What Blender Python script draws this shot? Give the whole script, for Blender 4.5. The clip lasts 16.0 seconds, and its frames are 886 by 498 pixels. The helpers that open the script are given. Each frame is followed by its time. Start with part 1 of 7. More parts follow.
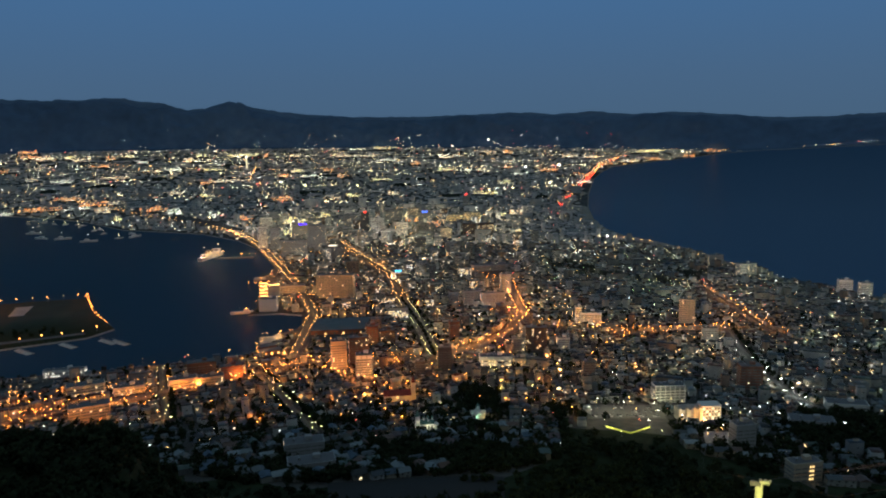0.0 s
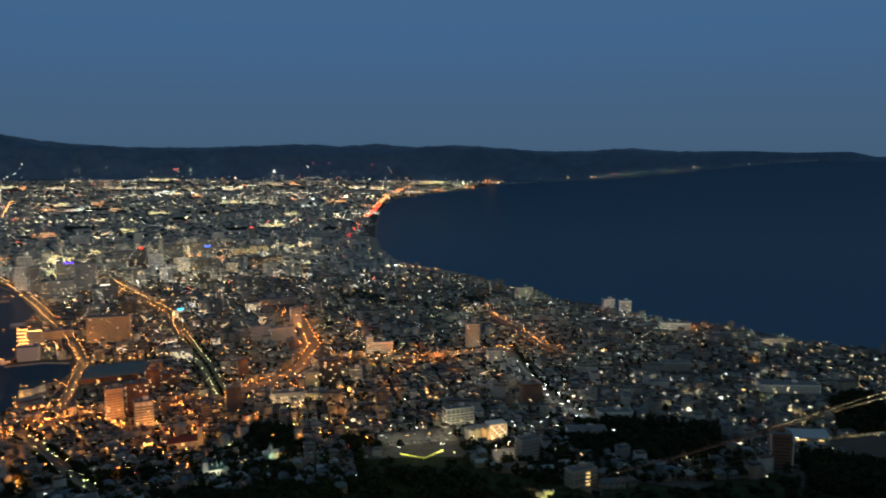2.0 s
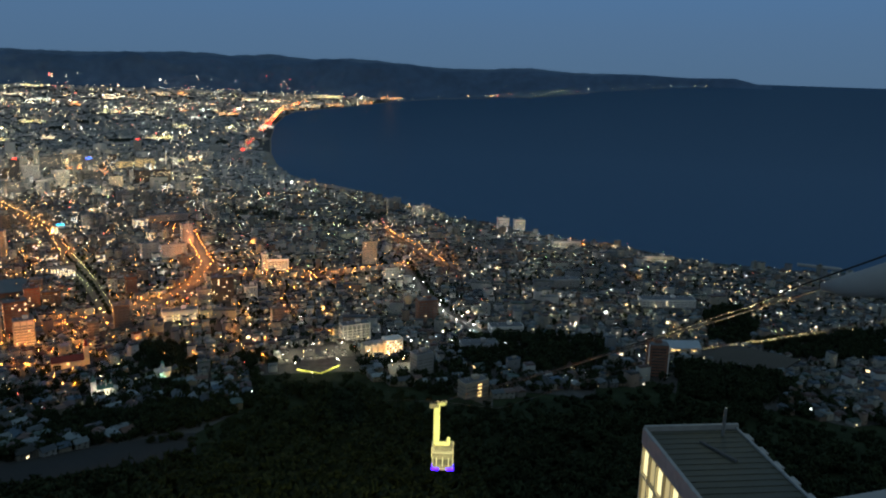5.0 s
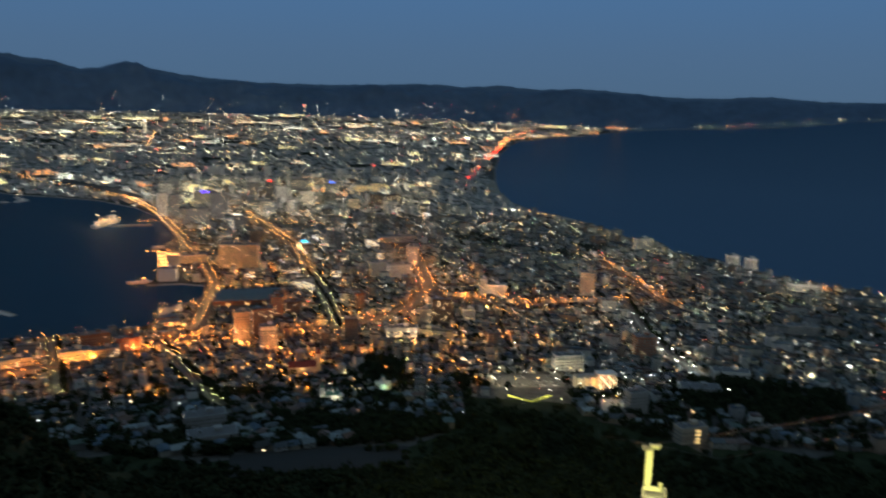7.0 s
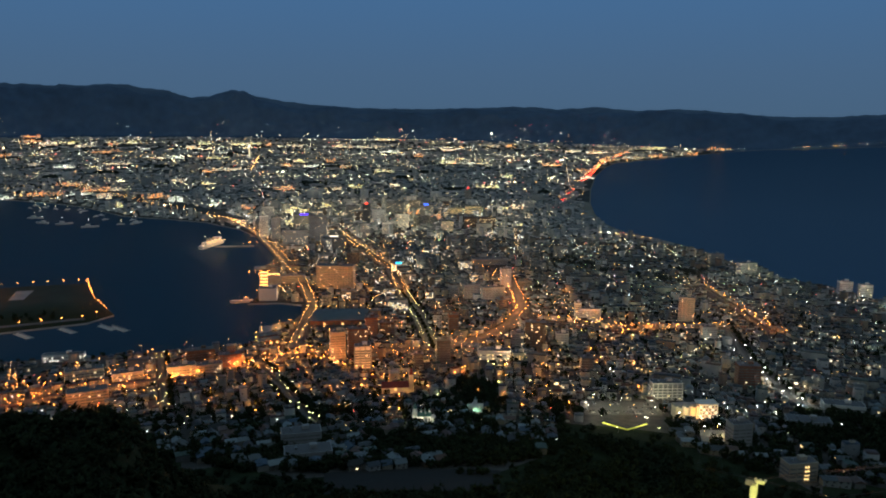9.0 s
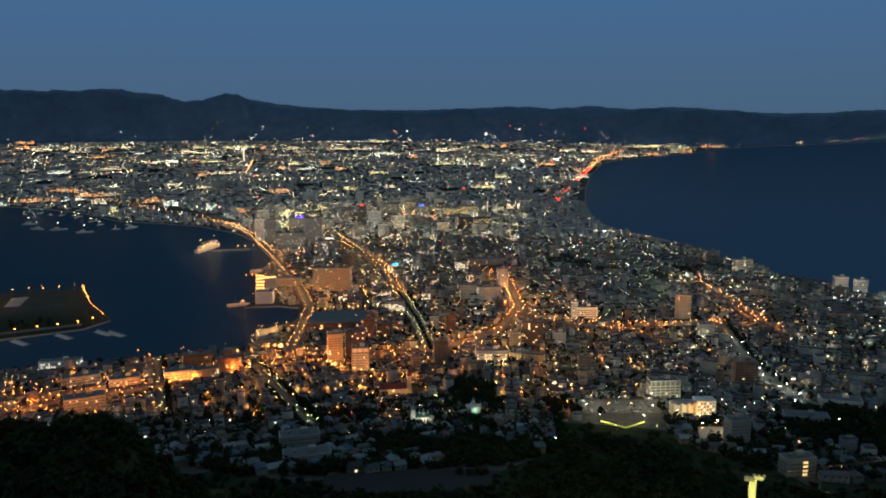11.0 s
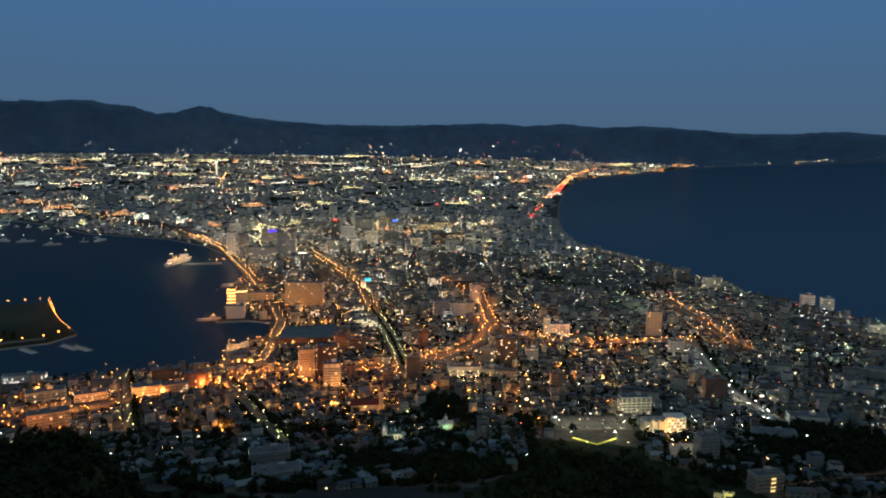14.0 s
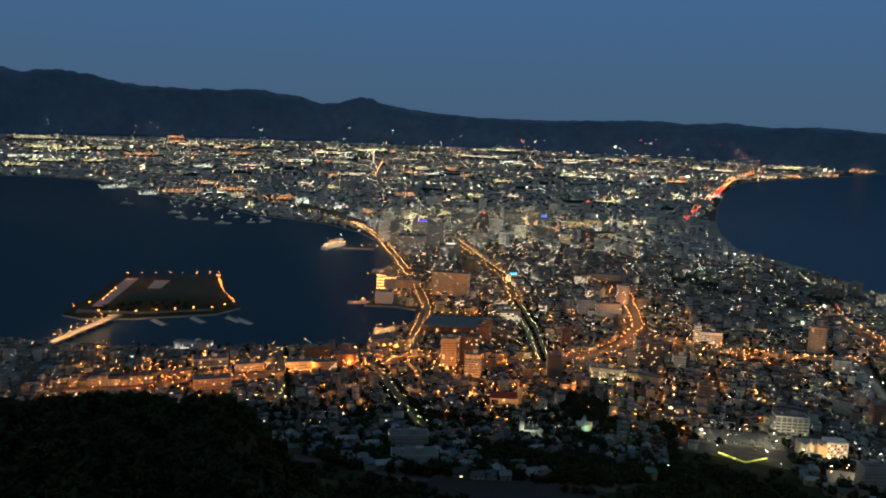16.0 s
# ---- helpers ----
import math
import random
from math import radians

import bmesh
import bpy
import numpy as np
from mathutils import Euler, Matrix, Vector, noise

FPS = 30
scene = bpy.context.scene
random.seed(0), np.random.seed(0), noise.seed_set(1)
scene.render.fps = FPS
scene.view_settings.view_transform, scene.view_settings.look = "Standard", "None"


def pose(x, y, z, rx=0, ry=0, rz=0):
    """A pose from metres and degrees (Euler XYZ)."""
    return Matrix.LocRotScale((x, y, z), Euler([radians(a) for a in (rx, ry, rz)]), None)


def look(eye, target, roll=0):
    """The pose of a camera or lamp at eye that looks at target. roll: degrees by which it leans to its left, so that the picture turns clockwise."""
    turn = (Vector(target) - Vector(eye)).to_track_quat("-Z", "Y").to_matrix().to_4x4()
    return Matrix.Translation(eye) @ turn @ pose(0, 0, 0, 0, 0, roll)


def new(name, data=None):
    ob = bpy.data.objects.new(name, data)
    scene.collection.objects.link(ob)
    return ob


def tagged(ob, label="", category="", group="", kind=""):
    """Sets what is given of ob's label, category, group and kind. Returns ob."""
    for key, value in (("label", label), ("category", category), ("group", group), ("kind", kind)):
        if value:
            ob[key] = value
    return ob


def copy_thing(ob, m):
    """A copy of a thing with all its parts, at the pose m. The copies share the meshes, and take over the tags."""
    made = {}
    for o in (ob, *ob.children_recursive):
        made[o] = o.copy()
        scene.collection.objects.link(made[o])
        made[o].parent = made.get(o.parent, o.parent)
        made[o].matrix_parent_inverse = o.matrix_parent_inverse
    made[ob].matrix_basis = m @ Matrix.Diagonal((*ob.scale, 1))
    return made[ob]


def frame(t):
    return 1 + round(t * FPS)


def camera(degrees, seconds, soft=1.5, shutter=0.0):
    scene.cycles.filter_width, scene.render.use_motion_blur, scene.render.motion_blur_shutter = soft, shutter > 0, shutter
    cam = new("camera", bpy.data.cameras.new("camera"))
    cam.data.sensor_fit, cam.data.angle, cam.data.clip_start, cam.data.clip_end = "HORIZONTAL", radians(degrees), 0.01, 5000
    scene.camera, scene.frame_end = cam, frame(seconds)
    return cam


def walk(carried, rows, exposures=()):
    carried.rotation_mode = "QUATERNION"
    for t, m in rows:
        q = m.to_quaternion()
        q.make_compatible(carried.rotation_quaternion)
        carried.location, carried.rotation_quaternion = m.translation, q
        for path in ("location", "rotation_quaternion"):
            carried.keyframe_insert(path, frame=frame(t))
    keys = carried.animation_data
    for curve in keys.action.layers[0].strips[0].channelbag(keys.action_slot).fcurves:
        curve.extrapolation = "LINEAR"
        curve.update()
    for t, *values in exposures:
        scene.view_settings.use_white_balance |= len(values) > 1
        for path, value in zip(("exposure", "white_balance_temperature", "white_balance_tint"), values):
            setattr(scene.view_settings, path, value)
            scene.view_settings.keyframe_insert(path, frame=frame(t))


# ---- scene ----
cam = camera(60.0, 16.0, soft=1.95, shutter=0.75)
EYE = 334.0
# seconds, yaw, pitch, lean to the right
ROWS = [
    (0.0, 0.00, -9.42, 0.88), (0.1, -0.33, -9.26, 0.84), (0.2, -1.22, -8.92, 0.74), (0.3, -2.08, -8.68, 0.64), (0.4, -3.30, -8.42, 0.50), (0.5, -4.83, -8.12, 0.33), (1.0, -11.17, -7.06, 0.12), (1.5, -14.13, -6.79, 0.27),
    (1.9, -15.33, -7.08, 0.33), (2.0, -15.81, -7.24, 0.33), (2.1, -16.35, -7.40, 0.28), (2.5, -19.03, -8.04, -0.04), (3.0, -22.61, -8.84, -0.49), (3.5, -23.96, -9.14, -0.85),
    (3.7, -24.07, -9.41, -0.94), (5.8, -21.61, -15.06, -1.64), (6.0, -19.94, -14.93, -1.70), (6.5, -13.15, -13.59, -1.35),
    (7.0, -7.03, -11.52, -1.22), (7.5, -3.28, -10.00, -1.16), (8.0, -1.93, -9.51, -0.88), (8.5, -0.68, -9.75, -0.63),
    (8.7, -0.08, -9.94, -0.50), (10.8, -0.10, -9.92, 0.36), (11.0, -0.23, -9.89, 0.40), (11.5, -0.73, -9.63, 0.47),
    (12.0, -1.01, -9.41, 0.57), (12.5, -1.56, -9.13, 0.37), (13.0, -2.34, -8.85, 0.49), (13.5, -2.63, -8.68, 0.24),
    (14.0, -2.24, -8.72, -0.42), (14.5, -0.39, -8.89, -1.28), (15.0, 3.67, -8.84, -1.80), (15.5, 6.86, -8.81, -1.87),
    (15.8, 8.19, -9.08, -1.86), (15.9, 8.53, -9.24, -1.85), (16.0, 8.83, -9.36, -1.85),
]
walk(cam, [(t, pose(0, 0, EYE, 90 + pitch, 0, yaw) @ pose(0, 0, 0, 0, 0, -lean)) for t, yaw, pitch, lean in ROWS],
     exposures=[(0.0, 0.18, 6240, 10), (0.5, 0.1, 6240, 10), (2.0, 0.04, 6240, 10), (3.5, 0.25, 6320, 11.5), (5.8, 0.56, 6320, 11.5), (6.5, 0.48, 6320, 11.5), (7.0, 0.36, 6320, 11.5), (7.5, 0.22, 6240, 10), (12.0, 0.18, 6240, 10), (14.0, 0.22, 6240, 10), (15.0, 0.1, 6240, 10), (16.0, 0.06, 6240, 10)])

# ---- dusk sky ----
world = bpy.data.worlds.new("dusk")
scene.world = world
world.use_nodes = True
wn, wl = world.node_tree.nodes, world.node_tree.links
tc, sep, ramp = wn.new("ShaderNodeTexCoord"), wn.new("ShaderNodeSeparateXYZ"), wn.new("ShaderNodeValToRGB")
wl.new(tc.outputs["Generated"], sep.inputs[0])
wl.new(sep.outputs["Z"], ramp.inputs[0])
stops = [(0.0, (0.058, 0.109, 0.178)), (0.05, (0.058, 0.114, 0.196)), (0.15, (0.053, 0.126, 0.246)), (0.32, (0.070, 0.135, 0.205)), (1.0, (0.070, 0.100, 0.110))]
for i, (p, c) in enumerate(stops):
    e = ramp.color_ramp.elements[i] if i < 2 else ramp.color_ramp.elements.new(p)
    e.position, e.color = p, (*c, 1)
# afterglow of the sun that has set behind the mountain
west, warm = wn.new("ShaderNodeMapRange"), wn.new("ShaderNodeMix")
warm.data_type = "RGBA"
wl.new(sep.outputs["Y"], west.inputs[0])
for i, v in enumerate((0.1, -0.9, 0.0, 1.0)):
    west.inputs[i + 1].default_value = v
wl.new(west.outputs[0], warm.inputs["Factor"])
wl.new(ramp.outputs[0], warm.inputs["A"])
warm.inputs["B"].default_value = (0.135, 0.172, 0.180, 1)
wl.new(warm.outputs["Result"], wn["Background"].inputs[0])
wn["Background"].inputs[1].default_value = 1.0

# ---- materials ----
def surface(name, base, rough=0.75, var=0.25, scale=0.05, fine=1.2, bump=0.0, metal=0.0, spec=0.5, palette=None, by="island"):
    """A worn surface: two scales of noise over a base colour, or over a palette picked per island or per object."""
    m = bpy.data.materials.new(name)
    m.use_nodes = True
    n, l = m.node_tree.nodes, m.node_tree.links
    b = n["Principled BSDF"]
    b.inputs["Roughness"].default_value, b.inputs["Metallic"].default_value = rough, metal
    b.inputs["Specular IOR Level"].default_value = spec
    geo = n.new("ShaderNodeNewGeometry")
    n1, n2, mix, mul = n.new("ShaderNodeTexNoise"), n.new("ShaderNodeTexNoise"), n.new("ShaderNodeMath"), n.new("ShaderNodeMapRange")
    for t, s in ((n1, scale), (n2, fine)):
        t.inputs["Scale"].default_value, t.inputs["Detail"].default_value = s, 4
        l.new(geo.outputs["Position"], t.inputs["Vector"])
    mix.operation = "ADD"
    l.new(n1.outputs["Fac"], mix.inputs[0]), l.new(n2.outputs["Fac"], mix.inputs[1])
    l.new(mix.outputs[0], mul.inputs[0])
    mul.inputs[1].default_value, mul.inputs[2].default_value = 0.6, 1.4
    mul.inputs[3].default_value, mul.inputs[4].default_value = 1 - var, 1 + var
    tint = n.new("ShaderNodeVectorMath")
    tint.operation = "SCALE"
    if palette:
        cr = n.new("ShaderNodeValToRGB")
        cr.color_ramp.interpolation = "CONSTANT"
        for i, c in enumerate(palette):
            e = cr.color_ramp.elements[i] if i < 2 else cr.color_ramp.elements.new(i / len(palette))
            e.position, e.color = i / len(palette), (*c, 1)
        src = geo.outputs["Random Per Island"] if by == "island" else n.new("ShaderNodeObjectInfo").outputs["Random"]
        l.new(src, cr.inputs[0])
        l.new(cr.outputs[0], tint.inputs[0])
    else:
        tint.inputs[0].default_value = base
    l.new(mul.outputs[0], tint.inputs["Scale"])
    l.new(tint.outputs[0], b.inputs["Base Color"])
    if bump:
        bp = n.new("ShaderNodeBump")
        bp.inputs["Strength"].default_value, bp.inputs["Distance"].default_value = bump, 0.3
        l.new(n2.outputs["Fac"], bp.inputs["Height"]), l.new(bp.outputs[0], b.inputs["Normal"])
    return m


def glow(name, colour, strength, palette=None, small=False):
    """A surface that gives off light: lamp glass, lit signs, lit rooms behind panes. small: too faint to light its surroundings."""
    m = bpy.data.materials.new(name)
    if small:
        m.cycles.emission_sampling = "NONE"
    m.use_nodes = True
    n, l = m.node_tree.nodes, m.node_tree.links
    b = n["Principled BSDF"]
    b.inputs["Base Color"].default_value = (*[0.5 * c for c in colour], 1)
    b.inputs["Emission Color"].default_value, b.inputs["Emission Strength"].default_value = (*colour, 1), strength
    if palette:
        cr = n.new("ShaderNodeValToRGB")
        cr.color_ramp.interpolation = "CONSTANT"
        for i, c in enumerate(palette):
            e = cr.color_ramp.elements[i] if i < 2 else cr.color_ramp.elements.new(i / len(palette))
            e.position, e.color = i / len(palette), (*c, 1)
        l.new(n.new("ShaderNodeNewGeometry").outputs["Random Per Island"], cr.inputs[0])
        l.new(cr.outputs[0], b.inputs["Emission Color"])
    return m


SODIUM, AMBER, WARM, COOL, GREENISH, RED = (1.0, 0.265, 0.04), (1.0, 0.42, 0.105), (1.0, 0.76, 0.38), (0.93, 0.97, 0.80), (0.86, 0.92, 0.36), (1.0, 0.04, 0.02)
ROOFS = [(0.026, 0.031, 0.034), (0.248, 0.309, 0.342), (0.036, 0.042, 0.048), (0.073, 0.092, 0.105), (0.116, 0.142, 0.158), (0.161, 0.202, 0.229), (0.088, 0.05, 0.044), (0.051, 0.068, 0.088), (0.189, 0.235, 0.254), (0.051, 0.092, 0.141), (0.095, 0.109, 0.105), (0.131, 0.084, 0.07), (0.066, 0.109, 0.097)]
WALLS = [(0.339, 0.343, 0.319), (0.42, 0.427, 0.402), (0.243, 0.243, 0.225), (0.29, 0.276, 0.235), (0.371, 0.351, 0.293), (0.194, 0.209, 0.225), (0.444, 0.46, 0.46), (0.268, 0.202, 0.159)]
M_ROOF, M_WALL = surface("roof_sheet", None, 0.6, 0.35, 0.06, 1.5, palette=[tuple(0.72 * c for c in p) for p in ROOFS]), surface("render_wall", None, 0.85, 0.25, 0.05, 1.2, palette=[tuple(0.8 * c for c in p) for p in WALLS])
M_ROOF_O, M_WALL_O = surface("roof_sheet_single", None, 0.6, 0.35, 0.06, 1.5, palette=[tuple(0.95 * c for c in p) for p in ROOFS], by="object"), surface("render_wall_single", None, 0.85, 0.3, 0.05, 1.2, palette=[tuple(0.7 * c for c in p) for p in WALLS], by="object")
# far town palettes kept pale and narrow: distance haze put into the colours
M_FARWALL = surface("hazed_far_wall", None, 0.9, 0.15, 0.02, 0.3, palette=[(0.40, 0.41, 0.41), (0.48, 0.48, 0.47), (0.32, 0.34, 0.35), (0.43, 0.42, 0.39), (0.55, 0.55, 0.54), (0.25, 0.26, 0.27)])
M_FARROOF = surface("hazed_far_roof", None, 0.8, 0.15, 0.02, 0.3, palette=[(0.155, 0.185, 0.21), (0.215, 0.245, 0.265), (0.12, 0.15, 0.17), (0.185, 0.195, 0.195)])
M_GROUND = surface("town_ground", (0.066, 0.065, 0.062), 0.9, 0.55, 0.015, 0.12)
M_ASPHALT = surface("asphalt", (0.115, 0.111, 0.107), 0.85, 0.3, 0.03, 0.8)
M_CONCRETE = surface("concrete", (0.32, 0.32, 0.31), 0.85, 0.25, 0.05, 0.8)
M_GRASS = surface("grass", (0.020, 0.032, 0.016), 1.0, 0.4, 0.03, 0.6)
M_SAND = surface("packed_sand", (0.075, 0.066, 0.053), 0.95, 0.2, 0.02, 0.4)
M_BEACH = surface("beach_sand", (0.30, 0.27, 0.22), 0.95, 0.2, 0.01, 0.2)
M_LEAF = surface("foliage", (0.030, 0.042, 0.022), 1.0, 0.55, 0.05, 0.8, bump=0.4, spec=0.05)
# leaves of distant belts and groves, paled by haze put into the colour
M_FARLEAF = surface("hazed_far_foliage", (0.085, 0.098, 0.084), 1.0, 0.5, 0.03, 0.5, spec=0.05)
M_BARK = surface("bark", (0.07, 0.05, 0.035), 0.95, 0.3, 0.5, 4)
# air haze over the woods is put into these blues, paler for the far range
M_HILL = surface("haze_blue_hill", (0.094, 0.157, 0.266), 1.0, 0.2, 0.004, 0.02, spec=0.0)
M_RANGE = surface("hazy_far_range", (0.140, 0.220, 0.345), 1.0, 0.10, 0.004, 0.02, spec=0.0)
M_WHITE, M_CREAM = surface("white_paint", (0.72, 0.71, 0.68), 0.7, 0.12, 0.1, 1.5), surface("cream_paint", (0.60, 0.54, 0.42), 0.75, 0.15, 0.1, 1.5)
M_BRICK, M_BROWN = surface("brown_tile", (0.20, 0.10, 0.07), 0.7, 0.25, 0.1, 2), surface("brown_cladding", (0.13, 0.085, 0.06), 0.65, 0.25, 0.1, 2)
M_GREY, M_DARK = surface("grey_panel", (0.30, 0.31, 0.32), 0.7, 0.2, 0.08, 1.5), surface("dark_panel", (0.11, 0.11, 0.115), 0.6, 0.3, 0.1, 1.5)
M_BEIGE = surface("beige_tile", (0.45, 0.38, 0.29), 0.75, 0.15, 0.1, 1.5)
M_GLASS = surface("dark_window_glass", (0.07, 0.075, 0.08), 0.12, 0.3, 0.2, 1.0, spec=0.8)
M_BAND = surface("unlit_window_band", (0.16, 0.165, 0.17), 0.3, 0.4, 0.3, 1.0)
M_STEEL = surface("galvanised_steel", (0.35, 0.36, 0.37), 0.45, 0.2, 0.5, 6, metal=0.8)
M_COPPER, M_REDROOF = surface("green_copper", (0.10, 0.22, 0.20), 0.6, 0.25, 0.2, 2), surface("red_roof", (0.20, 0.045, 0.035), 0.65, 0.25, 0.2, 2)
G_SODIUM, G_AMBER, G_WARM, G_COOL, G_GREEN, G_RED = [glow(n, c, s) for n, c, s in (
    ("sodium_lamp", SODIUM, 19), ("amber_lamp", AMBER, 15), ("warm_lamp", WARM, 10), ("cool_lamp", COOL, 18), ("green_lamp", GREENISH, 12), ("red_lamp", RED, 6))]
TOWN_LIGHTS = [COOL, (1.0, 0.92, 0.55), AMBER, (1, 0.80, 0.38), (0.8, 1.0, 0.6), (1, 0.92, 0.65), AMBER, (0.9, 1.0, 0.62), COOL, (0.8, 0.97, 1.0), (1.0, 0.12, 0.06), COOL]
G_TOWN = glow("mixed_street_lamps", COOL, 6.0, TOWN_LIGHTS)
G_FAR = glow("far_town_lights", WARM, 10, [(1.0, 0.76, 0.36), (1.0, 0.84, 0.48), (1, 0.64, 0.26), AMBER, (0.9, 1.0, 0.6), (1.0, 0.84, 0.42), (1.0, 0.80, 0.42), (1.0, 0.95, 0.7), (1.0, 0.38, 0.1), COOL, (1, 0.72, 0.34), (0.8, 1.0, 0.85), (1, 0.86, 0.40), (1.0, 0.12, 0.08), (1.0, 0.88, 0.55)], True)
G_YARD = glow("small_yard_lamps", COOL, 5.6, [COOL, (0.85, 1.0, 0.7), (1, 0.80, 0.35), (1.0, 0.62, 0.22), (1.0, 0.92, 0.6), (0.8, 0.95, 0.3), (1, 0.75, 0.35), (1, 0.52, 0.14), (0.9, 1, 0.8), (1.0, 0.1, 0.06), (1, 0.5, 0.12), (1.0, 0.95, 0.75)], True)
G_YARDFAR = glow("small_warm_lamps", WARM, 9.0, [COOL, (1, 0.80, 0.38), (1, 0.6, 0.2), (0.85, 1.0, 0.6), (1.0, 0.86, 0.46), (1.0, 0.5, 0.15), (1, 0.75, 0.3), (0.85, 1.0, 0.6), (1, 0.45, 0.12), (1.0, 0.95, 0.75), (0.7, 0.9, 1.0), (1, 0.7, 0.25), (0.5, 1.0, 0.35), (1.0, 0.08, 0.08), (1.0, 0.78, 0.36)], True)
G_YARDAMBER = glow("small_amber_lamps", AMBER, 12, [(1, 0.5, 0.14), (1, 0.75, 0.35), (1, 0.38, 0.08), (1.0, 0.92, 0.6), (1, 0.46, 0.12), (0.85, 1.0, 0.6), (1, 0.6, 0.2), (1, 0.42, 0.1), COOL, (1, 0.66, 0.28), (1.0, 0.1, 0.06), (1, 0.55, 0.18)], True)
G_WINDOW = glow("lit_window", WARM, 2.2, [WARM, (1, 0.85, 0.6), (1, 0.6, 0.25), (0.9, 0.95, 0.9), (1, 0.78, 0.42)])
G_SHOP = glow("lit_shop_front", (1.0, 0.66, 0.24), 1.5)
G_WHITE = glow("lit_white_panel", (1.0, 0.93, 0.74), 2.0)
G_BLUE, G_CYAN, G_VIOLET = glow("blue_sign", (0.02, 0.12, 1.0), 5), glow("cyan_sign", (0.02, 0.55, 1.0), 4), glow("violet_sign", (0.035, 0.004, 1.0), 6)

# sea: dark water, ruffled by small waves; sky reflection is put into its base blue
M_SEA = bpy.data.materials.new("sea_water")
M_SEA.use_nodes = True
n, l = M_SEA.node_tree.nodes, M_SEA.node_tree.links
b = n["Principled BSDF"]
b.inputs["Base Color"].default_value, b.inputs["Roughness"].default_value, b.inputs["IOR"].default_value = (0.034, 0.077, 0.128, 1), 0.36, 1.33
b.inputs["Specular IOR Level"].default_value = 0.004
geo, w1, w2, add, bp = n.new("ShaderNodeNewGeometry"), n.new("ShaderNodeTexNoise"), n.new("ShaderNodeTexNoise"), n.new("ShaderNodeMath"), n.new("ShaderNodeBump")
for t, s in ((w1, 0.02), (w2, 0.15)):
    t.inputs["Scale"].default_value, t.inputs["Detail"].default_value = s, 3
    l.new(geo.outputs["Position"], t.inputs["Vector"])
l.new(w1.outputs["Fac"], add.inputs[0]), l.new(w2.outputs["Fac"], add.inputs[1])
l.new(add.outputs[0], bp.inputs["Height"]), l.new(bp.outputs[0], b.inputs["Normal"])
bp.inputs["Strength"].default_value, bp.inputs["Distance"].default_value = 0.16, 0.3

# the open sea is choppier than the harbour and mirrors less; more sky reflection is put into its base blue
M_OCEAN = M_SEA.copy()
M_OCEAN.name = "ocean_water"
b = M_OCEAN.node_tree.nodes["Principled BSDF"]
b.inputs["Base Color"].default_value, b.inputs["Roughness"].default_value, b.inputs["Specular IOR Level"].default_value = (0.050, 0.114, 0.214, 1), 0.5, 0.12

# ---- mesh helpers ----
rng = np.random.default_rng(7)
eye = np.array([0.0, 0.0, EYE])


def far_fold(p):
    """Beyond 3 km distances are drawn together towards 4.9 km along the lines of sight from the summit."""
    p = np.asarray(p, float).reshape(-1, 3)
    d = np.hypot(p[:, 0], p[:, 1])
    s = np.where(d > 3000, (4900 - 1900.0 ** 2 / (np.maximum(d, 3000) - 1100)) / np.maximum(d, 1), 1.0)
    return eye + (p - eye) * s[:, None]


def np_mesh(name, verts, groups, mats, smooth=False):
    """One mesh from arrays: groups is a list of (faces as an array of rows, material index or array)."""
    me = bpy.data.meshes.new(name)
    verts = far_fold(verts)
    sizes = np.concatenate([np.full(len(f), f.shape[1]) for f, _ in groups]).astype(np.int32)
    loops = np.concatenate([f.ravel() for f, _ in groups]).astype(np.int32)
    slot = np.concatenate([np.broadcast_to(i, len(f)) for f, i in groups]).astype(np.int32)
    me.vertices.add(len(verts)), me.loops.add(len(loops)), me.polygons.add(len(sizes))
    me.vertices.foreach_set("co", verts.astype(np.float32).ravel())
    me.loops.foreach_set("vertex_index", loops)
    me.polygons.foreach_set("loop_start", np.concatenate([[0], np.cumsum(sizes)[:-1]]).astype(np.int32))
    me.polygons.foreach_set("loop_total", sizes)
    me.polygons.foreach_set("material_index", slot)
    if smooth:
        me.polygons.foreach_set("use_smooth", np.ones(len(sizes), bool))
    me.update(calc_edges=True)
    me.validate()
    for m in mats:
        me.materials.append(m)
    return me


class Pile:
    """Gathers many small solids into one mesh."""
    def __init__(self):
        self.v, self.q, self.t, self.count = [], [], [], 0

    def add(self, verts, quads=None, tris=None, qm=0, tm=0):
        """verts (n, k, 3): n solids of k corners; quads and tris index one solid; qm and tm give the slots of its faces."""
        n, k = verts.shape[:2]
        base = self.count + np.arange(n)[:, None, None] * k
        if quads is not None:
            quads = np.array(quads)
            self.q.append(((base + quads[None]).reshape(-1, 4), np.tile(np.broadcast_to(qm, len(quads)), n)))
        if tris is not None:
            tris = np.array(tris)
            self.t.append(((base + tris[None]).reshape(-1, 3), np.tile(np.broadcast_to(tm, len(tris)), n)))
        self.v.append(verts.reshape(-1, 3))
        self.count += n * k

    def mesh(self, name, mats, smooth=False):
        return np_mesh(name, np.concatenate(self.v), self.q + self.t, mats, smooth)


def turned(x, y, z, rot, local):
    """Corners local (n, k, 3), turned by rot (n) and moved to x, y, z (n)."""
    c, s = np.cos(rot)[:, None], np.sin(rot)[:, None]
    return np.stack([x[:, None] + local[..., 0] * c - local[..., 1] * s, y[:, None] + local[..., 0] * s + local[..., 1] * c, z[:, None] + local[..., 2]], -1)


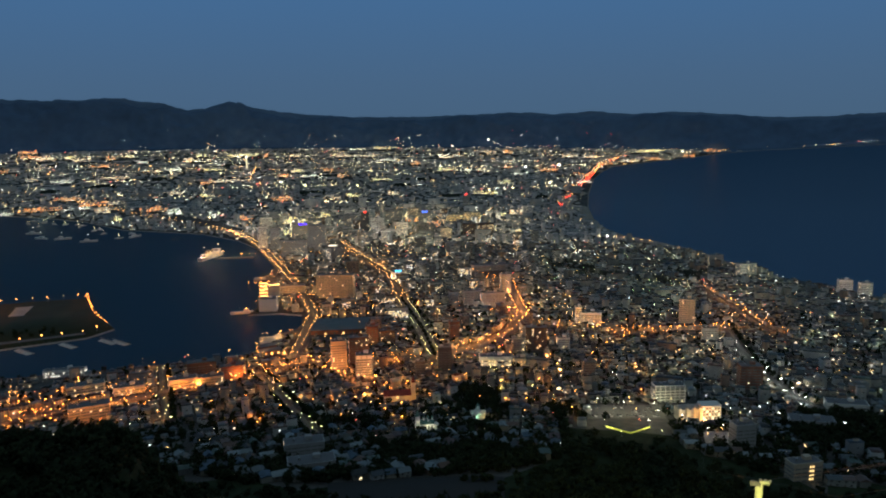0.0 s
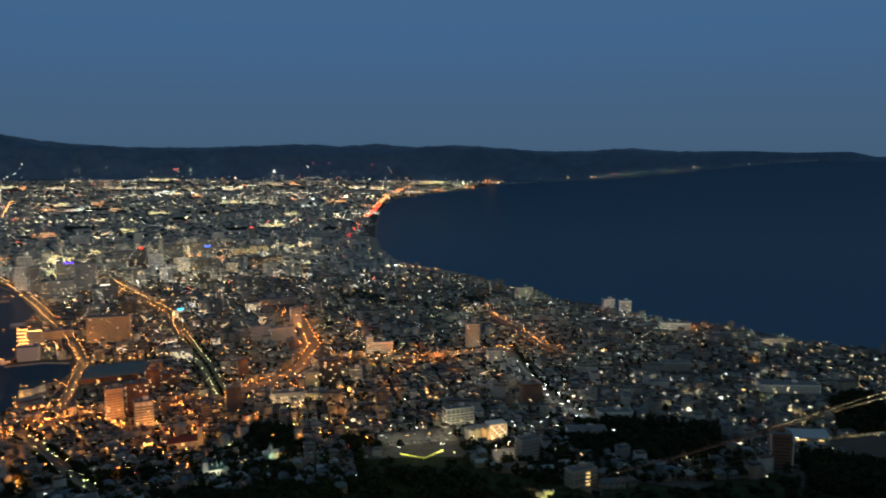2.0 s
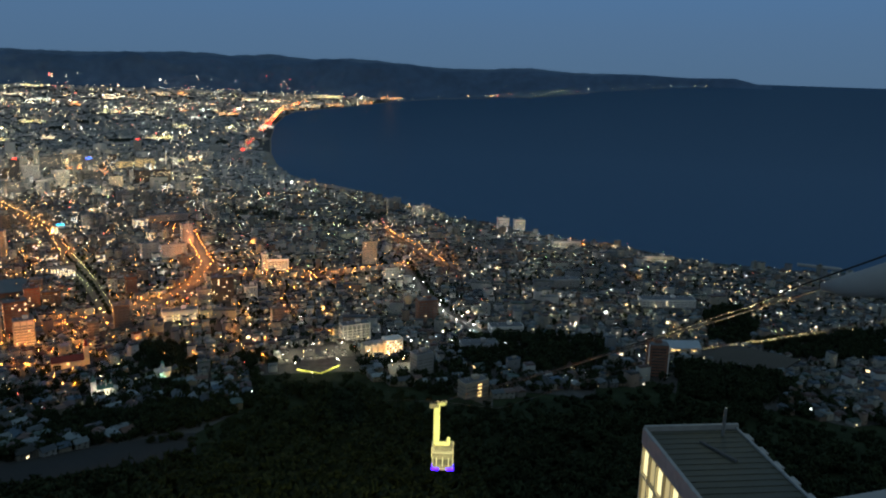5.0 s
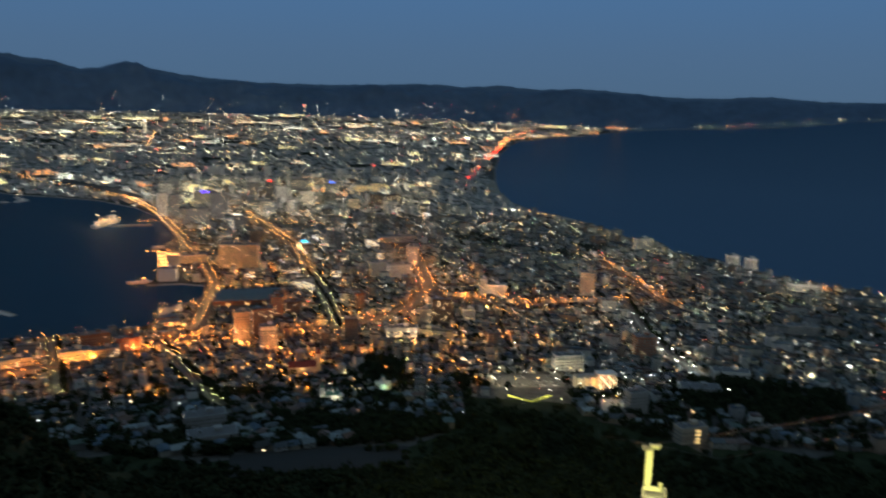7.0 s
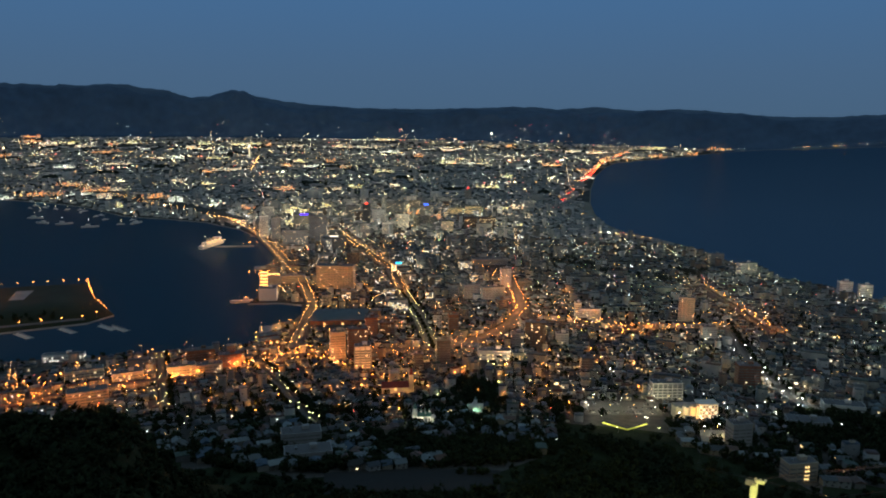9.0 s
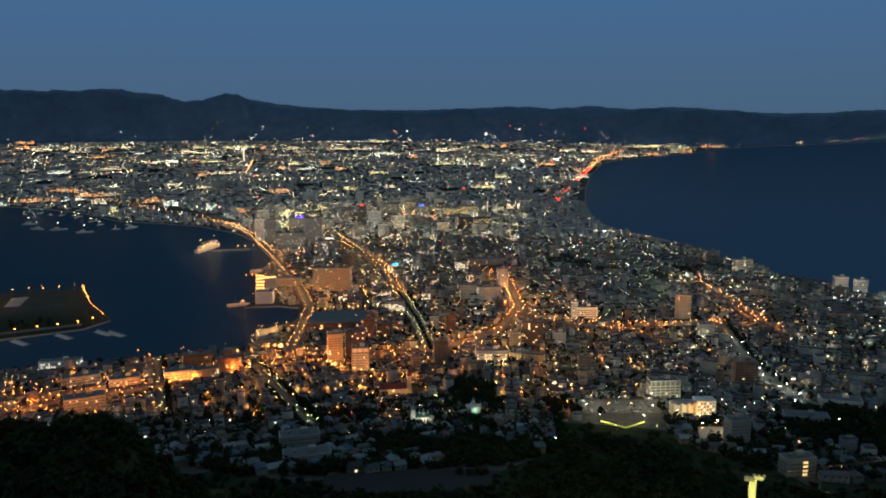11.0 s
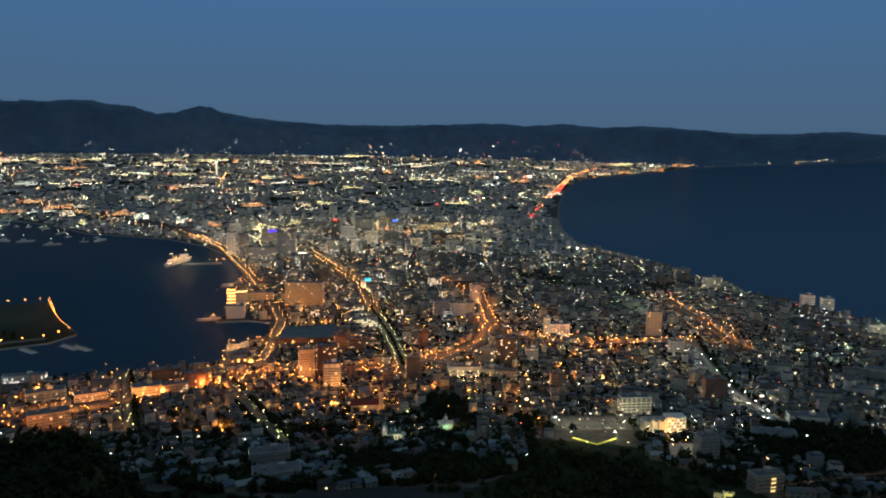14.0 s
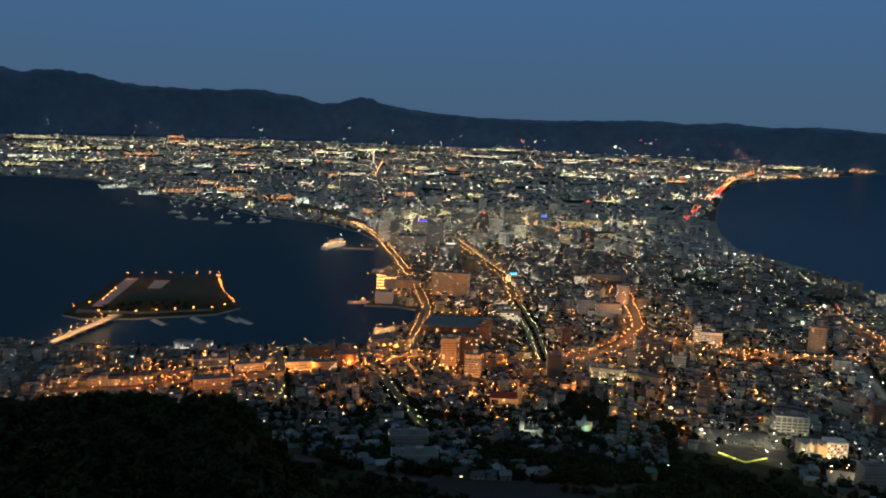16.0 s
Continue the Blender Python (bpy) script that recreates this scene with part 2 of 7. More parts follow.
BOX = np.array([(-1, -1, 0), (1, -1, 0), (1, 1, 0), (-1, 1, 0), (-1, -1, 1), (1, -1, 1), (1, 1, 1), (-1, 1, 1)], float)
BOXQ = [(0, 1, 5, 4), (1, 2, 6, 5), (2, 3, 7, 6), (3, 0, 4, 7), (4, 5, 6, 7)]
OCTA = np.array([(1, 0, 0), (0, 1, 0), (-1, 0, 0), (0, -1, 0), (0, 0, 1), (0, 0, -1)], float)
OCTAT = [(0, 1, 4), (1, 2, 4), (2, 3, 4), (3, 0, 4), (1, 0, 5), (2, 1, 5), (3, 2, 5), (0, 3, 5)]


def boxes(pile, x, y, z, w, d, h, rot, wall=0, top=1):
    size = np.stack([w / 2, d / 2, h], -1)[:, None]
    pile.add(turned(x, y, z, rot, BOX[None] * size), BOXQ, qm=[wall] * 4 + [top])


def gables(pile, x, y, z, w, d, rise, rot, slot=1, over=0.45):
    """Closed saddle roofs with eaves over houses of w by d, their feet at z."""
    n = len(x)
    p = np.array([(-1, -1, 0), (1, -1, 0), (1, 1, 0), (-1, 1, 0), (-1, 0, 1), (1, 0, 1), (-1, -1, -1), (1, -1, -1), (1, 1, -1), (-1, 1, -1)], float)
    loc = np.repeat(p[None], n, 0)
    loc[..., 0] *= (w / 2 + over)[:, None]
    loc[..., 1] *= (d / 2 + over)[:, None]
    loc[..., 2] = np.where(p[None, :, 2] > 0, rise[:, None], np.where(p[None, :, 2] < 0, -0.25, 0.0))
    pile.add(turned(x, y, z, rot, loc), [(0, 1, 5, 4), (2, 3, 4, 5), (6, 7, 1, 0), (7, 8, 2, 1), (8, 9, 3, 2), (9, 6, 0, 3)], [(3, 0, 4), (1, 2, 5)], slot, slot)


def lamps(pile, x, y, z, r, height, bulb=0, pole=1, wide=1.0):
    """Street lamps: a slim pole and a lantern."""
    n = len(x)
    rot = np.zeros(n)
    pile.add(turned(x, y, z + height, rot, OCTA[None] * np.array([wide, wide, 1 / wide]) * np.asarray(r)[:, None, None]), None, OCTAT, tm=bulb)
    s = np.stack([np.full(n, 0.09), np.full(n, 0.09), height], -1)[:, None]
    pile.add(turned(x, y, z, rot, BOX[None] * s), BOXQ[:4], qm=pole)


def inside(poly, x, y):
    """Even-odd test of points against a closed outline."""
    poly, hit = np.asarray(poly, float), np.zeros(np.shape(x), bool)
    for (x0, y0), (x1, y1) in zip(poly, np.roll(poly, -1, 0)):
        with np.errstate(divide="ignore", invalid="ignore"):
            hit ^= ((y0 > y) != (y1 > y)) & (x < (x1 - x0) * (y - y0) / (y1 - y0) + x0)
    return hit


def near_line(line, x, y):
    """Distance of points from a broken line."""
    best = np.full(np.shape(x), 1e9)
    for (x0, y0), (x1, y1) in zip(line[:-1], line[1:]):
        dx, dy = x1 - x0, y1 - y0
        t = np.clip(((x - x0) * dx + (y - y0) * dy) / (dx * dx + dy * dy), 0, 1)
        best = np.minimum(best, np.hypot(x - x0 - t * dx, y - y0 - t * dy))
    return best


def along(line, step, side=0.0):
    """Points every step metres on a broken line, set off to its side."""
    line = np.asarray(line, float)
    seg = np.hypot(*np.diff(line, axis=0).T)
    s = np.concatenate([[0], np.cumsum(seg)])
    u = np.arange(step / 2, s[-1], step)
    i = np.clip(np.searchsorted(s, u) - 1, 0, len(seg) - 1)
    f = ((u - s[i]) / seg[i])[:, None]
    way = (line[i + 1] - line[i]) / seg[i][:, None]
    return line[i] + (line[i + 1] - line[i]) * f + np.stack([-way[:, 1], way[:, 0]], -1) * side, np.arctan2(way[:, 1], way[:, 0])


def empty(name, x, y, z, rot=0.0, label="", category="", group=""):
    ob = new(name)
    ob.matrix_world = pose(x, y, z, 0, 0, rot)
    ob.empty_display_size = 0.5
    return tagged(ob, label, category, group)


def part(name, bm, material, parent, label=""):
    """One bmesh, or finished mesh, as one object under a thing or a part."""
    me = bm
    if isinstance(bm, bmesh.types.BMesh):
        me = bpy.data.meshes.new(name)
        bm.normal_update()
        bm.to_mesh(me)
        bm.free()
    if material and not me.materials:
        me.materials.append(material)
    ob = new(name, me)
    ob.parent = parent
    return tagged(ob, label)


def block(w, d, h, x=0, y=0, z=0, bevel=0.0, rot=0.0):
    """A box standing on z, with its edges bevelled."""
    bm = bmesh.new()
    bmesh.ops.create_cube(bm, size=1, matrix=pose(x, y, z + h / 2, 0, 0, rot) @ Matrix.Diagonal((w, d, h, 1)))
    if bevel:
        bmesh.ops.bevel(bm, geom=bm.edges[:], offset=bevel, segments=1, affect="EDGES")
    return bm


def tube(r0, r1, h, x=0, y=0, z=0, n=10, m=None):
    bm = bmesh.new()
    bmesh.ops.create_cone(bm, cap_ends=True, segments=n, radius1=r0, radius2=max(r1, 0.001), depth=h, matrix=(m or Matrix()) @ pose(x, y, z + h / 2))
    return bm


def bar(a, b, r, n=6):
    """A round bar from a to b."""
    a, b = Vector(a), Vector(b)
    return tube(r, r, (b - a).length, 0, 0, 0, n, Matrix.Translation(a) @ (b - a).to_track_quat("Z", "Y").to_matrix().to_4x4())


def saddle(w, d, rise, z, over=0.4, x=0, y=0):
    """A closed saddle roof with eaves, its ridge along x."""
    bm = bmesh.new()
    a, c = w / 2 + over, d / 2 + over
    v = [bm.verts.new((x + px, y + py, z + pz)) for px, py, pz in ((-a, -c, -.2), (a, -c, -.2), (a, c, -.2), (-a, c, -.2), (-a, -c, 0), (a, -c, 0), (a, c, 0), (-a, c, 0), (-a, 0, rise), (a, 0, rise))]
    for f in ((0, 3, 2, 1), (0, 1, 5, 4), (2, 3, 7, 6), (1, 2, 6, 5), (3, 0, 4, 7), (4, 5, 9, 8), (6, 7, 8, 9), (5, 6, 9), (7, 4, 8)):
        bm.faces.new([v[i] for i in f])
    return bm


LIGHTS = {}


def shine(kind, colour, watts, spots):
    """The light that street lanterns throw on walls and road, one source for a few lanterns; also added fill that has
    no lamp.
    """
    for x, y, z in spots:
        if kind not in LIGHTS:
            LIGHTS[kind] = bpy.data.lights.new(kind, "POINT")
            LIGHTS[kind].energy, LIGHTS[kind].color, LIGHTS[kind].shadow_soft_size = watts, colour, 0.6
        ob = new("street_lantern_light", LIGHTS[kind])
        ob.location = (x, y, z)
# ---- plan: coasts, roads, woods (metres from the summit, y ahead) ----
OCEAN = [(1320, 640), (1240, 800), (1168, 920), (1098, 954), (1028, 1016), (954, 1080), (918, 1201), (841, 1284), (804, 1355), (764, 1484), (697, 1578), (656, 1765),
         (625, 1943), (581, 2062), (524, 2159), (496, 2329), (506, 2570), (553, 2910), (660, 3470), (843, 4288), (1039, 4985), (1210, 5455), (1519, 5856),
         (1934, 6319), (2620, 7228), (3316, 7869), (4241, 8309), (5603, 9257), (8242, 11842), (12438, 15474), (15784, 17385), (17600, 17700)]
HARBOUR = [(-5200, 3300), (-3600, 3420), (-2802, 3464), (-2592, 3518), (-2298, 3451), (-1968, 3206), (-1670, 2923), (-1479, 2843), (-1275, 2711), (-1041, 2474), (-878, 2413), (-741, 2349),
           (-588, 2196), (-514, 2072), (-458, 1940), (-402, 1825), (-389, 1711), (-399, 1651), (-364, 1491), (-342, 1367), (-346, 1319), (-290, 1327),
           (-250, 1312), (-238, 1245), (-243, 1205), (-272, 1185), (-267, 1107), (-284, 1070), (-358, 1044), (-439, 1019), (-525, 999), (-624, 973), (-715, 971), (-830, 960)]
SOUTH = [(-1050, 700), (-1150, 300), (-1000, -300), (-500, -900), (300, -1000), (900, -600), (1200, 0), (1380, 400)]
FOOT_AZ, FOOT_D = [-60, -40, -28, -17, -4, 4, 12, 20, 27, 31, 35, 39, 42, 45, 46.2], [11000, 12300, 12700, 11400, 10700, 9800, 9100, 8300, 9700, 11200, 14900, 20400, 24000, 23500, 23500]
BACK = [(1.12 * d * math.sin(radians(a)), 1.12 * d * math.cos(radians(a))) for a, d in ((a, float(np.interp(a, FOOT_AZ, FOOT_D))) for a in range(45, -61, -1))]
LAND = OCEAN + BACK + [(-9000, 4200)] + HARBOUR + SOUTH
ISLE = [(-802, 1112), (-838, 1240), (-881, 1413), (-795, 1447), (-695, 1473), (-618, 1332), (-548, 1237), (-570, 1185), (-686, 1120), (-757, 1100)]

BAY_ROAD = [(-225, 1290), (-280, 1483), (-367, 1722), (-459, 1958), (-530, 2132), (-645, 2345), (-739, 2445), (-908, 2625), (-1048, 2758), (-1350, 3090), (-1628, 3404)]
BRIDGE_ROAD = [(-213, 1040), (-219, 1172), (-225, 1290)]
TRAM_ROAD = [(-330, 2220), (-230, 1937), (-164, 1761), (-117, 1638), (-81, 1421), (-38, 1212), (-23, 1112), (-13, 1029)]
CURVE_ROAD = [(3, 1050), (71, 1122), (107, 1186), (135, 1278), (134, 1406), (133, 1532), (80, 1623), (45, 1702)]
CROSS_ROAD = [(150, 1215), (195, 1199), (242, 1162), (303, 1159), (402, 1164), (460, 1178)]
WHITE_ROAD = [(443, 1169), (424, 1060), (404, 935), (404, 842), (420, 760)]
COAST_ROAD = [(507, 1479), (512, 1315), (507, 1184), (518, 1117)]
SHORE_STREET = [(-560, 770), (-485, 793), (-429, 843), (-347, 887), (-256, 962), (-204, 999), (-115, 1021), (-53, 1032), (3, 1050)]
SLOPE_A = [(-250, 975), (-233, 942), (-190, 854), (-143, 741), (-120, 690)]
SLOPE_B = [(-392, 1020), (-340, 886), (-295, 767)]
BEACH_ROAD = [(431, 2880), (611, 3561), (879, 4549), (1210, 5826), (1714, 7125)]
TOWER_ROAD = [(-1104, 4386), (-1420, 5900)]
CENTRE_ROAD = [(-189, 2746), (-45, 2632), (91, 2614), (236, 2726)]
QUAY_STREET = [(-216, 1261), (-141, 1275), (-64, 1290)]
SHORE_ROAD = [(475, 2114), (554, 2027)]
ROADS = [(BAY_ROAD, 11), (BRIDGE_ROAD, 12), (TRAM_ROAD, 12), (CURVE_ROAD, 15), (CROSS_ROAD, 8), (WHITE_ROAD, 8), (COAST_ROAD, 7), (SHORE_STREET, 13), (SLOPE_A, 6), (SLOPE_B, 5.5), (CENTRE_ROAD, 12), (QUAY_STREET, 7)]
WOODS = [[(706, 672), (790, 677), (950, 666), (828, 576), (737, 591), (706, 626)], [(760, 807), (831, 816), (792, 737), (709, 671), (659, 687)], [(546, 607), (593, 622), (581, 540), (653, 541), (574, 489), (486, 508)], [(377, 782), (442, 790), (534, 733), (485, 643), (401, 623), (329, 668)], [(554, 625), (480, 523), (544, 491), (649, 559)], [(8, 874), (62, 872), (60, 758), (13, 759)]]
BELTS = [[(239, 1815), (332, 1734), (345, 1604), (241, 1641)], [(330, 1640), (470, 1560), (480, 1500), (340, 1570)], [(491, 1654), (575, 1647), (513, 1532)], [(150, 1500), (190, 1500), (190, 1440), (155, 1440)]]
FIELD = [(597, 640), (612, 600), (640, 566), (708, 592), (669, 661)]
PARK = [(-1030, 2785), (-942, 2807), (-733, 2592), (-649, 2458), (-597, 2338), (-686, 2409), (-814, 2530)]
RAMP = [(-741, 2593), (-705, 2546), (-643, 2457), (-588, 2349), (-553, 2241)]
CAR_PARK = [(143, 742), (226, 745), (236, 801), (156, 797)]
# nearest houses by bearing: below this distance the slope is wooded
EDGE_AZ = [-60, -28, -23, -21, -15.7, -9, -2, 5, 8.9, 9.6, 12.7, 16.5, 19, 22, 25.6, 32, 36, 42, 48, 49.5, 56, 70]
EDGE_D = [820, 810, 800, 640, 575, 545, 552, 567, 607, 725, 742, 722, 670, 640, 618, 655, 690, 768, 800, 705, 740, 760]


def shoulder(az):
    """Top of the wooded shoulder of the mountain, by bearing."""
    return EYE - 21 + 400 * np.tan(np.radians(np.interp(az, [-90, -60, -39.8, -32.8, -25, -23.3, -21.7, -20, -16.5, -13, -8], [-16, -17, -18.6, -19.1, -20.2, -21.2, -23.8, -25.6, -29, -33, -44])))


def ground_z(x, y):
    """Height of the land: the mountain, its foot, and the flat town."""
    x, y = np.asarray(x, float), np.asarray(y, float)
    r, az = np.hypot(x, y), np.degrees(np.arctan2(x, y))
    h = np.interp(r, [0, 1.5, 20, 100, 300, 480, 590, 715, 900, 1100, 1300], [332.4, 332.4, 316, 250, 140, 80, 58, 38, 16, 5, 3])
    bump = shoulder(az) - np.where(r > 400, ((r - 400) / 120) ** 2 * 40, ((r - 400) / 200) ** 2 * 30)
    h = np.where(r > np.interp(az, FOOT_AZ, FOOT_D) * 1.03, -120.0, h)
    return np.where((az < -8) & (r < 640), np.maximum(h, bump), h)


# ---- land, sea and hills ----
from mathutils.geometry import delaunay_2d_cdt


def land(name, outline, spacing, top, mats, label):
    """Land inside an outline, with a quay wall down into the water."""
    pts = [Vector(p) for p in outline]
    k = len(pts)
    pts += [Vector(p) for p in spacing]
    co, _, faces, *_ = delaunay_2d_cdt(pts, [], [list(range(k))], 1, 0.01)
    xy = np.array([(p.x, p.y) for p in co])
    z = top(xy[:, 0], xy[:, 1])
    v = np.column_stack([xy, z])
    tri = np.array([f for f in faces if len(f) == 3])
    edges = {}
    for f in tri:
        for a, c in ((f[0], f[1]), (f[1], f[2]), (f[2], f[0])):
            edges[(a, c)] = edges.get((a, c), 0) + 1
    rim = [(a, c) for a, c in edges if (c, a) not in edges]
    foot = v.copy()
    foot[:, 2] = -3
    wall = np.array([(c, a, a + len(v), c + len(v)) for a, c in rim])
    mid = xy[tri].mean(1)
    wild = np.hypot(*mid.T) < np.interp(np.degrees(np.arctan2(*mid.T)), EDGE_AZ, EDGE_D)
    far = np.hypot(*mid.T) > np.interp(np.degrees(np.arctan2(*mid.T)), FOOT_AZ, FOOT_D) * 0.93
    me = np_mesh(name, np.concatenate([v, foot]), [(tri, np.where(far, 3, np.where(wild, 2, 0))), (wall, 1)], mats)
    return tagged(new(name, me), label, "ground", kind="structure")


grid = [(0, 0)] + [(1.5 * math.sin(a), 1.5 * math.cos(a)) for a in np.arange(0, 6.2, 0.5)]
for r in list(range(15, 480, 25)) + list(range(480, 1400, 60)):
    for a in range(-180, 180, 4 if r < 700 else 3):
        grid.append((r * math.sin(radians(a)), r * math.cos(radians(a))))
for r in np.geomspace(1500, 36000, 60):
    for a in np.arange(-75, 60, 2.5):
        grid.append((r * math.sin(radians(a)), r * math.cos(radians(a))))
grid = np.array(grid)
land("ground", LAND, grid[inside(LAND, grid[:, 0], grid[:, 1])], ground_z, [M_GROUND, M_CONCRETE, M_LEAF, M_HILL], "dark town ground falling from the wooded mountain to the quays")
land("island_ground", ISLE, [(-700, 1300), (-760, 1250)], lambda x, y: np.full(len(x), 3.0), [M_GRASS, M_CONCRETE, M_GRASS, M_GRASS], "flat grassy harbour island with a stone quay edge")

rr, aa = np.concatenate([[0, 300], np.geomspace(600, 38000, 90)]), np.radians(np.arange(-180, 180, 3))
sea_v = np.stack([np.outer(rr, np.sin(aa)), np.outer(rr, np.cos(aa)), np.zeros((len(rr), len(aa)))], -1).reshape(-1, 3)
na = len(aa)
sea_f = np.array([(i * na + j, i * na + (j + 1) % na, (i + 1) * na + (j + 1) % na, (i + 1) * na + j) for i in range(len(rr) - 1) for j in range(na)])
mid = sea_v[sea_f].mean(1)
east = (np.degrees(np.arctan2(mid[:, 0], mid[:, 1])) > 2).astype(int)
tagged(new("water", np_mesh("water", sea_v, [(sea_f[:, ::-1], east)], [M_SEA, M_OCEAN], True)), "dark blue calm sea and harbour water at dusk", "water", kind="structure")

SKY_AZ = [-60, -50, -44, -38.6, -37.4, -35.7, -33.7, -31.3, -28.4, -25.5, -23.1, -20, -18, -16.8, -15.1, -13.5, -10.6, -6.4, -2.3, 1.8, 5.5, 8.2, 11, 13.8, 16.6, 19.5, 22.8, 26.6, 29.5, 32.8, 36.8, 40.7, 43.7, 44.6, 45.4, 46.2]
SKY_EL = [1.6, 2.2, 2.3, 2.6, 2.33, 2.6, 2.38, 1.95, 1.71, 1.72, 1.89, 1.54, 1.06, 1.18, 1.64, 1.17, 0.73, 0.43, 0.36, 0.47, 0.58, 0.43, 0.56, 0.34, 0.47, 0.29, 0.01, -0.02, 0.15, -0.09, -0.07, -0.21, -0.16, -0.37, -0.60, -0.75]


def hill_z(az, s, drop=0.0, seed=1.0):
    """Height of the far range by bearing and by the share of the way from its foot to its crest."""
    foot = np.interp(az, FOOT_AZ, FOOT_D)
    fine = np.array([noise.fractal((a * 1.6, seed, 0), 0.7, 2.2, 4) for a in az])
    el = np.interp(az, SKY_AZ, SKY_EL) + 0.035 * fine * np.clip((44 - az) / 10, 0.2, 1)
    if drop:
        roll = np.array([noise.fractal((a * 0.22, seed, 4), 1.0, 2.0, 3) for a in az])
        el = el - drop * np.clip((40 - az) / 12, 0.0, 1) * np.clip(0.75 + 1.5 * roll, 0.12, 2.2)
    top = EYE + foot * 1.45 * np.tan(np.radians(el))
    rough = np.array([noise.fractal((a * 0.8, t * 4, 3), 0.8, 2.1, 4) for a, t in zip(az, s)])
    up = np.where(s <= 1, np.sin(np.minimum(s, 1) * math.pi / 2) ** 1.5, 1 - (s - 1) * 1.5)
    return 3 + np.maximum(top - 3, 20) * up + rough * np.maximum(top, 60) * 0.16 * np.sin(math.pi * np.clip(s, 0, 1)) ** 0.8, foot * (1 + 0.45 * s)


def hills(label, material, drop, seed, away):
    """One range of hills; away pushes it further back along the lines of sight."""
    az, steps = np.arange(-60, 46.2, 0.15), np.linspace(0, 1.25, 28)
    v = []
    for t in steps:
        z, r = hill_z(az, np.full(len(az), t), drop, seed)
        row = np.stack([r * np.sin(np.radians(az)), r * np.cos(np.radians(az)), z], -1)
        v.append(eye + (row - eye) * away)
    k = len(az)
    f = np.array([(i * k + j, i * k + j + 1, (i + 1) * k + j + 1, (i + 1) * k + j) for i in range(len(steps) - 1) for j in range(k - 1)])
    tagged(new("backdrop", np_mesh("backdrop", np.concatenate(v), [(f, 0)], [material], True)), label, "hills", kind="structure")


hills("wooded hills behind the town, tinted dark haze blue", M_HILL, 0.26, 6.0, 1.0)
hills("far mountain range behind wooded hills, tinted pale haze blue", M_RANGE, 0.0, 1.0, 1.8)


def ribbon(name, line, width, material, lift, label, category="road", steps=14):
    """A road or strip laid over the land along a broken line."""
    p, way = along(line, steps)
    p = np.concatenate([[line[0]], p, [line[-1]]])
    way = np.concatenate([[way[0]], way, [way[-1]]])
    nx, ny = -np.sin(way) * width / 2, np.cos(way) * width / 2
    left, right = np.stack([p[:, 0] + nx, p[:, 1] + ny], -1), np.stack([p[:, 0] - nx, p[:, 1] - ny], -1)
    zs = np.maximum.reduce([ground_z(*left.T), ground_z(*right.T), ground_z(*p.T)]) + lift
    k = len(p)
    v = np.concatenate([np.column_stack([left, zs]), np.column_stack([right, zs]), np.column_stack([left, zs - 1.5]), np.column_stack([right, zs - 1.5])])
    i = np.arange(k - 1)
    f = np.concatenate([np.stack([i + k, i + k + 1, i + 1, i], -1), np.stack([i, i + 1, i + 1 + 2 * k, i + 2 * k], -1), np.stack([i + 1 + k, i + k, i + 3 * k, i + 1 + 3 * k], -1)])
    return tagged(new(name, np_mesh(name, v, [(f, 0)], [material])), label, category, kind="structure")


for line, width in ROADS:
    ribbon("road", line, width * 2 - 4, M_ASPHALT, 0.5, "grey asphalt town street under orange lamps")


ribbon("road", RAMP, 13, M_CONCRETE, 0.6, "pale concrete road bend lit beside a dark park", "road", 25)
ribbon("beach", [(px - 15, py) for px, py in OCEAN[12:23]], 38, M_BEACH, 0.3, "pale sandy beach along the bay", "beach", 40)


def plot(name, outline, material, lift, label, category):
    """A flat plot laid on the land."""
    bm = bmesh.new()
    top = float(np.max(ground_z(*np.array(outline, float).T))) + lift
    face = bm.faces.new([bm.verts.new((x, y, top)) for x, y in outline])
    if face.normal.z < 0:
        face.normal_flip()
    r = bmesh.ops.extrude_face_region(bm, geom=[face])
    bmesh.ops.translate(bm, verts=[g for g in r["geom"] if isinstance(g, bmesh.types.BMVert)], vec=(0, 0, -14))
    bm.normal_update()
    bmesh.ops.recalc_face_normals(bm, faces=bm.faces[:])
    return tagged(part(name, bm, material, None), label, category, kind="structure")


plot("pavement", FIELD, M_SAND, 0.3, "bare sandy sports ground beside the trees", "field")
CLEARING = [(-90, 551), (-30, 555), (43, 522), (29, 490), (-28, 478), (-80, 501)]
az, rr = np.radians(np.linspace(-9.4, 4.6, 12)), np.linspace(492, 548, 5)
v = np.array([(r * math.sin(a), r * math.cos(a), float(ground_z(r * math.sin(a), r * math.cos(a))) + 1.0) for r in rr for a in az])
f = np.array([(i * 12 + j + 1, i * 12 + j, (i + 1) * 12 + j, (i + 1) * 12 + j + 1) for i in range(4) for j in range(11)])
tagged(new("clearing", np_mesh("clearing", v, [(f[:, ::-1], 0)], [surface("bare_earth", (0.020, 0.020, 0.019), 0.95, 0.3, 0.03, 0.4)], True)), "bare earth clearing in the woods", "clearing", kind="structure")
u, v = [g.ravel()[:, None] for g in np.meshgrid(np.linspace(0, 1, 9), np.linspace(0, 1, 7))]
c0, c1, c2, c3 = [np.array([p], float) for p in CAR_PARK]
p = c0 * (1 - u) * (1 - v) + c1 * u * (1 - v) + c2 * u * v + c3 * (1 - u) * v
v = np.column_stack([p, ground_z(*p.T) + 0.5])
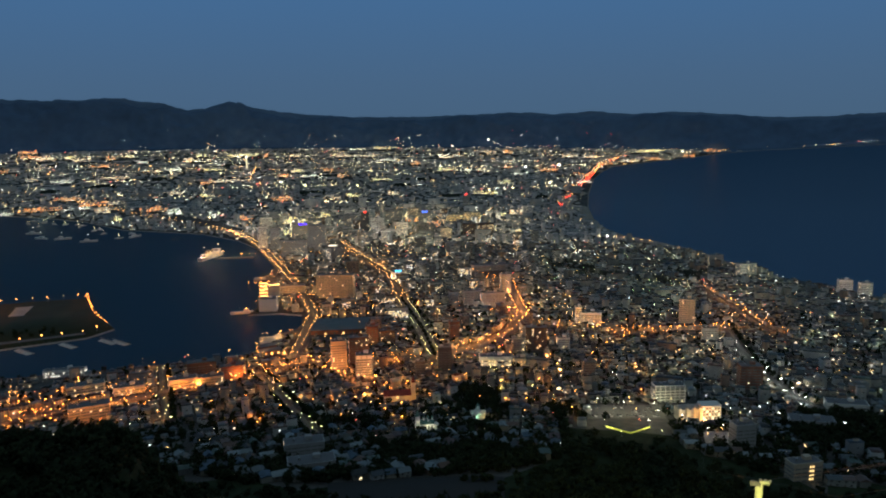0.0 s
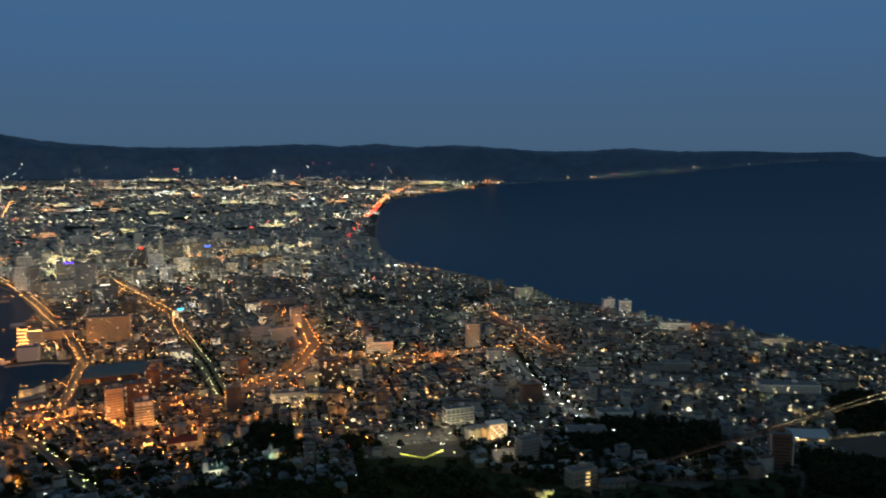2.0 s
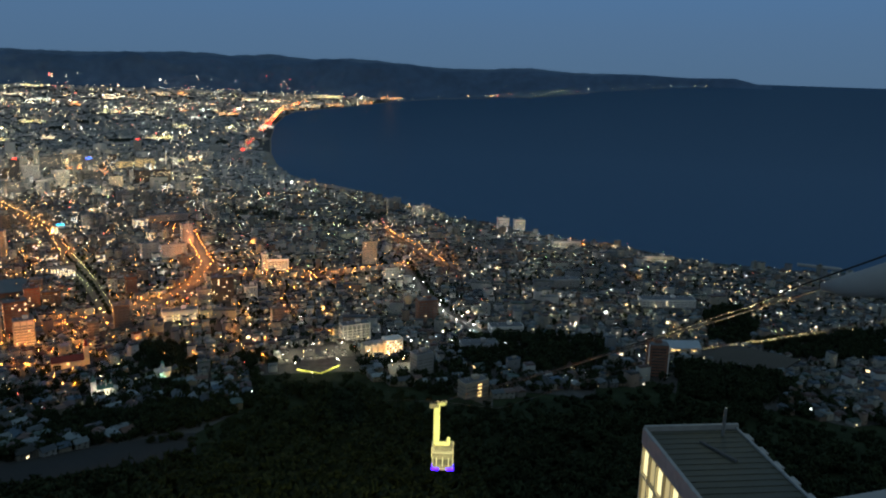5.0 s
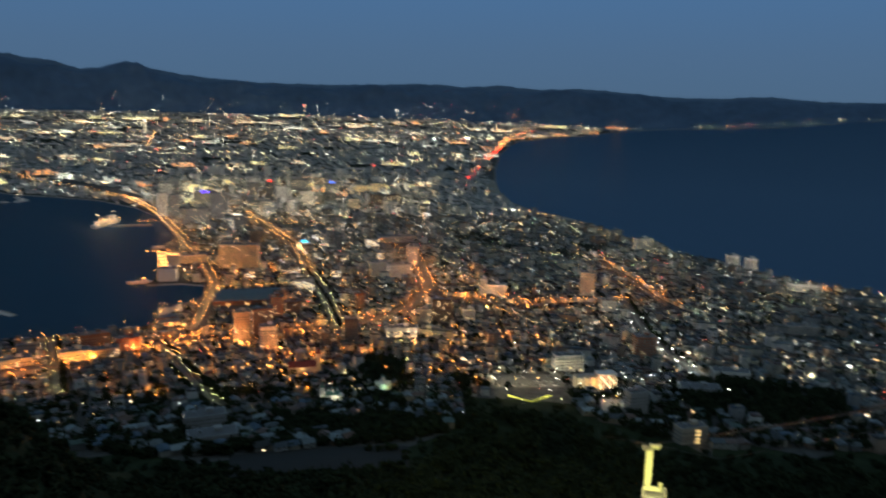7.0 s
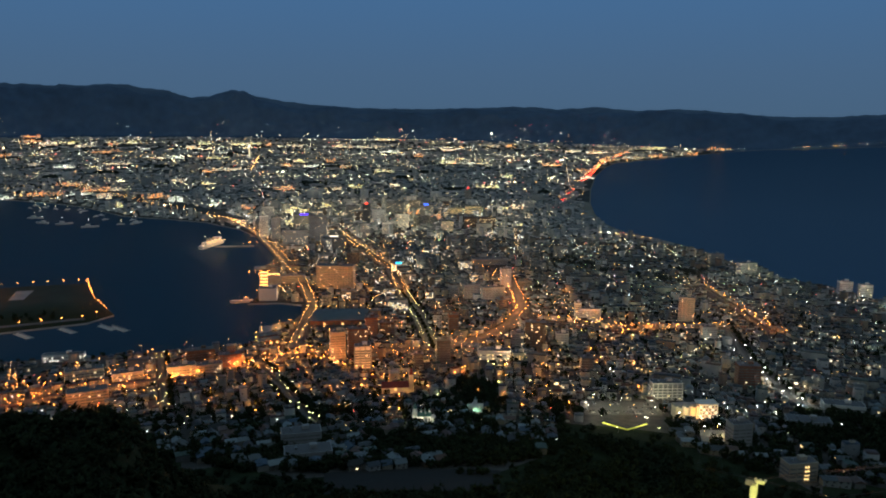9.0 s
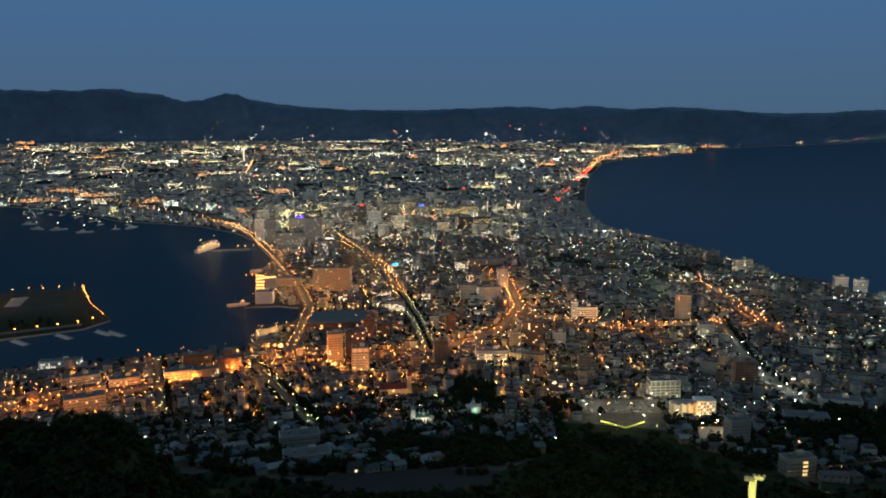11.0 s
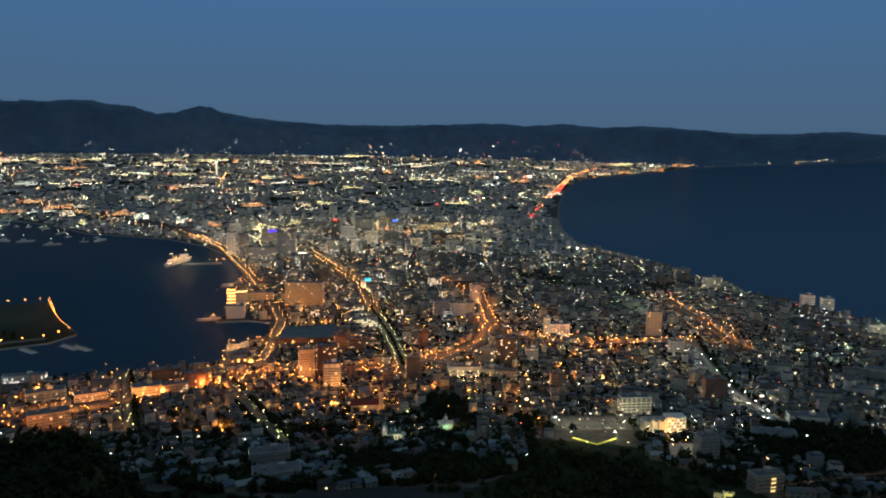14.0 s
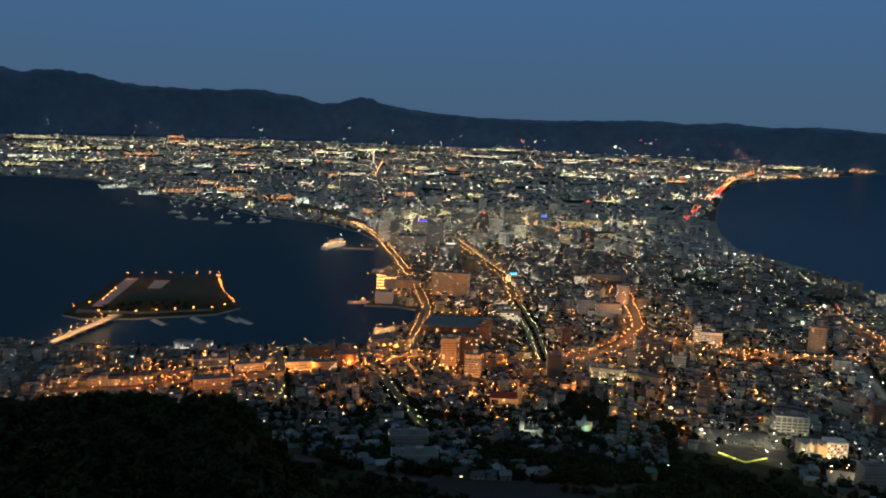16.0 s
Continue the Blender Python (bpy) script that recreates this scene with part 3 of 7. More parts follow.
f = np.array([(i * 9 + j, i * 9 + j + 1, (i + 1) * 9 + j + 1, (i + 1) * 9 + j) for i in range(6) for j in range(8)])
tagged(new("pavement", np_mesh("pavement", v, [(f, 0)], [M_ASPHALT], True)), "asphalt car park below the wooded slope", "car park", kind="structure")

# ---- the town as a whole ----
SITES = []          # footprints of the buildings named below: x, y, clear radius


def free(x, y, gap=6.0):
    """Where ordinary houses may stand."""
    ok = inside(LAND, x, y)
    r, az = np.hypot(x, y), np.degrees(np.arctan2(x, y))
    ok &= r > np.interp(az, EDGE_AZ, EDGE_D)
    for line, width in ROADS:
        ok &= near_line(line, x, y) > width + gap * 0.6
    for wood in WOODS + [FIELD, CAR_PARK, PARK]:
        ok &= ~inside(wood, x, y)
    ok &= near_line(HARBOUR, x, y) > gap + 6
    ok &= near_line(OCEAN, x, y) > gap + 10 + np.clip((r - 2400) / 25, 0, 30)
    for sx, sy, rad in SITES:
        ok &= np.hypot(x - sx, y - sy) > rad + gap * 0.7
    return ok


def parcels(x0, x1, y0, y1, rot, cell, deep=2, wide=6, street=7.5):
    """House plots in blocks between streets, on a grid turned by rot degrees; also the street corners."""
    c, s = math.cos(radians(rot)), math.sin(radians(rot))
    span = max(x1 - x0, y1 - y0) * 0.75
    cx, cy = (x0 + x1) / 2, (y0 + y1) / 2
    count = int(2 * span / cell)
    i = np.arange(count)
    u = -span + i * cell + (i // wide) * street
    v = -span + i * cell * 1.05 + (i // deep) * street
    gu, gv = [g.ravel() for g in np.meshgrid(u, v)]
    x, y = cx + gu * c - gv * s, cy + gu * s + gv * c
    lu, lv = np.meshgrid(u[::3] - cell / 2, v[::2 * deep] - cell / 2 - street / 2)
    lx, ly = cx + lu.ravel() * c - lv.ravel() * s, cy + lu.ravel() * s + lv.ravel() * c
    return (x, y), (lx, ly)


def district(x, y):
    """0 harbour slope, 1 isthmus, 2 ocean side."""
    r, az = np.hypot(x, y), np.degrees(np.arctan2(x, y))
    return np.where(r > 1240 + az * 3, 1, np.where(az < 2, 0, 2))
# ---- buildings that stand out ----
def gz(x, y):
    return float(ground_z(x, y))


def ring(w, d, h, z, proud):
    """A band round a building, standing proud of its walls."""
    bm = bmesh.new()
    a, c = w / 2 + proud, d / 2 + proud
    lo = [bm.verts.new((px, py, z)) for px, py in ((-a, -c), (a, -c), (a, c), (-a, c))]
    hi = [bm.verts.new((px, py, z + h)) for px, py in ((-a, -c), (a, -c), (a, c), (-a, c))]
    for i in range(4):
        bm.faces.new((lo[i], lo[(i + 1) % 4], hi[(i + 1) % 4], hi[i]))
    bm.faces.new(hi), bm.faces.new(lo[::-1])
    return bm


def tower_block(name, x, y, w, d, h, rot, wall, label, category="building", lit=0.15, slabs=None, roof=M_DARK, band=True, sign=None, storey=3.3, group="", glow_mat=G_WINDOW):
    """A block of several storeys: its front foot at x, y; bands of panes, some lit, a parapet and a lift house."""
    r = math.hypot(x, y)
    x, y = x + x / r * d / 2, y + y / r * d / 2
    SITES.append((x, y, math.hypot(w, d) / 2))
    ob = empty(name, x, y, gz(x, y) - 0.5, rot, label, category, group)
    part("wall", block(w, d, h + 0.5, 0, 0, 0, 0.15), wall, ob)
    part("parapet", ring(w, d, 0.9, h - 0.3, 0.25), slabs or wall, ob)
    part("roof", block(w - 1.2, d - 1.2, 0.2, 0, 0, h + 0.52), roof, ob)
    part("lift_house", block(min(6, w * 0.35), min(5, d * 0.4), 3, w * 0.12, d * 0.1, h + 0.7, 0.1), wall, ob)
    part("tank", tube(1.1, 1.1, 1.8, -w * 0.25, 0, h + 0.7), M_STEEL, ob)
    count = max(1, int((h - 1.5) / storey))
    pane = None
    for k in range(count):
        z = 1.6 + k * storey
        if band:
            part("window_band", ring(w - 0.9, d - 0.9, 1.1, z, 0.5), M_BAND, ob)
        if slabs:
            part("balcony", ring(w, d, 0.9, z - 1.0, 0.7), slabs, ob)
    if w >= 17 and r < 1500 and band:
        for k in range(int(w / 5.5) + 1):
            part("pilaster", block(0.9, 0.7, h - 0.4, -w / 2 + 0.5 + k * (w - 1.0) / int(w / 5.5), -d / 2, 0.1), slabs or wall, ob)
    cols = max(2, int(w / 3.4))
    if pane is None:
        bm = block(1.7, 0.12, 1.35)
        pane = bpy.data.meshes.new("lit_pane")
        bm.to_mesh(pane)
        bm.free()
        pane.materials.append(glow_mat)
    for k in range(count):
        for c in range(cols):
            for side in (0, 1, 2, 3):
                if rng.random() < lit * 0.6:
                    p = part("pane", pane, None, ob)
                    u = (c + 0.5) / cols - 0.5
                    a, reach, run = (0, d / 2, w) if side == 0 else (90, w / 2, d) if side == 1 else (180, d / 2, w) if side == 2 else (270, w / 2, d)
                    p.matrix_local = pose(0, 0, 0, 0, 0, a) @ pose(u * run * 0.92, -reach - (0.12 if not slabs else 0.02), 1.65 + k * storey)
    if sign:
        part("sign", block(w * 0.38, 0.6, 2.4, 0, -d / 2 + 0.6, h + 0.7, 0.05), sign, ob, "glowing roof sign")
    return ob


TB = tower_block
TB("hotel", -206, 1438, 72, 22, 45, -4, M_BEIGE, "broad beige hotel block with orange floodlit front", "hotel", 0.05, sign=None)
TB("store", -95, 1606, 32, 20, 17, -3, M_CREAM, "cream store lit bright with blue roof signs", "store", 0.9, sign=G_CYAN, glow_mat=G_WHITE)
TB("apartment_block", 393, 1207, 25, 16, 42, -18, M_BEIGE, "tall pale apartment slab above low houses", "building", 0.05)
TB("office_block", -139, 972, 20, 16, 41, 12, M_BEIGE, "beige office tower lit orange by street lamps", "building", 0.12)
TB("office_block", -116, 1000, 26, 16, 39, 12, M_BRICK, "brown tiled office tower beside a beige one", "building", 0.15)
TB("apartment_block", -102, 936, 21, 14, 31, 6, M_WHITE, "white apartment block with grey balcony bands", "building", 0.06, slabs=M_GREY)
TB("apartment_block", -107, 1101, 18, 14, 32, 10, M_BRICK, "brown brick apartment tower near the quay", "building", 0.12)
TB("office_block", -85, 1109, 22, 14, 23, 10, M_BROWN, "brown office block beside a taller tower", "building", 0.15)
TB("apartment_block", -486, 2050, 24, 18, 60, 14, M_WHITE, "tall white harbour apartment tower", "building", 0.06)
TB("apartment_block", -443, 2001, 24, 20, 63, 14, M_GREY, "tall grey harbour apartment tower", "building", 0.08)
TB("hotel", -375, 1909, 64, 20, 42, 8, M_GREY, "wide grey hotel block by the station", "hotel", 0.10)
TB("hotel", -270, 1859, 54, 20, 34, 8, M_DARK, "dark hotel block with white sign", "hotel", 0.08, sign=G_WHITE)
TB("apartment_block", -31, 931, 12, 12, 22, 4, M_DARK, "narrow dark block with one lit stair window", "building", 0.1)
TB("apartment_block", 0, 955, 18, 16, 34, 4, M_DARK, "dark unlit apartment tower", "building", 0.02)
TB("apartment_block", 15, 1141, 15, 12, 27, 10, M_BRICK, "brown brick block behind the tram street", "building", 0.06)
TB("museum", 68, 985, 44, 16, 13, -2, M_WHITE, "long low white hall with rows of windows", "building", 0.5, storey=5)
TB("museum", 102, 985, 20, 14, 10, -2, M_CREAM, "low cream hall lit bright yellow", "building", 1.2, storey=3.4, glow_mat=G_SHOP)
TB("apartment_block", 132, 1064, 30, 16, 35, -6, M_BROWN, "brown apartment tower with yellow lit windows", "building", 0.25)
TB("apartment_block", 105, 1055, 18, 12, 22, 0, M_GREY, "grey apartment block by the curved street", "building", 0.06)
TB("apartment_block", 171, 1069, 18, 12, 18, -3, M_WHITE, "pale mid-rise block among houses", "building", 0.1)
TB("lit_hall", 436, 795, 42, 18, 9, -14, M_WHITE, "low white hall lit by a white lamp", "hall", 0.05)
TB("school_hall", 366, 728, 42, 18, 8, -14, M_GREY, "low grey-roofed hall among dark trees", "hall", 0.02)
TB("hospital", 238, 1215, 34, 18, 20, -2, M_WHITE, "white hospital with a stair tower", "building", 0.08)
TB("hospital", 219, 1217, 10, 12, 29, -2, M_WHITE, "white stair tower beside a hospital", "building", 0.05)
TB("apartment_block", 175, 898, 15, 14, 28, 0, M_DARK, "dark slim apartment tower", "building", 0.02)
TB("school", 248, 816, 34, 14, 20, 3, M_GREY, "concrete school with pale floor bands", "school", 0.12, slabs=M_WHITE)
TB("apartment_block", 265, 649, 19, 13, 24, 10, M_GREY, "unlit grey apartment tower below the woods", "building", 0.01)
stair_block = TB("apartment_block", 279, 563, 25, 12, 16, 10, M_BEIGE, "beige apartment block with lit stairwell", "building", 0.0)
for k in range(4):
    for px in (2.0, 4.2):
        part("stair_window", block(1.5, 0.2, 1.5, px, -6.25, 2.4 + k * 3.3), G_SHOP, stair_block, "lit stairwell window")
TB("apartment_block", 362, 874, 26, 16, 29, -4, M_BRICK, "dark red brick apartment tower", "building", 0.03)
TB("hotel", 636, 1581, 40, 16, 28, 14, M_WHITE, "white hotel above the ocean beach", "hotel", 0.12, slabs=M_GREY)
TB("apartment_block", 752, 1406, 24, 14, 27, -10, M_WHITE, "white apartment block facing the ocean", "building", 0.03)
TB("apartment_block", 783, 1392, 22, 14, 24, -10, M_WHITE, "lower white apartment block facing the ocean", "building", 0.03)
TB("apartment_block", 616, 1710, 34, 14, 24, 14, M_GREY, "grey block by the ocean shore", "building", 0.08)
TB("apartment_block", 128, 2249, 48, 20, 33, -4, M_BROWN, "brown office block with many lit windows", "building", 0.5)
TB("apartment_block", 80, 2254, 40, 20, 32, -4, M_BROWN, "wide brown office block, mostly dark", "building", 0.1)
TB("office_block", -162, 2541, 60, 24, 42, -6, M_GREY, "grey office block in the town centre", "building", 0.08)
TB("office_block", -232, 2287, 24, 18, 66, 0, M_DARK, "tall dark tower with red roof light", "building", 0.08, sign=G_RED)
TB("office_block", -200, 2344, 40, 20, 42, 0, M_WHITE, "pale office block in the town centre", "building", 0.06)
TB("hotel", -329, 1990, 46, 20, 68, 0, M_GREY, "tall grey station hotel", "hotel", 0.08)
TB("hotel", -400, 2180, 60, 22, 46, 6, M_BEIGE, "beige hotel block behind the station", "hotel", 0.10, sign=G_VIOLET)
TB("office_block", 91, 2926, 26, 20, 54, 0, M_GREY, "slim grey tower with red mast light", "building", 0.05, sign=G_RED)
TB("department_store", 96, 2510, 56, 24, 36, -4, M_CREAM, "department store with glowing yellow front", "store", 1.1, glow_mat=G_SHOP)
TB("department_store", -56, 2458, 44, 24, 44, -6, M_GREY, "department store with blue roof sign", "store", 0.2, sign=G_BLUE)
TB("department_store", 30, 2560, 60, 24, 24, -4, M_CREAM, "long shop building with bright yellow windows", "store", 1.1, glow_mat=G_SHOP)
TB("department_store", 180, 2600, 40, 24, 26, -4, M_WHITE, "white lit shop building", "store", 0.9, glow_mat=G_WHITE)
TB("school", -121, 618, 34, 16, 15, 14, M_GREY, "old grey school with pale roof stair house", "school", 0.05)
TB("school", -108, 578, 38, 18, 9, 14, M_GREY, "long dark-roofed school hall", "school", 0.03)
TB("warehouse", -274, 946, 28, 14, 18, 20, M_BRICK, "brown quay office lit orange", "building", 0.1)
TB("warehouse", -323, 907, 34, 16, 14, 22, M_CREAM, "cream quay building lit orange", "building", 0.2)
TB("warehouse", -317, 962, 36, 16, 20, 20, M_BROWN, "dark brown harbour office", "building", 0.06)
TB("warehouse", -439, 898, 44, 16, 13, 26, M_CREAM, "cream harbour hall under orange lamps", "building", 0.2)
TB("warehouse", -387, 795, 42, 18, 18, 26, M_BEIGE, "beige block under orange lamps", "building", 0.1)
TB("warehouse", -385, 895, 36, 14, 10, 24, M_CREAM, "low cream shop row under orange lamps", "building", 0.3)
TB("warehouse", -294, 920, 34, 14, 12, 22, M_BEIGE, "beige arcade building under orange lamps", "building", 0.3)
TB("office_block", -299, 1484, 50, 20, 16, 14, M_GREY, "low grey market hall", "building", 0.1)
TB("ferry_office", -507, 985, 52, 12, 10, 10, M_WHITE, "long white ferry hall with lit windows", "building", 0.8, storey=4, glow_mat=G_WHITE)
TB("office_block", 102, 1685, 80, 24, 14, 8, M_GREY, "long grey low hall", "building", 0.03)
TB("apartment_block", 120, 1455, 20, 14, 38, 8, M_GREY, "grey tower beside the red street", "building", 0.05)
TB("apartment_block", 51, 1366, 30, 14, 26, 8, M_GREY, "grey apartment slab in the town", "building", 0.05)
TB("apartment_block", 88, 1342, 42, 14, 27, 8, M_GREY, "long grey apartment slab in the town", "building", 0.05)
TB("apartment_block", 392, 1097, 22, 12, 23, -3, M_GREY, "grey block by the cross street", "building", 0.05)
TB("school", 887, 1068, 54, 14, 14, -22, M_CREAM, "pale school by the ocean shore", "school", 0.25)
TB("school", 792, 1222, 54, 16, 14, -18, M_WHITE, "white flat-roofed hall by the shore", "school", 0.05)
TB("school", 725, 845, 80, 22, 12, -20, M_WHITE, "long white school hall among houses", "school", 0.06)
TB("school", 640, 985, 44, 18, 13, -14, M_GREY, "grey school building among houses", "school", 0.06)
TB("apartment_block", -215, 2050, 30, 16, 40, 6, M_GREY, "grey mid-rise near the tram street", "building", 0.12)
TB("apartment_block", -160, 2120, 26, 16, 34, 6, M_WHITE, "white mid-rise near the tram street", "building", 0.12)
TB("apartment_block", -60, 1990, 30, 16, 30, 6, M_DARK, "dark mid-rise in the town", "building", 0.08)
TB("apartment_block", 20, 1900, 26, 16, 32, 6, M_GREY, "grey mid-rise in the town", "building", 0.08)
TB("apartment_block", -120, 2250, 34, 18, 40, 2, M_WHITE, "white mid-rise in the centre", "building", 0.12)
TB("apartment_block", 10, 2180, 34, 18, 30, 2, M_BEIGE, "beige mid-rise in the centre", "building", 0.12)
TB("office_block", -290, 2420, 44, 20, 44, 4, M_GREY, "grey office block in the centre", "building", 0.15)
TB("office_block", -100, 2620, 40, 20, 40, 4, M_BEIGE, "beige office block in the centre", "building", 0.2)
TB("apartment_block", 230, 2350, 30, 18, 30, 4, M_GREY, "grey block towards the beach", "building", 0.08)
TB("apartment_block", 300, 2700, 36, 20, 34, 4, M_WHITE, "pale block towards the beach", "building", 0.1)
TB("apartment_block", -560, 2420, 36, 20, 40, 10, M_WHITE, "white block behind the harbour", "building", 0.1)


def orthodox_church(x, y, rot):
    """White church with a bell tower, spire and small domes."""
    SITES.append((x, y, 17))
    ob = empty("church", x, y, gz(x, y) - 0.3, rot, "white floodlit church with green spires and domes", "church")
    part("nave", block(13, 9, 9, 2, 0, 0, 0.1), M_WHITE, ob)
    part("apse", tube(3.6, 3.6, 7.5, 9.5, 0, 0, 12), M_WHITE, ob)
    part("roof", saddle(13, 9, 2.6, 9, 0.4, 2, 0), M_COPPER, ob)
    tower = part("bell_tower", block(4.6, 4.6, 12.5, -7, 0, 0, 0.1), M_WHITE, ob)
    part("belfry", tube(2.1, 2.1, 3.2, -7, 0, 12.5, 8), M_WHITE, ob)
    part("spire", tube(2.5, 0.05, 6.2, -7, 0, 15.7, 8), M_COPPER, ob, "green copper spire")
    for px, py in ((-1, 0), (3, 2.4), (3, -2.4), (7, 0)):
        d = part("dome_drum", tube(0.8, 0.8, 2.6, px, py, 10.6, 8), M_WHITE, ob)
        part("dome", tube(1.15, 0.05, 2.4, px, py, 13.2, 8), M_COPPER, d)
    for k in range(4):
        part("window", block(1.0, 0.15, 3.4, -2.6 + k * 3, -4.52, 3.2), M_GLASS, ob)
    for px, py in ((-11, -8), (-3, -9), (5, -9), (13, -6)):
        f = part("floodlight", block(0.9, 0.5, 0.6, px, py, 0.5), M_STEEL, ob)
        part("lens", block(0.8, 0.7, 0.1, px, py, 1.15), G_COOL, f)


orthodox_church(-20, 702, 6)
shine("church_floodlight", (1.0, 0.92, 0.62), 2600, [(-27, 688, gz(-27, 688) + 3), (-12, 688, gz(-12, 688) + 3)])


def steeple_church(x, y, rot):
    SITES.append((x, y, 22))
    ob = empty("church", x, y, gz(x, y) - 0.3, rot, "church with dark red roof and slim lit steeple", "church")
    part("nave", block(30, 12, 8, -14, 0, 0, 0.1), M_CREAM, ob)
    part("roof", saddle(30, 12, 5, 8, 0.4, -14, 0), M_REDROOF, ob)
    part("tower", block(5, 5, 16, 4, 0, 0, 0.1), M_CREAM, ob)
    part("belfry", tube(2.6, 2.3, 5, 4, 0, 16, 8), M_CREAM, ob)
    part("spire", tube(2.6, 0.05, 8, 4, 0, 21, 8), M_REDROOF, ob)
    part("gable_window", tube(1.4, 1.4, 0.2, 0, 0, 0, 12, pose(-14, -6.15, 6, 90)), G_SHOP, ob, "round glowing window")
    for px in (-24, -4, 8):
        f = part("floodlight", block(0.9, 0.5, 0.6, px, -9, 0.5), M_STEEL, ob)
        part("lens", block(0.8, 0.7, 0.1, px, -9, 1.15), G_AMBER, f)


steeple_church(-40, 828, 6)
shine("amber_church_light", AMBER, 1300, [(-36, 814, gz(-36, 814) + 3), (-56, 812, gz(-56, 812) + 3), (-75, 815, gz(-75, 815) + 4)])


def cross_church(x, y, rot):
    SITES.append((x, y, 12))
    ob = empty("church", x, y, gz(x, y) - 0.3, rot, "small white church with teal lit centre and yellow corners", "church")
    for a in (0, 90):
        part("nave", block(15, 5.4, 6.5 + a * 0.002, 0, 0, 0, 0.1, a), M_WHITE, ob)
        bm = saddle(15, 5.4, 3, 6.6)
        bmesh.ops.rotate(bm, verts=bm.verts[:], matrix=Matrix.Rotation(radians(a), 3, "Z"))
        part("roof", bm, M_WHITE, ob)
    part("lantern", tube(2.2, 1.4, 5, 0, 0, 9.3, 8), M_WHITE, ob)
    part("spire", tube(1.6, 0.05, 3, 0, 0, 14.3, 8), M_COPPER, ob)
    for px, py, g in ((-9, -4.5, G_WARM), (9, -4.5, G_WARM), (0, -10, G_GREEN)):
        f = part("floodlight", block(0.9, 0.5, 0.6, px, py, 0.5), M_STEEL, ob)
        part("lens", block(0.8, 0.7, 0.1, px, py, 1.15), g, f)
    for px in (-6, 6):
        part("pinnacle", tube(0.8, 0.05, 4.5, px, -2.4, 6.5, 6), M_WHITE, ob)


cross_church(33, 744, 4)
shine("teal_church_light", (0.35, 1.0, 0.62), 1500, [(33, 731, gz(33, 731) + 3)])
shine("amber_church_light", AMBER, 1300, [(22, 736, gz(22, 736) + 3), (44, 736, gz(44, 736) + 3)])


def turreted_hall(x, y, rot):
    """Cream hall with stepped gables and round turrets beside a plain white wing, both brightly lit."""
    SITES.append((x, y, 27))
    ob = empty("hall", x, y, gz(x, y) - 0.3, rot, "cream turreted hall with bright floodlit front", "hall")
    part("wall", block(22, 14, 13, -12, 0, 0, 0.1), M_CREAM, ob)
    part("annex", block(20, 13, 15, 12, 2, 0, 0.1), M_WHITE, ob)
    part("roof", saddle(22, 14, 3.5, 13, 0.3, -12, 0), M_GREY, ob)
    part("parapet", block(20.6, 13.6, 0.6, 12, 2, 15, 0.05), M_WHITE, ob)
    for px in (-23, -15, -8, -1):
        t = part("turret", tube(1.8, 1.8, 15, px, -7, 0, 12), M_CREAM, ob)
        part("cap", tube(2.1, 0.1, 3, px, -7, 15, 12), M_GREY, t)
    part("canopy", block(14, 4, 0.5, -12, -10, 4.4, 0.1), M_WHITE, ob)
    part("shop_front", block(18, 0.2, 3.2, -12, -7.15, 0.7), G_SHOP, ob, "glowing entrance front")
    for row in range(4):
        for c in range(6):
            part("pane", block(1.4, 0.15, 1.4, 4 + c * 3.1, -4.6, 1.8 + row * 3.3), G_WHITE if (row + c) % 3 == 0 else M_GLASS, ob)
    for px, py in ((-24, -12), (-16, -13), (-6, -13), (2, -12), (12, -10), (22, -8)):
        f = part("floodlight", tube(0.1, 0.1, 3.0, px, py, 0, 6), M_STEEL, ob)
        part("lens", block(1.3, 0.9, 0.35, px, py, 3.0), G_WARM, f)


turreted_hall(260, 750, 4)


def brick_tower(x, y, rot):
    SITES.append((x, y, 18))
    ob = empty("apartment_block", x, y, gz(x, y) - 1, rot, "tall red brick tower with white corner strips", "building")
    part("wall", block(20, 15, 36, 0, 0, 0, 0.2), M_BRICK, ob)
    for px in (-10, 10):
        part("corner_strip", block(1.1, 1.1, 36.4, px, -7.5, 0), M_WHITE, ob, "white corner strip")
    part("roof", block(19, 14, 0.6, 0, 0, 36, 0.05), M_DARK, ob)
    part("lift_house", block(7, 6, 3, 0, 2, 36.5, 0.1), M_BRICK, ob)
    for k in range(10):
        part("window_band", block(14, 0.2, 1.2, 0, -7.55, 2 + k * 3.3), M_GLASS, ob)
    part("stair_lamp", block(0.6, 0.3, 0.6, 4, -7.8, 4), G_WHITE, ob)


brick_tower(503, 592, -28)


def gym(x, y, rot):
    """School hall with a shallow pale roof and lit windows."""
    SITES.append((x, y, 30))
    ob = empty("gym", x, y, gz(x, y) - 0.5, rot, "school gym with pale blue metal roof and lit windows", "hall")
    part("wall", block(46, 28, 8, 0, 0, 0, 0.1), M_GREY, ob)
    part("roof", saddle(46, 28, 5, 8, 0.6), surface("pale_blue_sheet", (0.34, 0.42, 0.50), 0.5, 0.12, 0.1, 1.0), ob, "pale blue sheet roof")
    for px in (-10, -4, 14):
        part("pane", block(4.6, 0.2, 1.6, px, -14.1, 4.6), G_SHOP, ob)
    part("porch", block(10, 5, 3.5, 14, -16, 0, 0.1), M_GREY, ob)


gym(604, 676, -22)


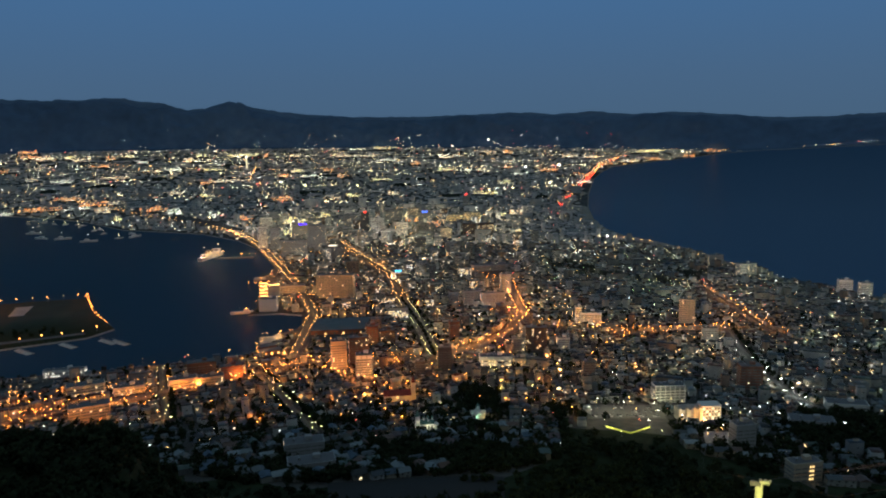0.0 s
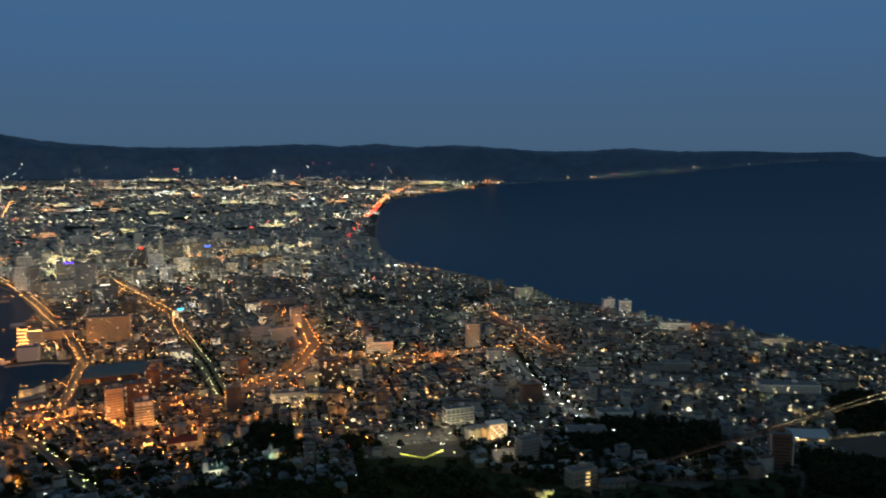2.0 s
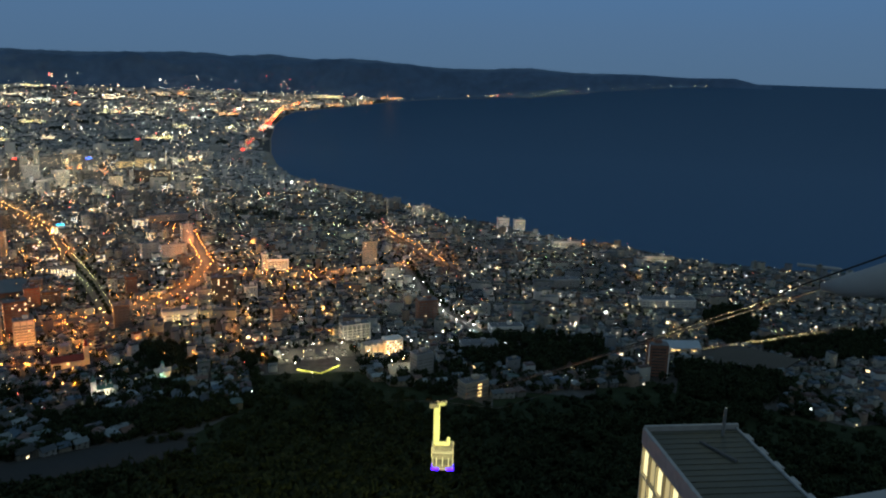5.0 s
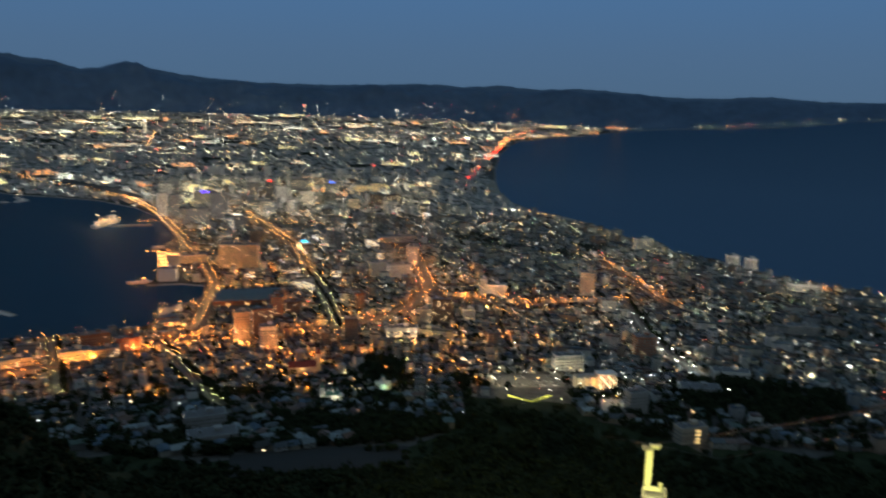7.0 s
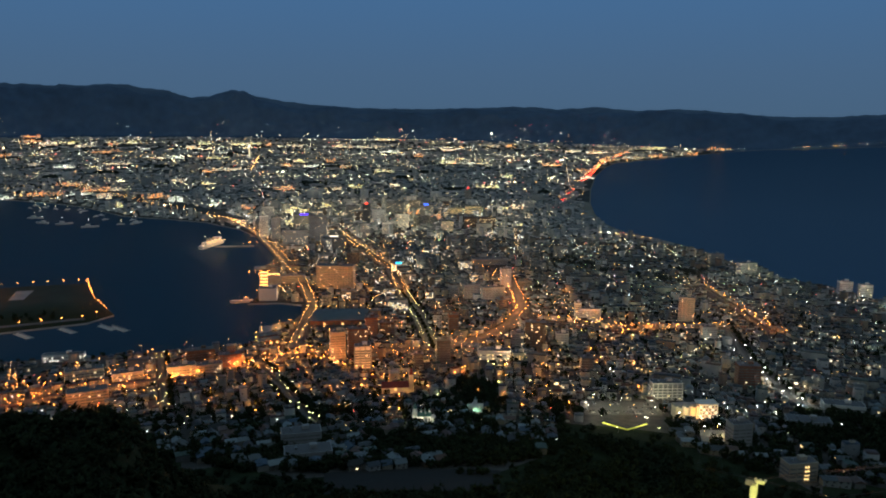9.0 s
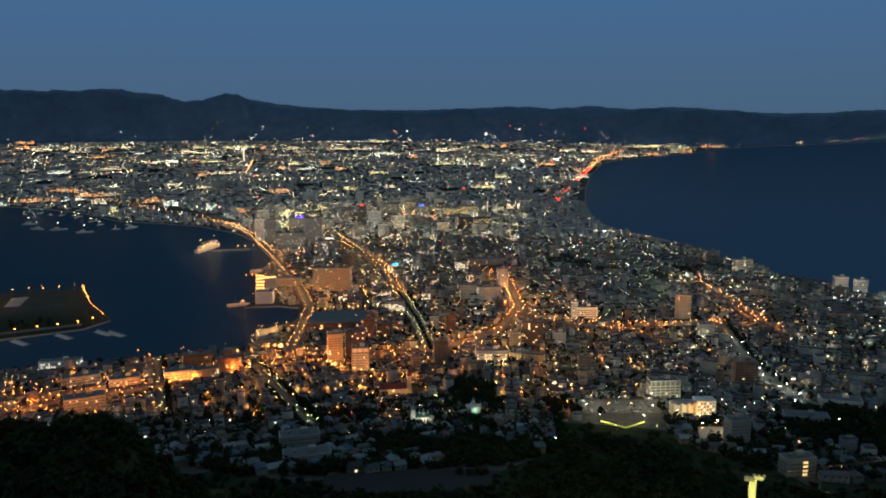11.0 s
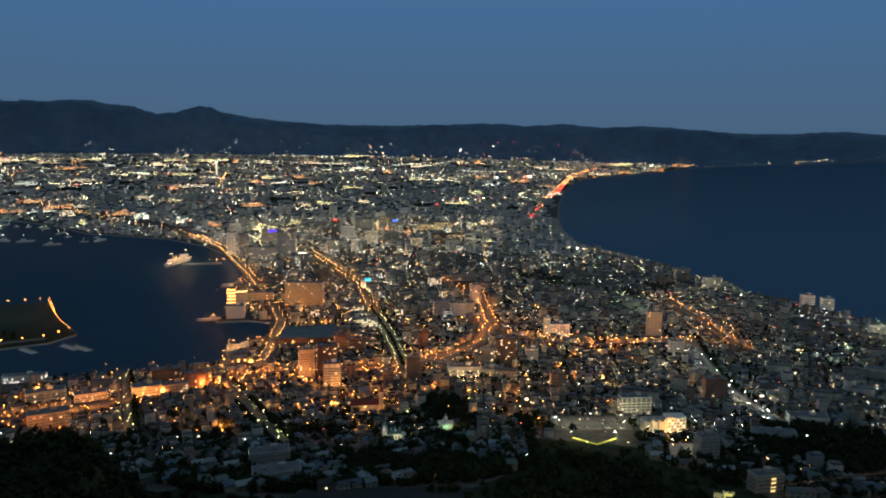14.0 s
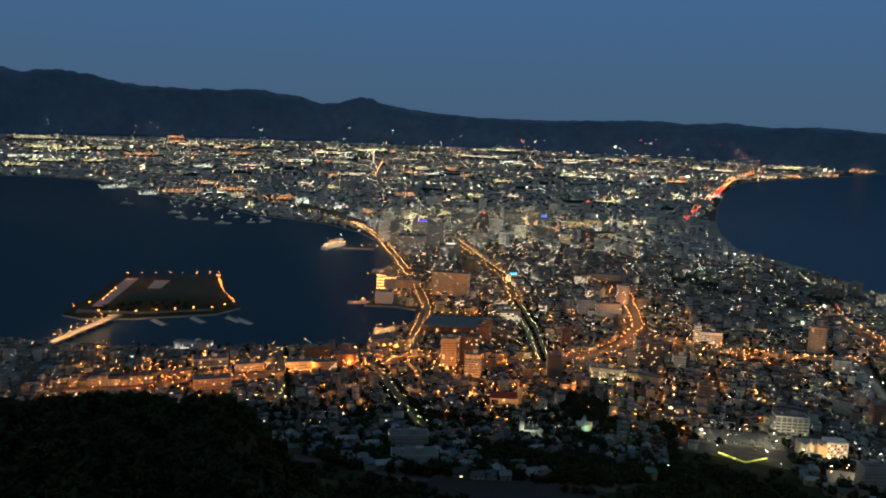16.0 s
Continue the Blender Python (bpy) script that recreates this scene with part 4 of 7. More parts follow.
def warehouse(x, y, w, d, h, rot, roof, label):
    SITES.append((x, y, math.hypot(w, d) / 2 - 4))
    ob = empty("warehouse", x, y, gz(x, y) - 0.5, rot, label, "warehouse")
    part("wall", block(w, d, h, 0, 0, 0, 0.1), M_BRICK, ob)
    part("roof", saddle(w, d, 3.0, h, 0.8), roof, ob)
    for k in range(6):
        part("door", block(3, 0.2, 3.4, -w * 0.4 + k * w * 0.16, -d / 2 - 0.08, 0.5), G_SHOP if k % 2 else M_DARK, ob)


M_SHEET = surface("grey_blue_sheet", (0.13, 0.155, 0.18), 0.55, 0.2, 0.05, 0.8)
for k in range(4):
    warehouse(-168 - k * 0.5, 1188 + k * 19, 88, 18, 8, 6, M_SHEET, "brick quay warehouse with a long grey roof")
for x, y, w in ((-255, 1075, 30), (-262, 1100, 26)):
    warehouse(x, y, w, 13, 7, 30, M_SHEET, "small brick quay warehouse under amber lamps")

plot("pavement", [(-276, 1062), (-263, 1047), (-262, 1120), (-252, 1154), (-260, 1181), (-274, 1152)], M_CONCRETE, 0.4, "pale paved quay promenade under lamps", "pavement")
shine("quay_light", (1.0, 0.62, 0.26), 5000, [(x, y, 13) for x, y in [(-272, 1073), (-268, 1111), (-263, 1158)]])

# ---- lamps ----
def lamp_kind(name, bulb, high, r, label, group):
    """A street lamp: tapered pole, arm, lantern. Kept below the quay as the pattern for its copies."""
    ob = empty("street_lamp", 0, 0, -200, 0, label, "street lamp", group)
    part("pole", tube(0.12, 0.07, high, 0, 0, 0, 6), M_STEEL, ob)
    part("arm", bar((0, 0, high), (1.6, 0, high + 0.25), 0.06), M_STEEL, ob)
    bm = bmesh.new()
    bmesh.ops.create_icosphere(bm, subdivisions=1, radius=r, matrix=pose(1.6, 0, high + 0.1 - r * 0.2) @ Matrix.Diagonal((1.15, 1.0, 0.75, 1)))
    part("lantern", bm, bulb, ob, "glowing lantern")
    return ob


LATER = []          # lamps too far off to be told apart: joined further down
tally = [0]


def lamp_row(kind, line, step, side, turn=0.0, floor=None, stray=0.8, big=1.0):
    p, way = along(line, step, side)
    for (px, py), a in zip(p, way):
        px, py = px + rng.normal(0, stray), py + rng.normal(0, stray)
        if math.hypot(px, py) > 1210 or tally[0] > 290:
            LATER.append((kind, px, py, gz(px, py) if floor is None else floor, big))
            continue
        tally[0] += 1
        inward = math.degrees(a) + (-90 if side >= 0 else 90) + turn
        f = rng.uniform(0.75, 1.1)
        copy_thing(kind, pose(px, py, gz(px, py) if floor is None else floor, 0, 0, inward) @ Matrix.Diagonal((f, f, f, 1)))


L_SODIUM = lamp_kind("sodium", G_SODIUM, 9, 0.46, "tall street lamp with orange sodium lantern", "orange street lamps")
L_AMBER = lamp_kind("amber", G_AMBER, 9, 0.44, "tall street lamp with amber lantern", "amber street lamps")
L_COOL = lamp_kind("cool", G_COOL, 8, 0.44, "street lamp with bright white lantern", "white street lamps")
L_GREEN = lamp_kind("green", G_GREEN, 6, 0.42, "low lamp with yellow-green lantern by trees", "green street lamps")
for s in (-1, 1):
    lamp_row(L_AMBER, BAY_ROAD[:7], 27, s * 7)
    lamp_row(L_AMBER, BRIDGE_ROAD, 22, s * 7)
    lamp_row(L_AMBER, TRAM_ROAD[:5], 29, s * 7)
    lamp_row(L_SODIUM, CURVE_ROAD, 24, s * 9)
    lamp_row(L_SODIUM, SHORE_STREET, 25, s * 11)
    lamp_row(L_GREEN, SLOPE_A, 22, s * 7, 0, None, 2.5)
    lamp_row(L_GREEN, TRAM_ROAD[4:], 19, s * 9)
    lamp_row(L_SODIUM, CENTRE_ROAD, 38, s * 11)
lamp_row(L_SODIUM, CROSS_ROAD, 14, 7, 0, None, 3)
lamp_row(L_SODIUM, CROSS_ROAD, 17, -7, 0, None, 3)
for kind, spots in ((L_SODIUM, [(38, 814), (67, 793), (89, 793), (119, 792), (132, 752), (26, 919), (-19, 969), (-8, 908), (-47, 784), (-63, 759), (-73, 796), (-104, 739), (-129, 824), (-92, 851), (-165, 900), (-123, 934), (-46, 877), (-72, 865), (73, 831), (-159, 931)]),
                    (L_GREEN, [(63, 856), (69, 844), (78, 894), (89, 879), (92, 858), (105, 867), (121, 822), (60, 959), (67, 945), (-7, 794), (-132, 726), (285, 1253), (210, 1241), (211, 1189), (213, 1132), (212, 1089)]),
                    (L_COOL, [(428, 1080), (432, 1054), (408, 1036), (418, 1001), (415, 953), (400, 928), (397, 906), (395, 891), (411, 896), (408, 857), (390, 842), (407, 825), (390, 799), (387, 780), (396, 724), (211, 920)])):
    for x, y in spots:
        f = rng.uniform(1.3, 2.0) if kind is L_COOL else rng.uniform(0.9, 1.5)
        copy_thing(kind, pose(x, y, gz(x, y), 0, 0, rng.uniform(0, 360)) @ Matrix.Diagonal((f, f, rng.uniform(0.8, 1.1), 1)))
    shine("single_orange_lamp" if kind is L_SODIUM else "single_green_lamp" if kind is L_GREEN else "single_white_lamp", SODIUM if kind is L_SODIUM else GREENISH if kind is L_GREEN else COOL, 2600 if kind is not L_GREEN else 800, [(x + 1.5, y - 1.5, gz(x, y) + 6) for x, y in spots])
lamp_row(L_SODIUM, COAST_ROAD, 17, 6, 0, None, 3)
lamp_row(L_GREEN, SLOPE_B, 20, 6, 0, None, 2.5)
lamp_row(L_GREEN, SLOPE_B, 30, -6, 0, None, 2.5)
lamp_row(L_AMBER, QUAY_STREET, 14, 5)
lamp_row(L_AMBER, HARBOUR[25:30], 58, -8)
lamp_row(L_AMBER, SHORE_ROAD, 26, 0)

for line, step, kind, colour, watts in ((SHORE_STREET, 26, "sodium_light", SODIUM, 15000), (CROSS_ROAD, 26, "dim_sodium_light", SODIUM, 8000), (COAST_ROAD, 45, "dim_sodium_light", SODIUM, 8000),
                                       (TRAM_ROAD[:5], 45, "amber_light", AMBER, 10500), (TRAM_ROAD[4:], 50, "avenue_tree_light", (0.85, 0.9, 0.35), 1600), (BAY_ROAD[:7], 60, "amber_light", AMBER, 8000), (BRIDGE_ROAD, 45, "amber_light", AMBER, 8000), (CENTRE_ROAD, 60, "warm_light", WARM, 24000), (WHITE_ROAD, 60, "white_light", COOL, 900)):
    shine(kind, colour, watts, [(px, py - (7 if line is SHORE_STREET else 0), gz(px, py) + 6.5) for px, py in along(line, step)[0] if line is not CROSS_ROAD or min(abs(px - 238), abs(px - 395)) > 18])

for side in (-8, 8):
    shine("avenue_light", (1.0, 0.30, 0.06), 6500, [(px, py, gz(px, py) + 6.5) for px, py in along(CURVE_ROAD[:6], 24, side)[0]])

# ---- harbour island and its bridge ----
lamp_row(L_SODIUM, ISLE[2:5] + [(-640, 1372)], 27, -5, 0, 3.0, 0.8, 1.2)
lamp_row(L_SODIUM, [(-690, 1462), (-618, 1332), (-552, 1240)], 22, -6, 0, 3.0, 0.8, 1.2)
lamp_row(L_SODIUM, [(-556, 1230), (-576, 1192), (-690, 1130), (-757, 1112)], 30, -6, 0, 3.0, 0.8, 1.6)
lamp_row(L_SODIUM, [(-800, 1125), (-780, 1200), (-810, 1290)], 30, 4, 0, 3.0, 0.8, 1.6)
deck_z = 6.0
bridge = empty("bridge", -711, 1050, 0, 0, "low concrete road bridge to the harbour island", "bridge")
p0, p1 = Vector((-0, -88, 0)), Vector((4, 72, 0))
part("deck", block(15, 168, 1.2, 0, -6, deck_z - 1.2, 0.1), M_CONCRETE, bridge)
for side in (-7.2, 7.2):
    part("rail", block(0.3, 168, 1.0, side, -6, deck_z), M_STEEL, bridge)
for k in range(6):
    part("pier", block(10, 2.5, 9, 0, -70 + k * 26, -4, 0.2), M_CONCRETE, bridge)
for s in (-6, 6):
    lamp_row(L_AMBER, [(-711, 962), (-711, 1122)], 20, s, 0, deck_z)
for name, outline, mat, label in (("pavement", [(-800, 1150), (-790, 1130), (-690, 1150), (-580, 1205), (-590, 1215), (-690, 1165)], M_ASPHALT, "curved asphalt drive on the island"),
                                  ("pavement", [(-862, 1400), (-840, 1408), (-770, 1180), (-790, 1175)], M_CONCRETE, "pale paved strip on the island"),
                                  ("pavement", [(-800, 1400), (-772, 1408), (-752, 1335), (-776, 1330)], M_CONCRETE, "pale paved square on the island")):
    plot(name, outline, mat, 0.25, label, "pavement")

# ---- ships and boats ----
def hull(length, beam, depth, taper=0.25):
    """A ship's hull along x, pointed at the bow, afloat at z 0."""
    bm = bmesh.new()
    rows = []
    for u in np.linspace(-0.5, 0.5, 11):
        wide = beam / 2 * (1 - max(0, (u - 0.15) / 0.35) ** 2.2) * (0.85 + 0.15 * min(1, (u + 0.5) * 6))
        rise = depth * (1 + 0.25 * max(0, u) ** 2 * 4)
        rows.append([bm.verts.new((u * length, s * max(wide, 0.05) * f, z)) for s, f, z in ((-1, 0.6, -1.5), (-1, 1, rise), (1, 1, rise), (1, 0.6, -1.5))])
    for a, c in zip(rows[:-1], rows[1:]):
        for i in range(3):
            bm.faces.new((a[i], c[i], c[i + 1], a[i + 1]))
    bm.faces.new(rows[0]), bm.faces.new(rows[-1][::-1])
    bmesh.ops.recalc_face_normals(bm, faces=bm.faces[:])
    return bm


def museum_ship(x, y, rot):
    ob = empty("ship", x, y, 0, rot, "moored white museum ferry hung with warm lights", "ship")
    part("hull", hull(112, 17, 8), M_WHITE, ob)
    part("superstructure", block(70, 14, 7, -6, 0, 8, 0.3), M_WHITE, ob)
    part("bridge_house", block(16, 15, 5, 26, 0, 15, 0.3), M_WHITE, ob)
    for px in (-24, -12, 4):
        part("funnel", tube(2.4, 2.0, 8, px, 0, 15, 12), M_CREAM, ob)
    for px in (34, -34):
        m = part("mast", tube(0.4, 0.2, 22, px, 0, 8, 6), M_STEEL, ob)
        part("mast_lamp", tube(0.8, 0.8, 1.2, px, 0, 30, 8), G_WARM, m)
    for z in (9.6, 12.6, 4.5):
        for k in range(14):
            for s in (-1, 1):
                part("porthole", block(1.8, 0.2, 1.1, -38 + k * 5, s * (7.1 if z > 8 else 8.6), z), G_SHOP, ob)
    for k in range(9):
        part("deck_lamp", tube(0.7, 0.7, 0.8, -48 + k * 12, -6.5, 16.2 if abs(-48 + k * 12 + 6) < 34 else 9.5, 6), G_AMBER, ob)


museum_ship(-590, 1930, 76)


def boat(length, bulb, label):
    ob = empty("boat", 0, 0, -200, 0, label, "boat", "moored boats")
    part("hull", hull(length, length * 0.24, length * 0.09), M_WHITE, ob)
    part("cabin", block(length * 0.28, length * 0.16, length * 0.11, -length * 0.12, 0, length * 0.09, 0.05), M_WHITE, ob)
    part("mast", tube(0.12, 0.06, length * 0.4, -length * 0.05, 0, length * 0.09, 6), M_STEEL, ob)
    part("lamp", tube(0.8, 0.8, 1.0, -length * 0.05, 0, length * 0.45, 6), bulb, ob)
    return ob


B_BIG, B_MID, B_SMALL = boat(48, G_COOL, "white working ship moored in the harbour"), boat(24, G_WARM, "fishing boat moored in the harbour"), boat(9, M_STEEL, "small white sailing boat at a pontoon")
SITES.extend([(150, 728, 13), (172, 728, 14), (196, 729, 14), (220, 731, 13), (258, 676, 18), (160, 702, 17), (176, 690, 17), (195, 703, 17), (160, 682, 14), (176, 670, 15), (192, 682, 14), (172, 655, 12), (150, 700, 10)])
for x, y, a in ((-1043, 2237, 20), (-1223, 2310, 160), (-1589, 2603, 10), (-940, 2324, 70), (-1148, 2296, 30), (-1300, 2420, 10)):
    copy_thing(B_BIG, pose(x, y, 0, 0, 0, a))
for k in range(15):
    x = rng.uniform(-1500, -760)
    y = float(np.interp(x, [-1670, -1479, -1275, -1041, -878, -741], [2923, 2843, 2711, 2474, 2413, 2349])) - rng.uniform(30, 190)
    copy_thing(B_MID, pose(x, y, 0, 0, 0, rng.uniform(0, 360)))
for x, y, a in ((-634, 1124, 143), (-582, 1154, 143), (-528, 1172, 143), (-506, 1166, 143)):
    ob = empty("pontoon", x, y, 0, a, "white floating marina pontoon beside the island", "pontoon")
    part("deck", block(46, 3, 0.7, 0, 0, -0.1, 0.05), M_CONCRETE, ob)
    for k in range(5):
        part("finger", block(1.2, 9, 0.6, -18 + k * 9, 5, -0.1, 0.05), M_WHITE, ob)
    for k in range(9):
        c, s = math.cos(radians(a)), math.sin(radians(a))
        u, v = -21 + k * 4.6, 6.5
        copy_thing(B_SMALL, pose(x + u * c - v * s, y + u * s + v * c, 0, 0, 0, a + 90 + rng.normal(0, 4)))
# quay ship and jetties by the dock
ob = empty("ship", -362, 1338, 0, 195, "old fishing ship moored at the dock under orange lamps", "ship")
part("hull", hull(40, 9, 4), M_WHITE, ob)
part("wheelhouse", block(9, 6, 5, -8, 0, 4, 0.2), M_WHITE, ob)
part("mast", tube(0.25, 0.12, 16, 4, 0, 4, 6), M_STEEL, ob)
part("deck_lamp", tube(0.8, 0.8, 0.8, -8, 0, 9.2, 6), G_SODIUM, ob)
for name, x, y, w, d, a, label in (("jetty", -530, 1915, 95, 8, 8, "long concrete jetty beside the museum ship"),
                                   ("jetty", -400, 1640, 26, 34, 10, "concrete dock lit by orange lamps"), ("jetty", -275, 1140, 18, 70, 12, "stone pier under amber lamps"),
                                   ("breakwater", 1170, 966, 74, 12, -46, "pale concrete breakwater at the ocean shore")):
    ob = empty(name, x, y, 0, a, label, name)
    part("wall", block(w, d, 7, 0, 0, -4, 0.3), M_CONCRETE, ob)
    part("deck", block(w - 1, d - 1, 0.3, 0, 0, 3, 0.05), M_CONCRETE, ob)
lamp_row(L_SODIUM, [(-520, 1915), (-455, 1925)], 18, 3, 0, 3.2)
lamp_row(L_SODIUM, [(-410, 1555), (-360, 1562)], 13, 0, 0, 3.2)
lamp_row(L_SODIUM, [(-352, 1372), (-380, 1640)], 30, -8, 0, 3.0)
lamp_row(L_AMBER, [(-272, 1108), (-283, 1172)], 15, 3, 0, 3.2)
TB("dock_hall", -314, 1340, 31, 24, 22, 6, M_WHITE, "plain pale dock hall by the water", "building", 0.0, band=False)


def lit_gallery(x, y, rot):
    """A narrow pier building with open floors, an orange lamp strip along each."""
    SITES.append((x, y, 16))
    ob = empty("pier_building", x, y, 2.6, rot, "narrow pier building with orange lit open floors", "building")
    part("wall", block(15, 10, 30, 0, 4, 0, 0.1), M_BEIGE, ob)
    for k in range(5):
        f = part("floor", block(17, 5, 0.6, 0, -2.5, 2 + k * 6.2, 0.05), M_CREAM, ob)
        part("lamp_strip", block(15, 0.3, 0.5, 0, -1.4, 6.6 + k * 6.2), G_AMBER, f, "amber lamp strip")
        for px in (-8, 8):
            part("post", block(0.4, 0.4, 6.2, px, -4.6, 2 + k * 6.2), M_STEEL, ob)
    for px, py, z in ((18, 6, 28), (20, -2, 6)):
        w = part("wing", block(24, 10, z, px, py, 0, 0.1), M_GREY, ob)
        part("lamp_strip", block(23, 0.3, 0.5, px, py - 5.2, z - 0.8), G_AMBER, w, "amber lamp strip")


lit_gallery(-345, 1440, 6)

# ---- car park, path lights, cars ----
def car(paint, label, tail=M_REDROOF):
    ob = empty("car", 0, 0, -200, 0, label, "car", "parked cars")
    bm = block(4.3, 1.75, 0.75, 0, 0, 0.3, 0.12)
    part("body", bm, paint, ob)
    part("cabin", block(2.3, 1.5, 0.6, -0.2, 0, 1.04, 0.18), M_GLASS, ob)
    for px in (-1.35, 1.35):
        for py in (-0.8, 0.8):
            part("wheel", tube(0.32, 0.32, 0.22, 0, 0, 0, 10, pose(px, py + 0.11, 0.32, 90)), M_DARK, ob)
    for py in (-0.6, 0.6):
        part("headlight", block(0.08, 0.35, 0.18, 2.16, py, 0.62), M_WHITE, ob)
        part("tail_light", block(0.08, 0.35, 0.18, -2.16, py, 0.66), tail, ob)
    return ob


CARS = [car(M_WHITE, "white car parked on the asphalt car park"), car(M_GREY, "silver car parked on the asphalt car park"), car(M_DARK, "black car parked on the asphalt car park")]
BRAKING = car(M_DARK, "dark car stopped with red brake lights on", glow("brake_light", RED, 90))
for x, y in ((250, 723), (254, 722), (196, 741)):
    copy_thing(BRAKING, pose(x, y, gz(x, y) + 0.4, 0, 0, 90))
for k in range(22):
    for row, yy in ((0, 752), (1, 770), (2, 786)):
        if rng.random() < (0.85 if row == 0 else 0.35):
            copy_thing(CARS[rng.integers(0, 3)], pose(152 + k * 3.2 + row * 4, yy + 0.03 * k, gz(152 + k * 3.2 + row * 4, yy + 0.03 * k) + 0.5, 0, 0, 90 + rng.normal(0, 2)))
for x, y in ((150, 748), (172, 748), (196, 748), (218, 748), (160, 778), (190, 778), (222, 776), (165, 795), (200, 796), (230, 796)):
    copy_thing(L_COOL if x % 4 else L_AMBER, pose(x, y, gz(x, y) + 0.4, 0, 0, 90))
# lamplight on the path's walls and grass, put in as glowing bars, dimmer inwards
G_PATHEDGE, G_MID, G_DIM = [glow("path_edge_glow", (0.85, 0.85, 0.12), s) for s in (1.5, 0.7, 0.35)]
path = empty("lit_path", 178, 700, gz(178, 700), 0, "garden path, lamplight on its edges put in as yellow-green glow", "path")
for a, c in (((157, 713), (176, 691)), ((176, 691), (200, 713))):
    (x0, y0), (x1, y1) = a, c
    for u0, u1, mat in ((0, 0.35, G_PATHEDGE if y0 > 700 else G_DIM), (0.35, 0.65, G_MID), (0.65, 1, G_DIM if y0 > 700 else G_PATHEDGE)):
        ends = [(x0 + (x1 - x0) * u, y0 + (y1 - y0) * u) for u in (u0, u1)]
        part("edge_strip", bar(*[(px - 178, py - 700, gz(px, py) - gz(178, 700) + 0.8) for px, py in ends], 0.6), mat, path)
for x, y in ((200, 714), (201, 711), (157, 714)):
    copy_thing(L_COOL, pose(x, y, gz(x, y), 0, 0, 200))
for x, y in ((165, 680), (205, 684), (285, 700), (330, 690), (420, 620), (300, 600)):
    copy_thing(L_GREEN, pose(x, y, gz(x, y), 0, 0, 200))
for x, y in ((437, 780), (300, 765), (316, 755), (345, 752), (335, 775), (352, 795), (268, 700), (250, 690), (240, 735), (520, 640), (583, 660)):
    copy_thing(L_COOL, pose(x, y, gz(x, y), 0, 0, 200))
plot("pavement", [(238, 664), (272, 661), (279, 688), (245, 691)], M_CONCRETE, 0.3, "small lit forecourt below the hall", "pavement")
for x, y in ((243, 670), (266, 668), (262, 688)):
    copy_thing(L_AMBER, pose(x, y, gz(x, y), 0, 0, 200))

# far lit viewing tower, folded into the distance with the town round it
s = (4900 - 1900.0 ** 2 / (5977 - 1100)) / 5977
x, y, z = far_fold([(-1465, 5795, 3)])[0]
vt = empty("viewing_tower", x, y, z, 0, "white lit viewing tower far across the town", "tower")
# floodlight on the white shaft is put into its material as glow
part("shaft", tube(7 * s, 5 * s, 84 * s, 0, 0, 0, 5), glow("floodlit_shaft_glow", (1.0, 0.85, 0.55), 0.9), vt)
part("deck", tube(9 * s, 12 * s, 14 * s, 0, 0, 84 * s, 5), G_WHITE, vt)
part("mast", tube(1 * s, 0.4 * s, 10 * s, 0, 0, 98 * s, 5), M_STEEL, vt)

shine("forecourt_light", (1.0, 0.72, 0.36), 2200, [(252, 672, gz(252, 672) + 8), (266, 676, gz(266, 676) + 8)])
shine("front_sodium_light", SODIUM, 3000, [(-394, 776, gz(-394, 776) + 8), (-374, 782, gz(-374, 782) + 8)])
shine("amber_light", AMBER, 8000, [(262, 735, gz(262, 735) + 6)])
shine("path_light", (1.0, 0.95, 0.45), 900, [(200, 711, gz(200, 711) + 3), (158, 712, gz(158, 712) + 3), (177, 694, gz(177, 694) + 2.5)])
shine("car_park_light", (1.0, 0.82, 0.45), 4200, [(158, 757, gz(158, 745) + 7), (184, 757, gz(184, 745) + 7), (212, 759, gz(212, 747) + 7), (150, 765, gz(150, 765) + 9), (175, 768, gz(175, 768) + 9), (205, 770, gz(205, 770) + 9), (228, 786, gz(228, 786) + 9), (238, 800, gz(238, 800) + 9)])
# fill added before single fronts to keep them pale, no lamp of its own
shine("front_light", (1.0, 0.88, 0.62), 4200, [(238, 1190, gz(238, 1190) + 8), (85, 966, gz(85, 966) + 8), (-85, 1590, 16), (395, 1190, 10), (610, 1690, 14)])
shine("hall_front_light", (1.0, 0.84, 0.50), 2400, [(272, 730, gz(272, 730) + 6), (246, 731, gz(246, 731) + 6)])
shine("shore_front_light", (1.0, 0.80, 0.55), 8000, [(735, 1375, 16), (768, 1362, 16), (622, 1556, 16), (870, 1050, 14), (780, 1200, 14)])
# added cool fill in mid-air before the towers, to whiten their walls
shine("tower_fill_light", (1.0, 0.97, 0.88), 9000, [(-478, 2005, 34), (-436, 1958, 34), (-366, 1862, 26), (-262, 1815, 22), (-200, 2298, 30), (-120, 2208, 26), (-325, 1948, 36), (-210, 2010, 26), (-395, 2138, 30), (-156, 2078, 24), (12, 2140, 22), (225, 2310, 20), (118, 1415, 24), (86, 1300, 16), (52, 1325, 16)])
shine("ramp_light", COOL, 14000, [(x + 8, y - 14, 14) for x, y in RAMP])
shine("quay_floodlight", (0.80, 1.0, 0.72), 9000, [(-1700, 2925, 22), (-1490, 2825, 22), (-1880, 3100, 24)])
shine("island_road_light", SODIUM, 5000, [(-845, 1395, 10), (-825, 1300, 10), (-800, 1200, 10), (-790, 1370, 10), (-711, 1100, 14), (-711, 1040, 14), (-711, 980, 14), (-365, 1326, 9)])
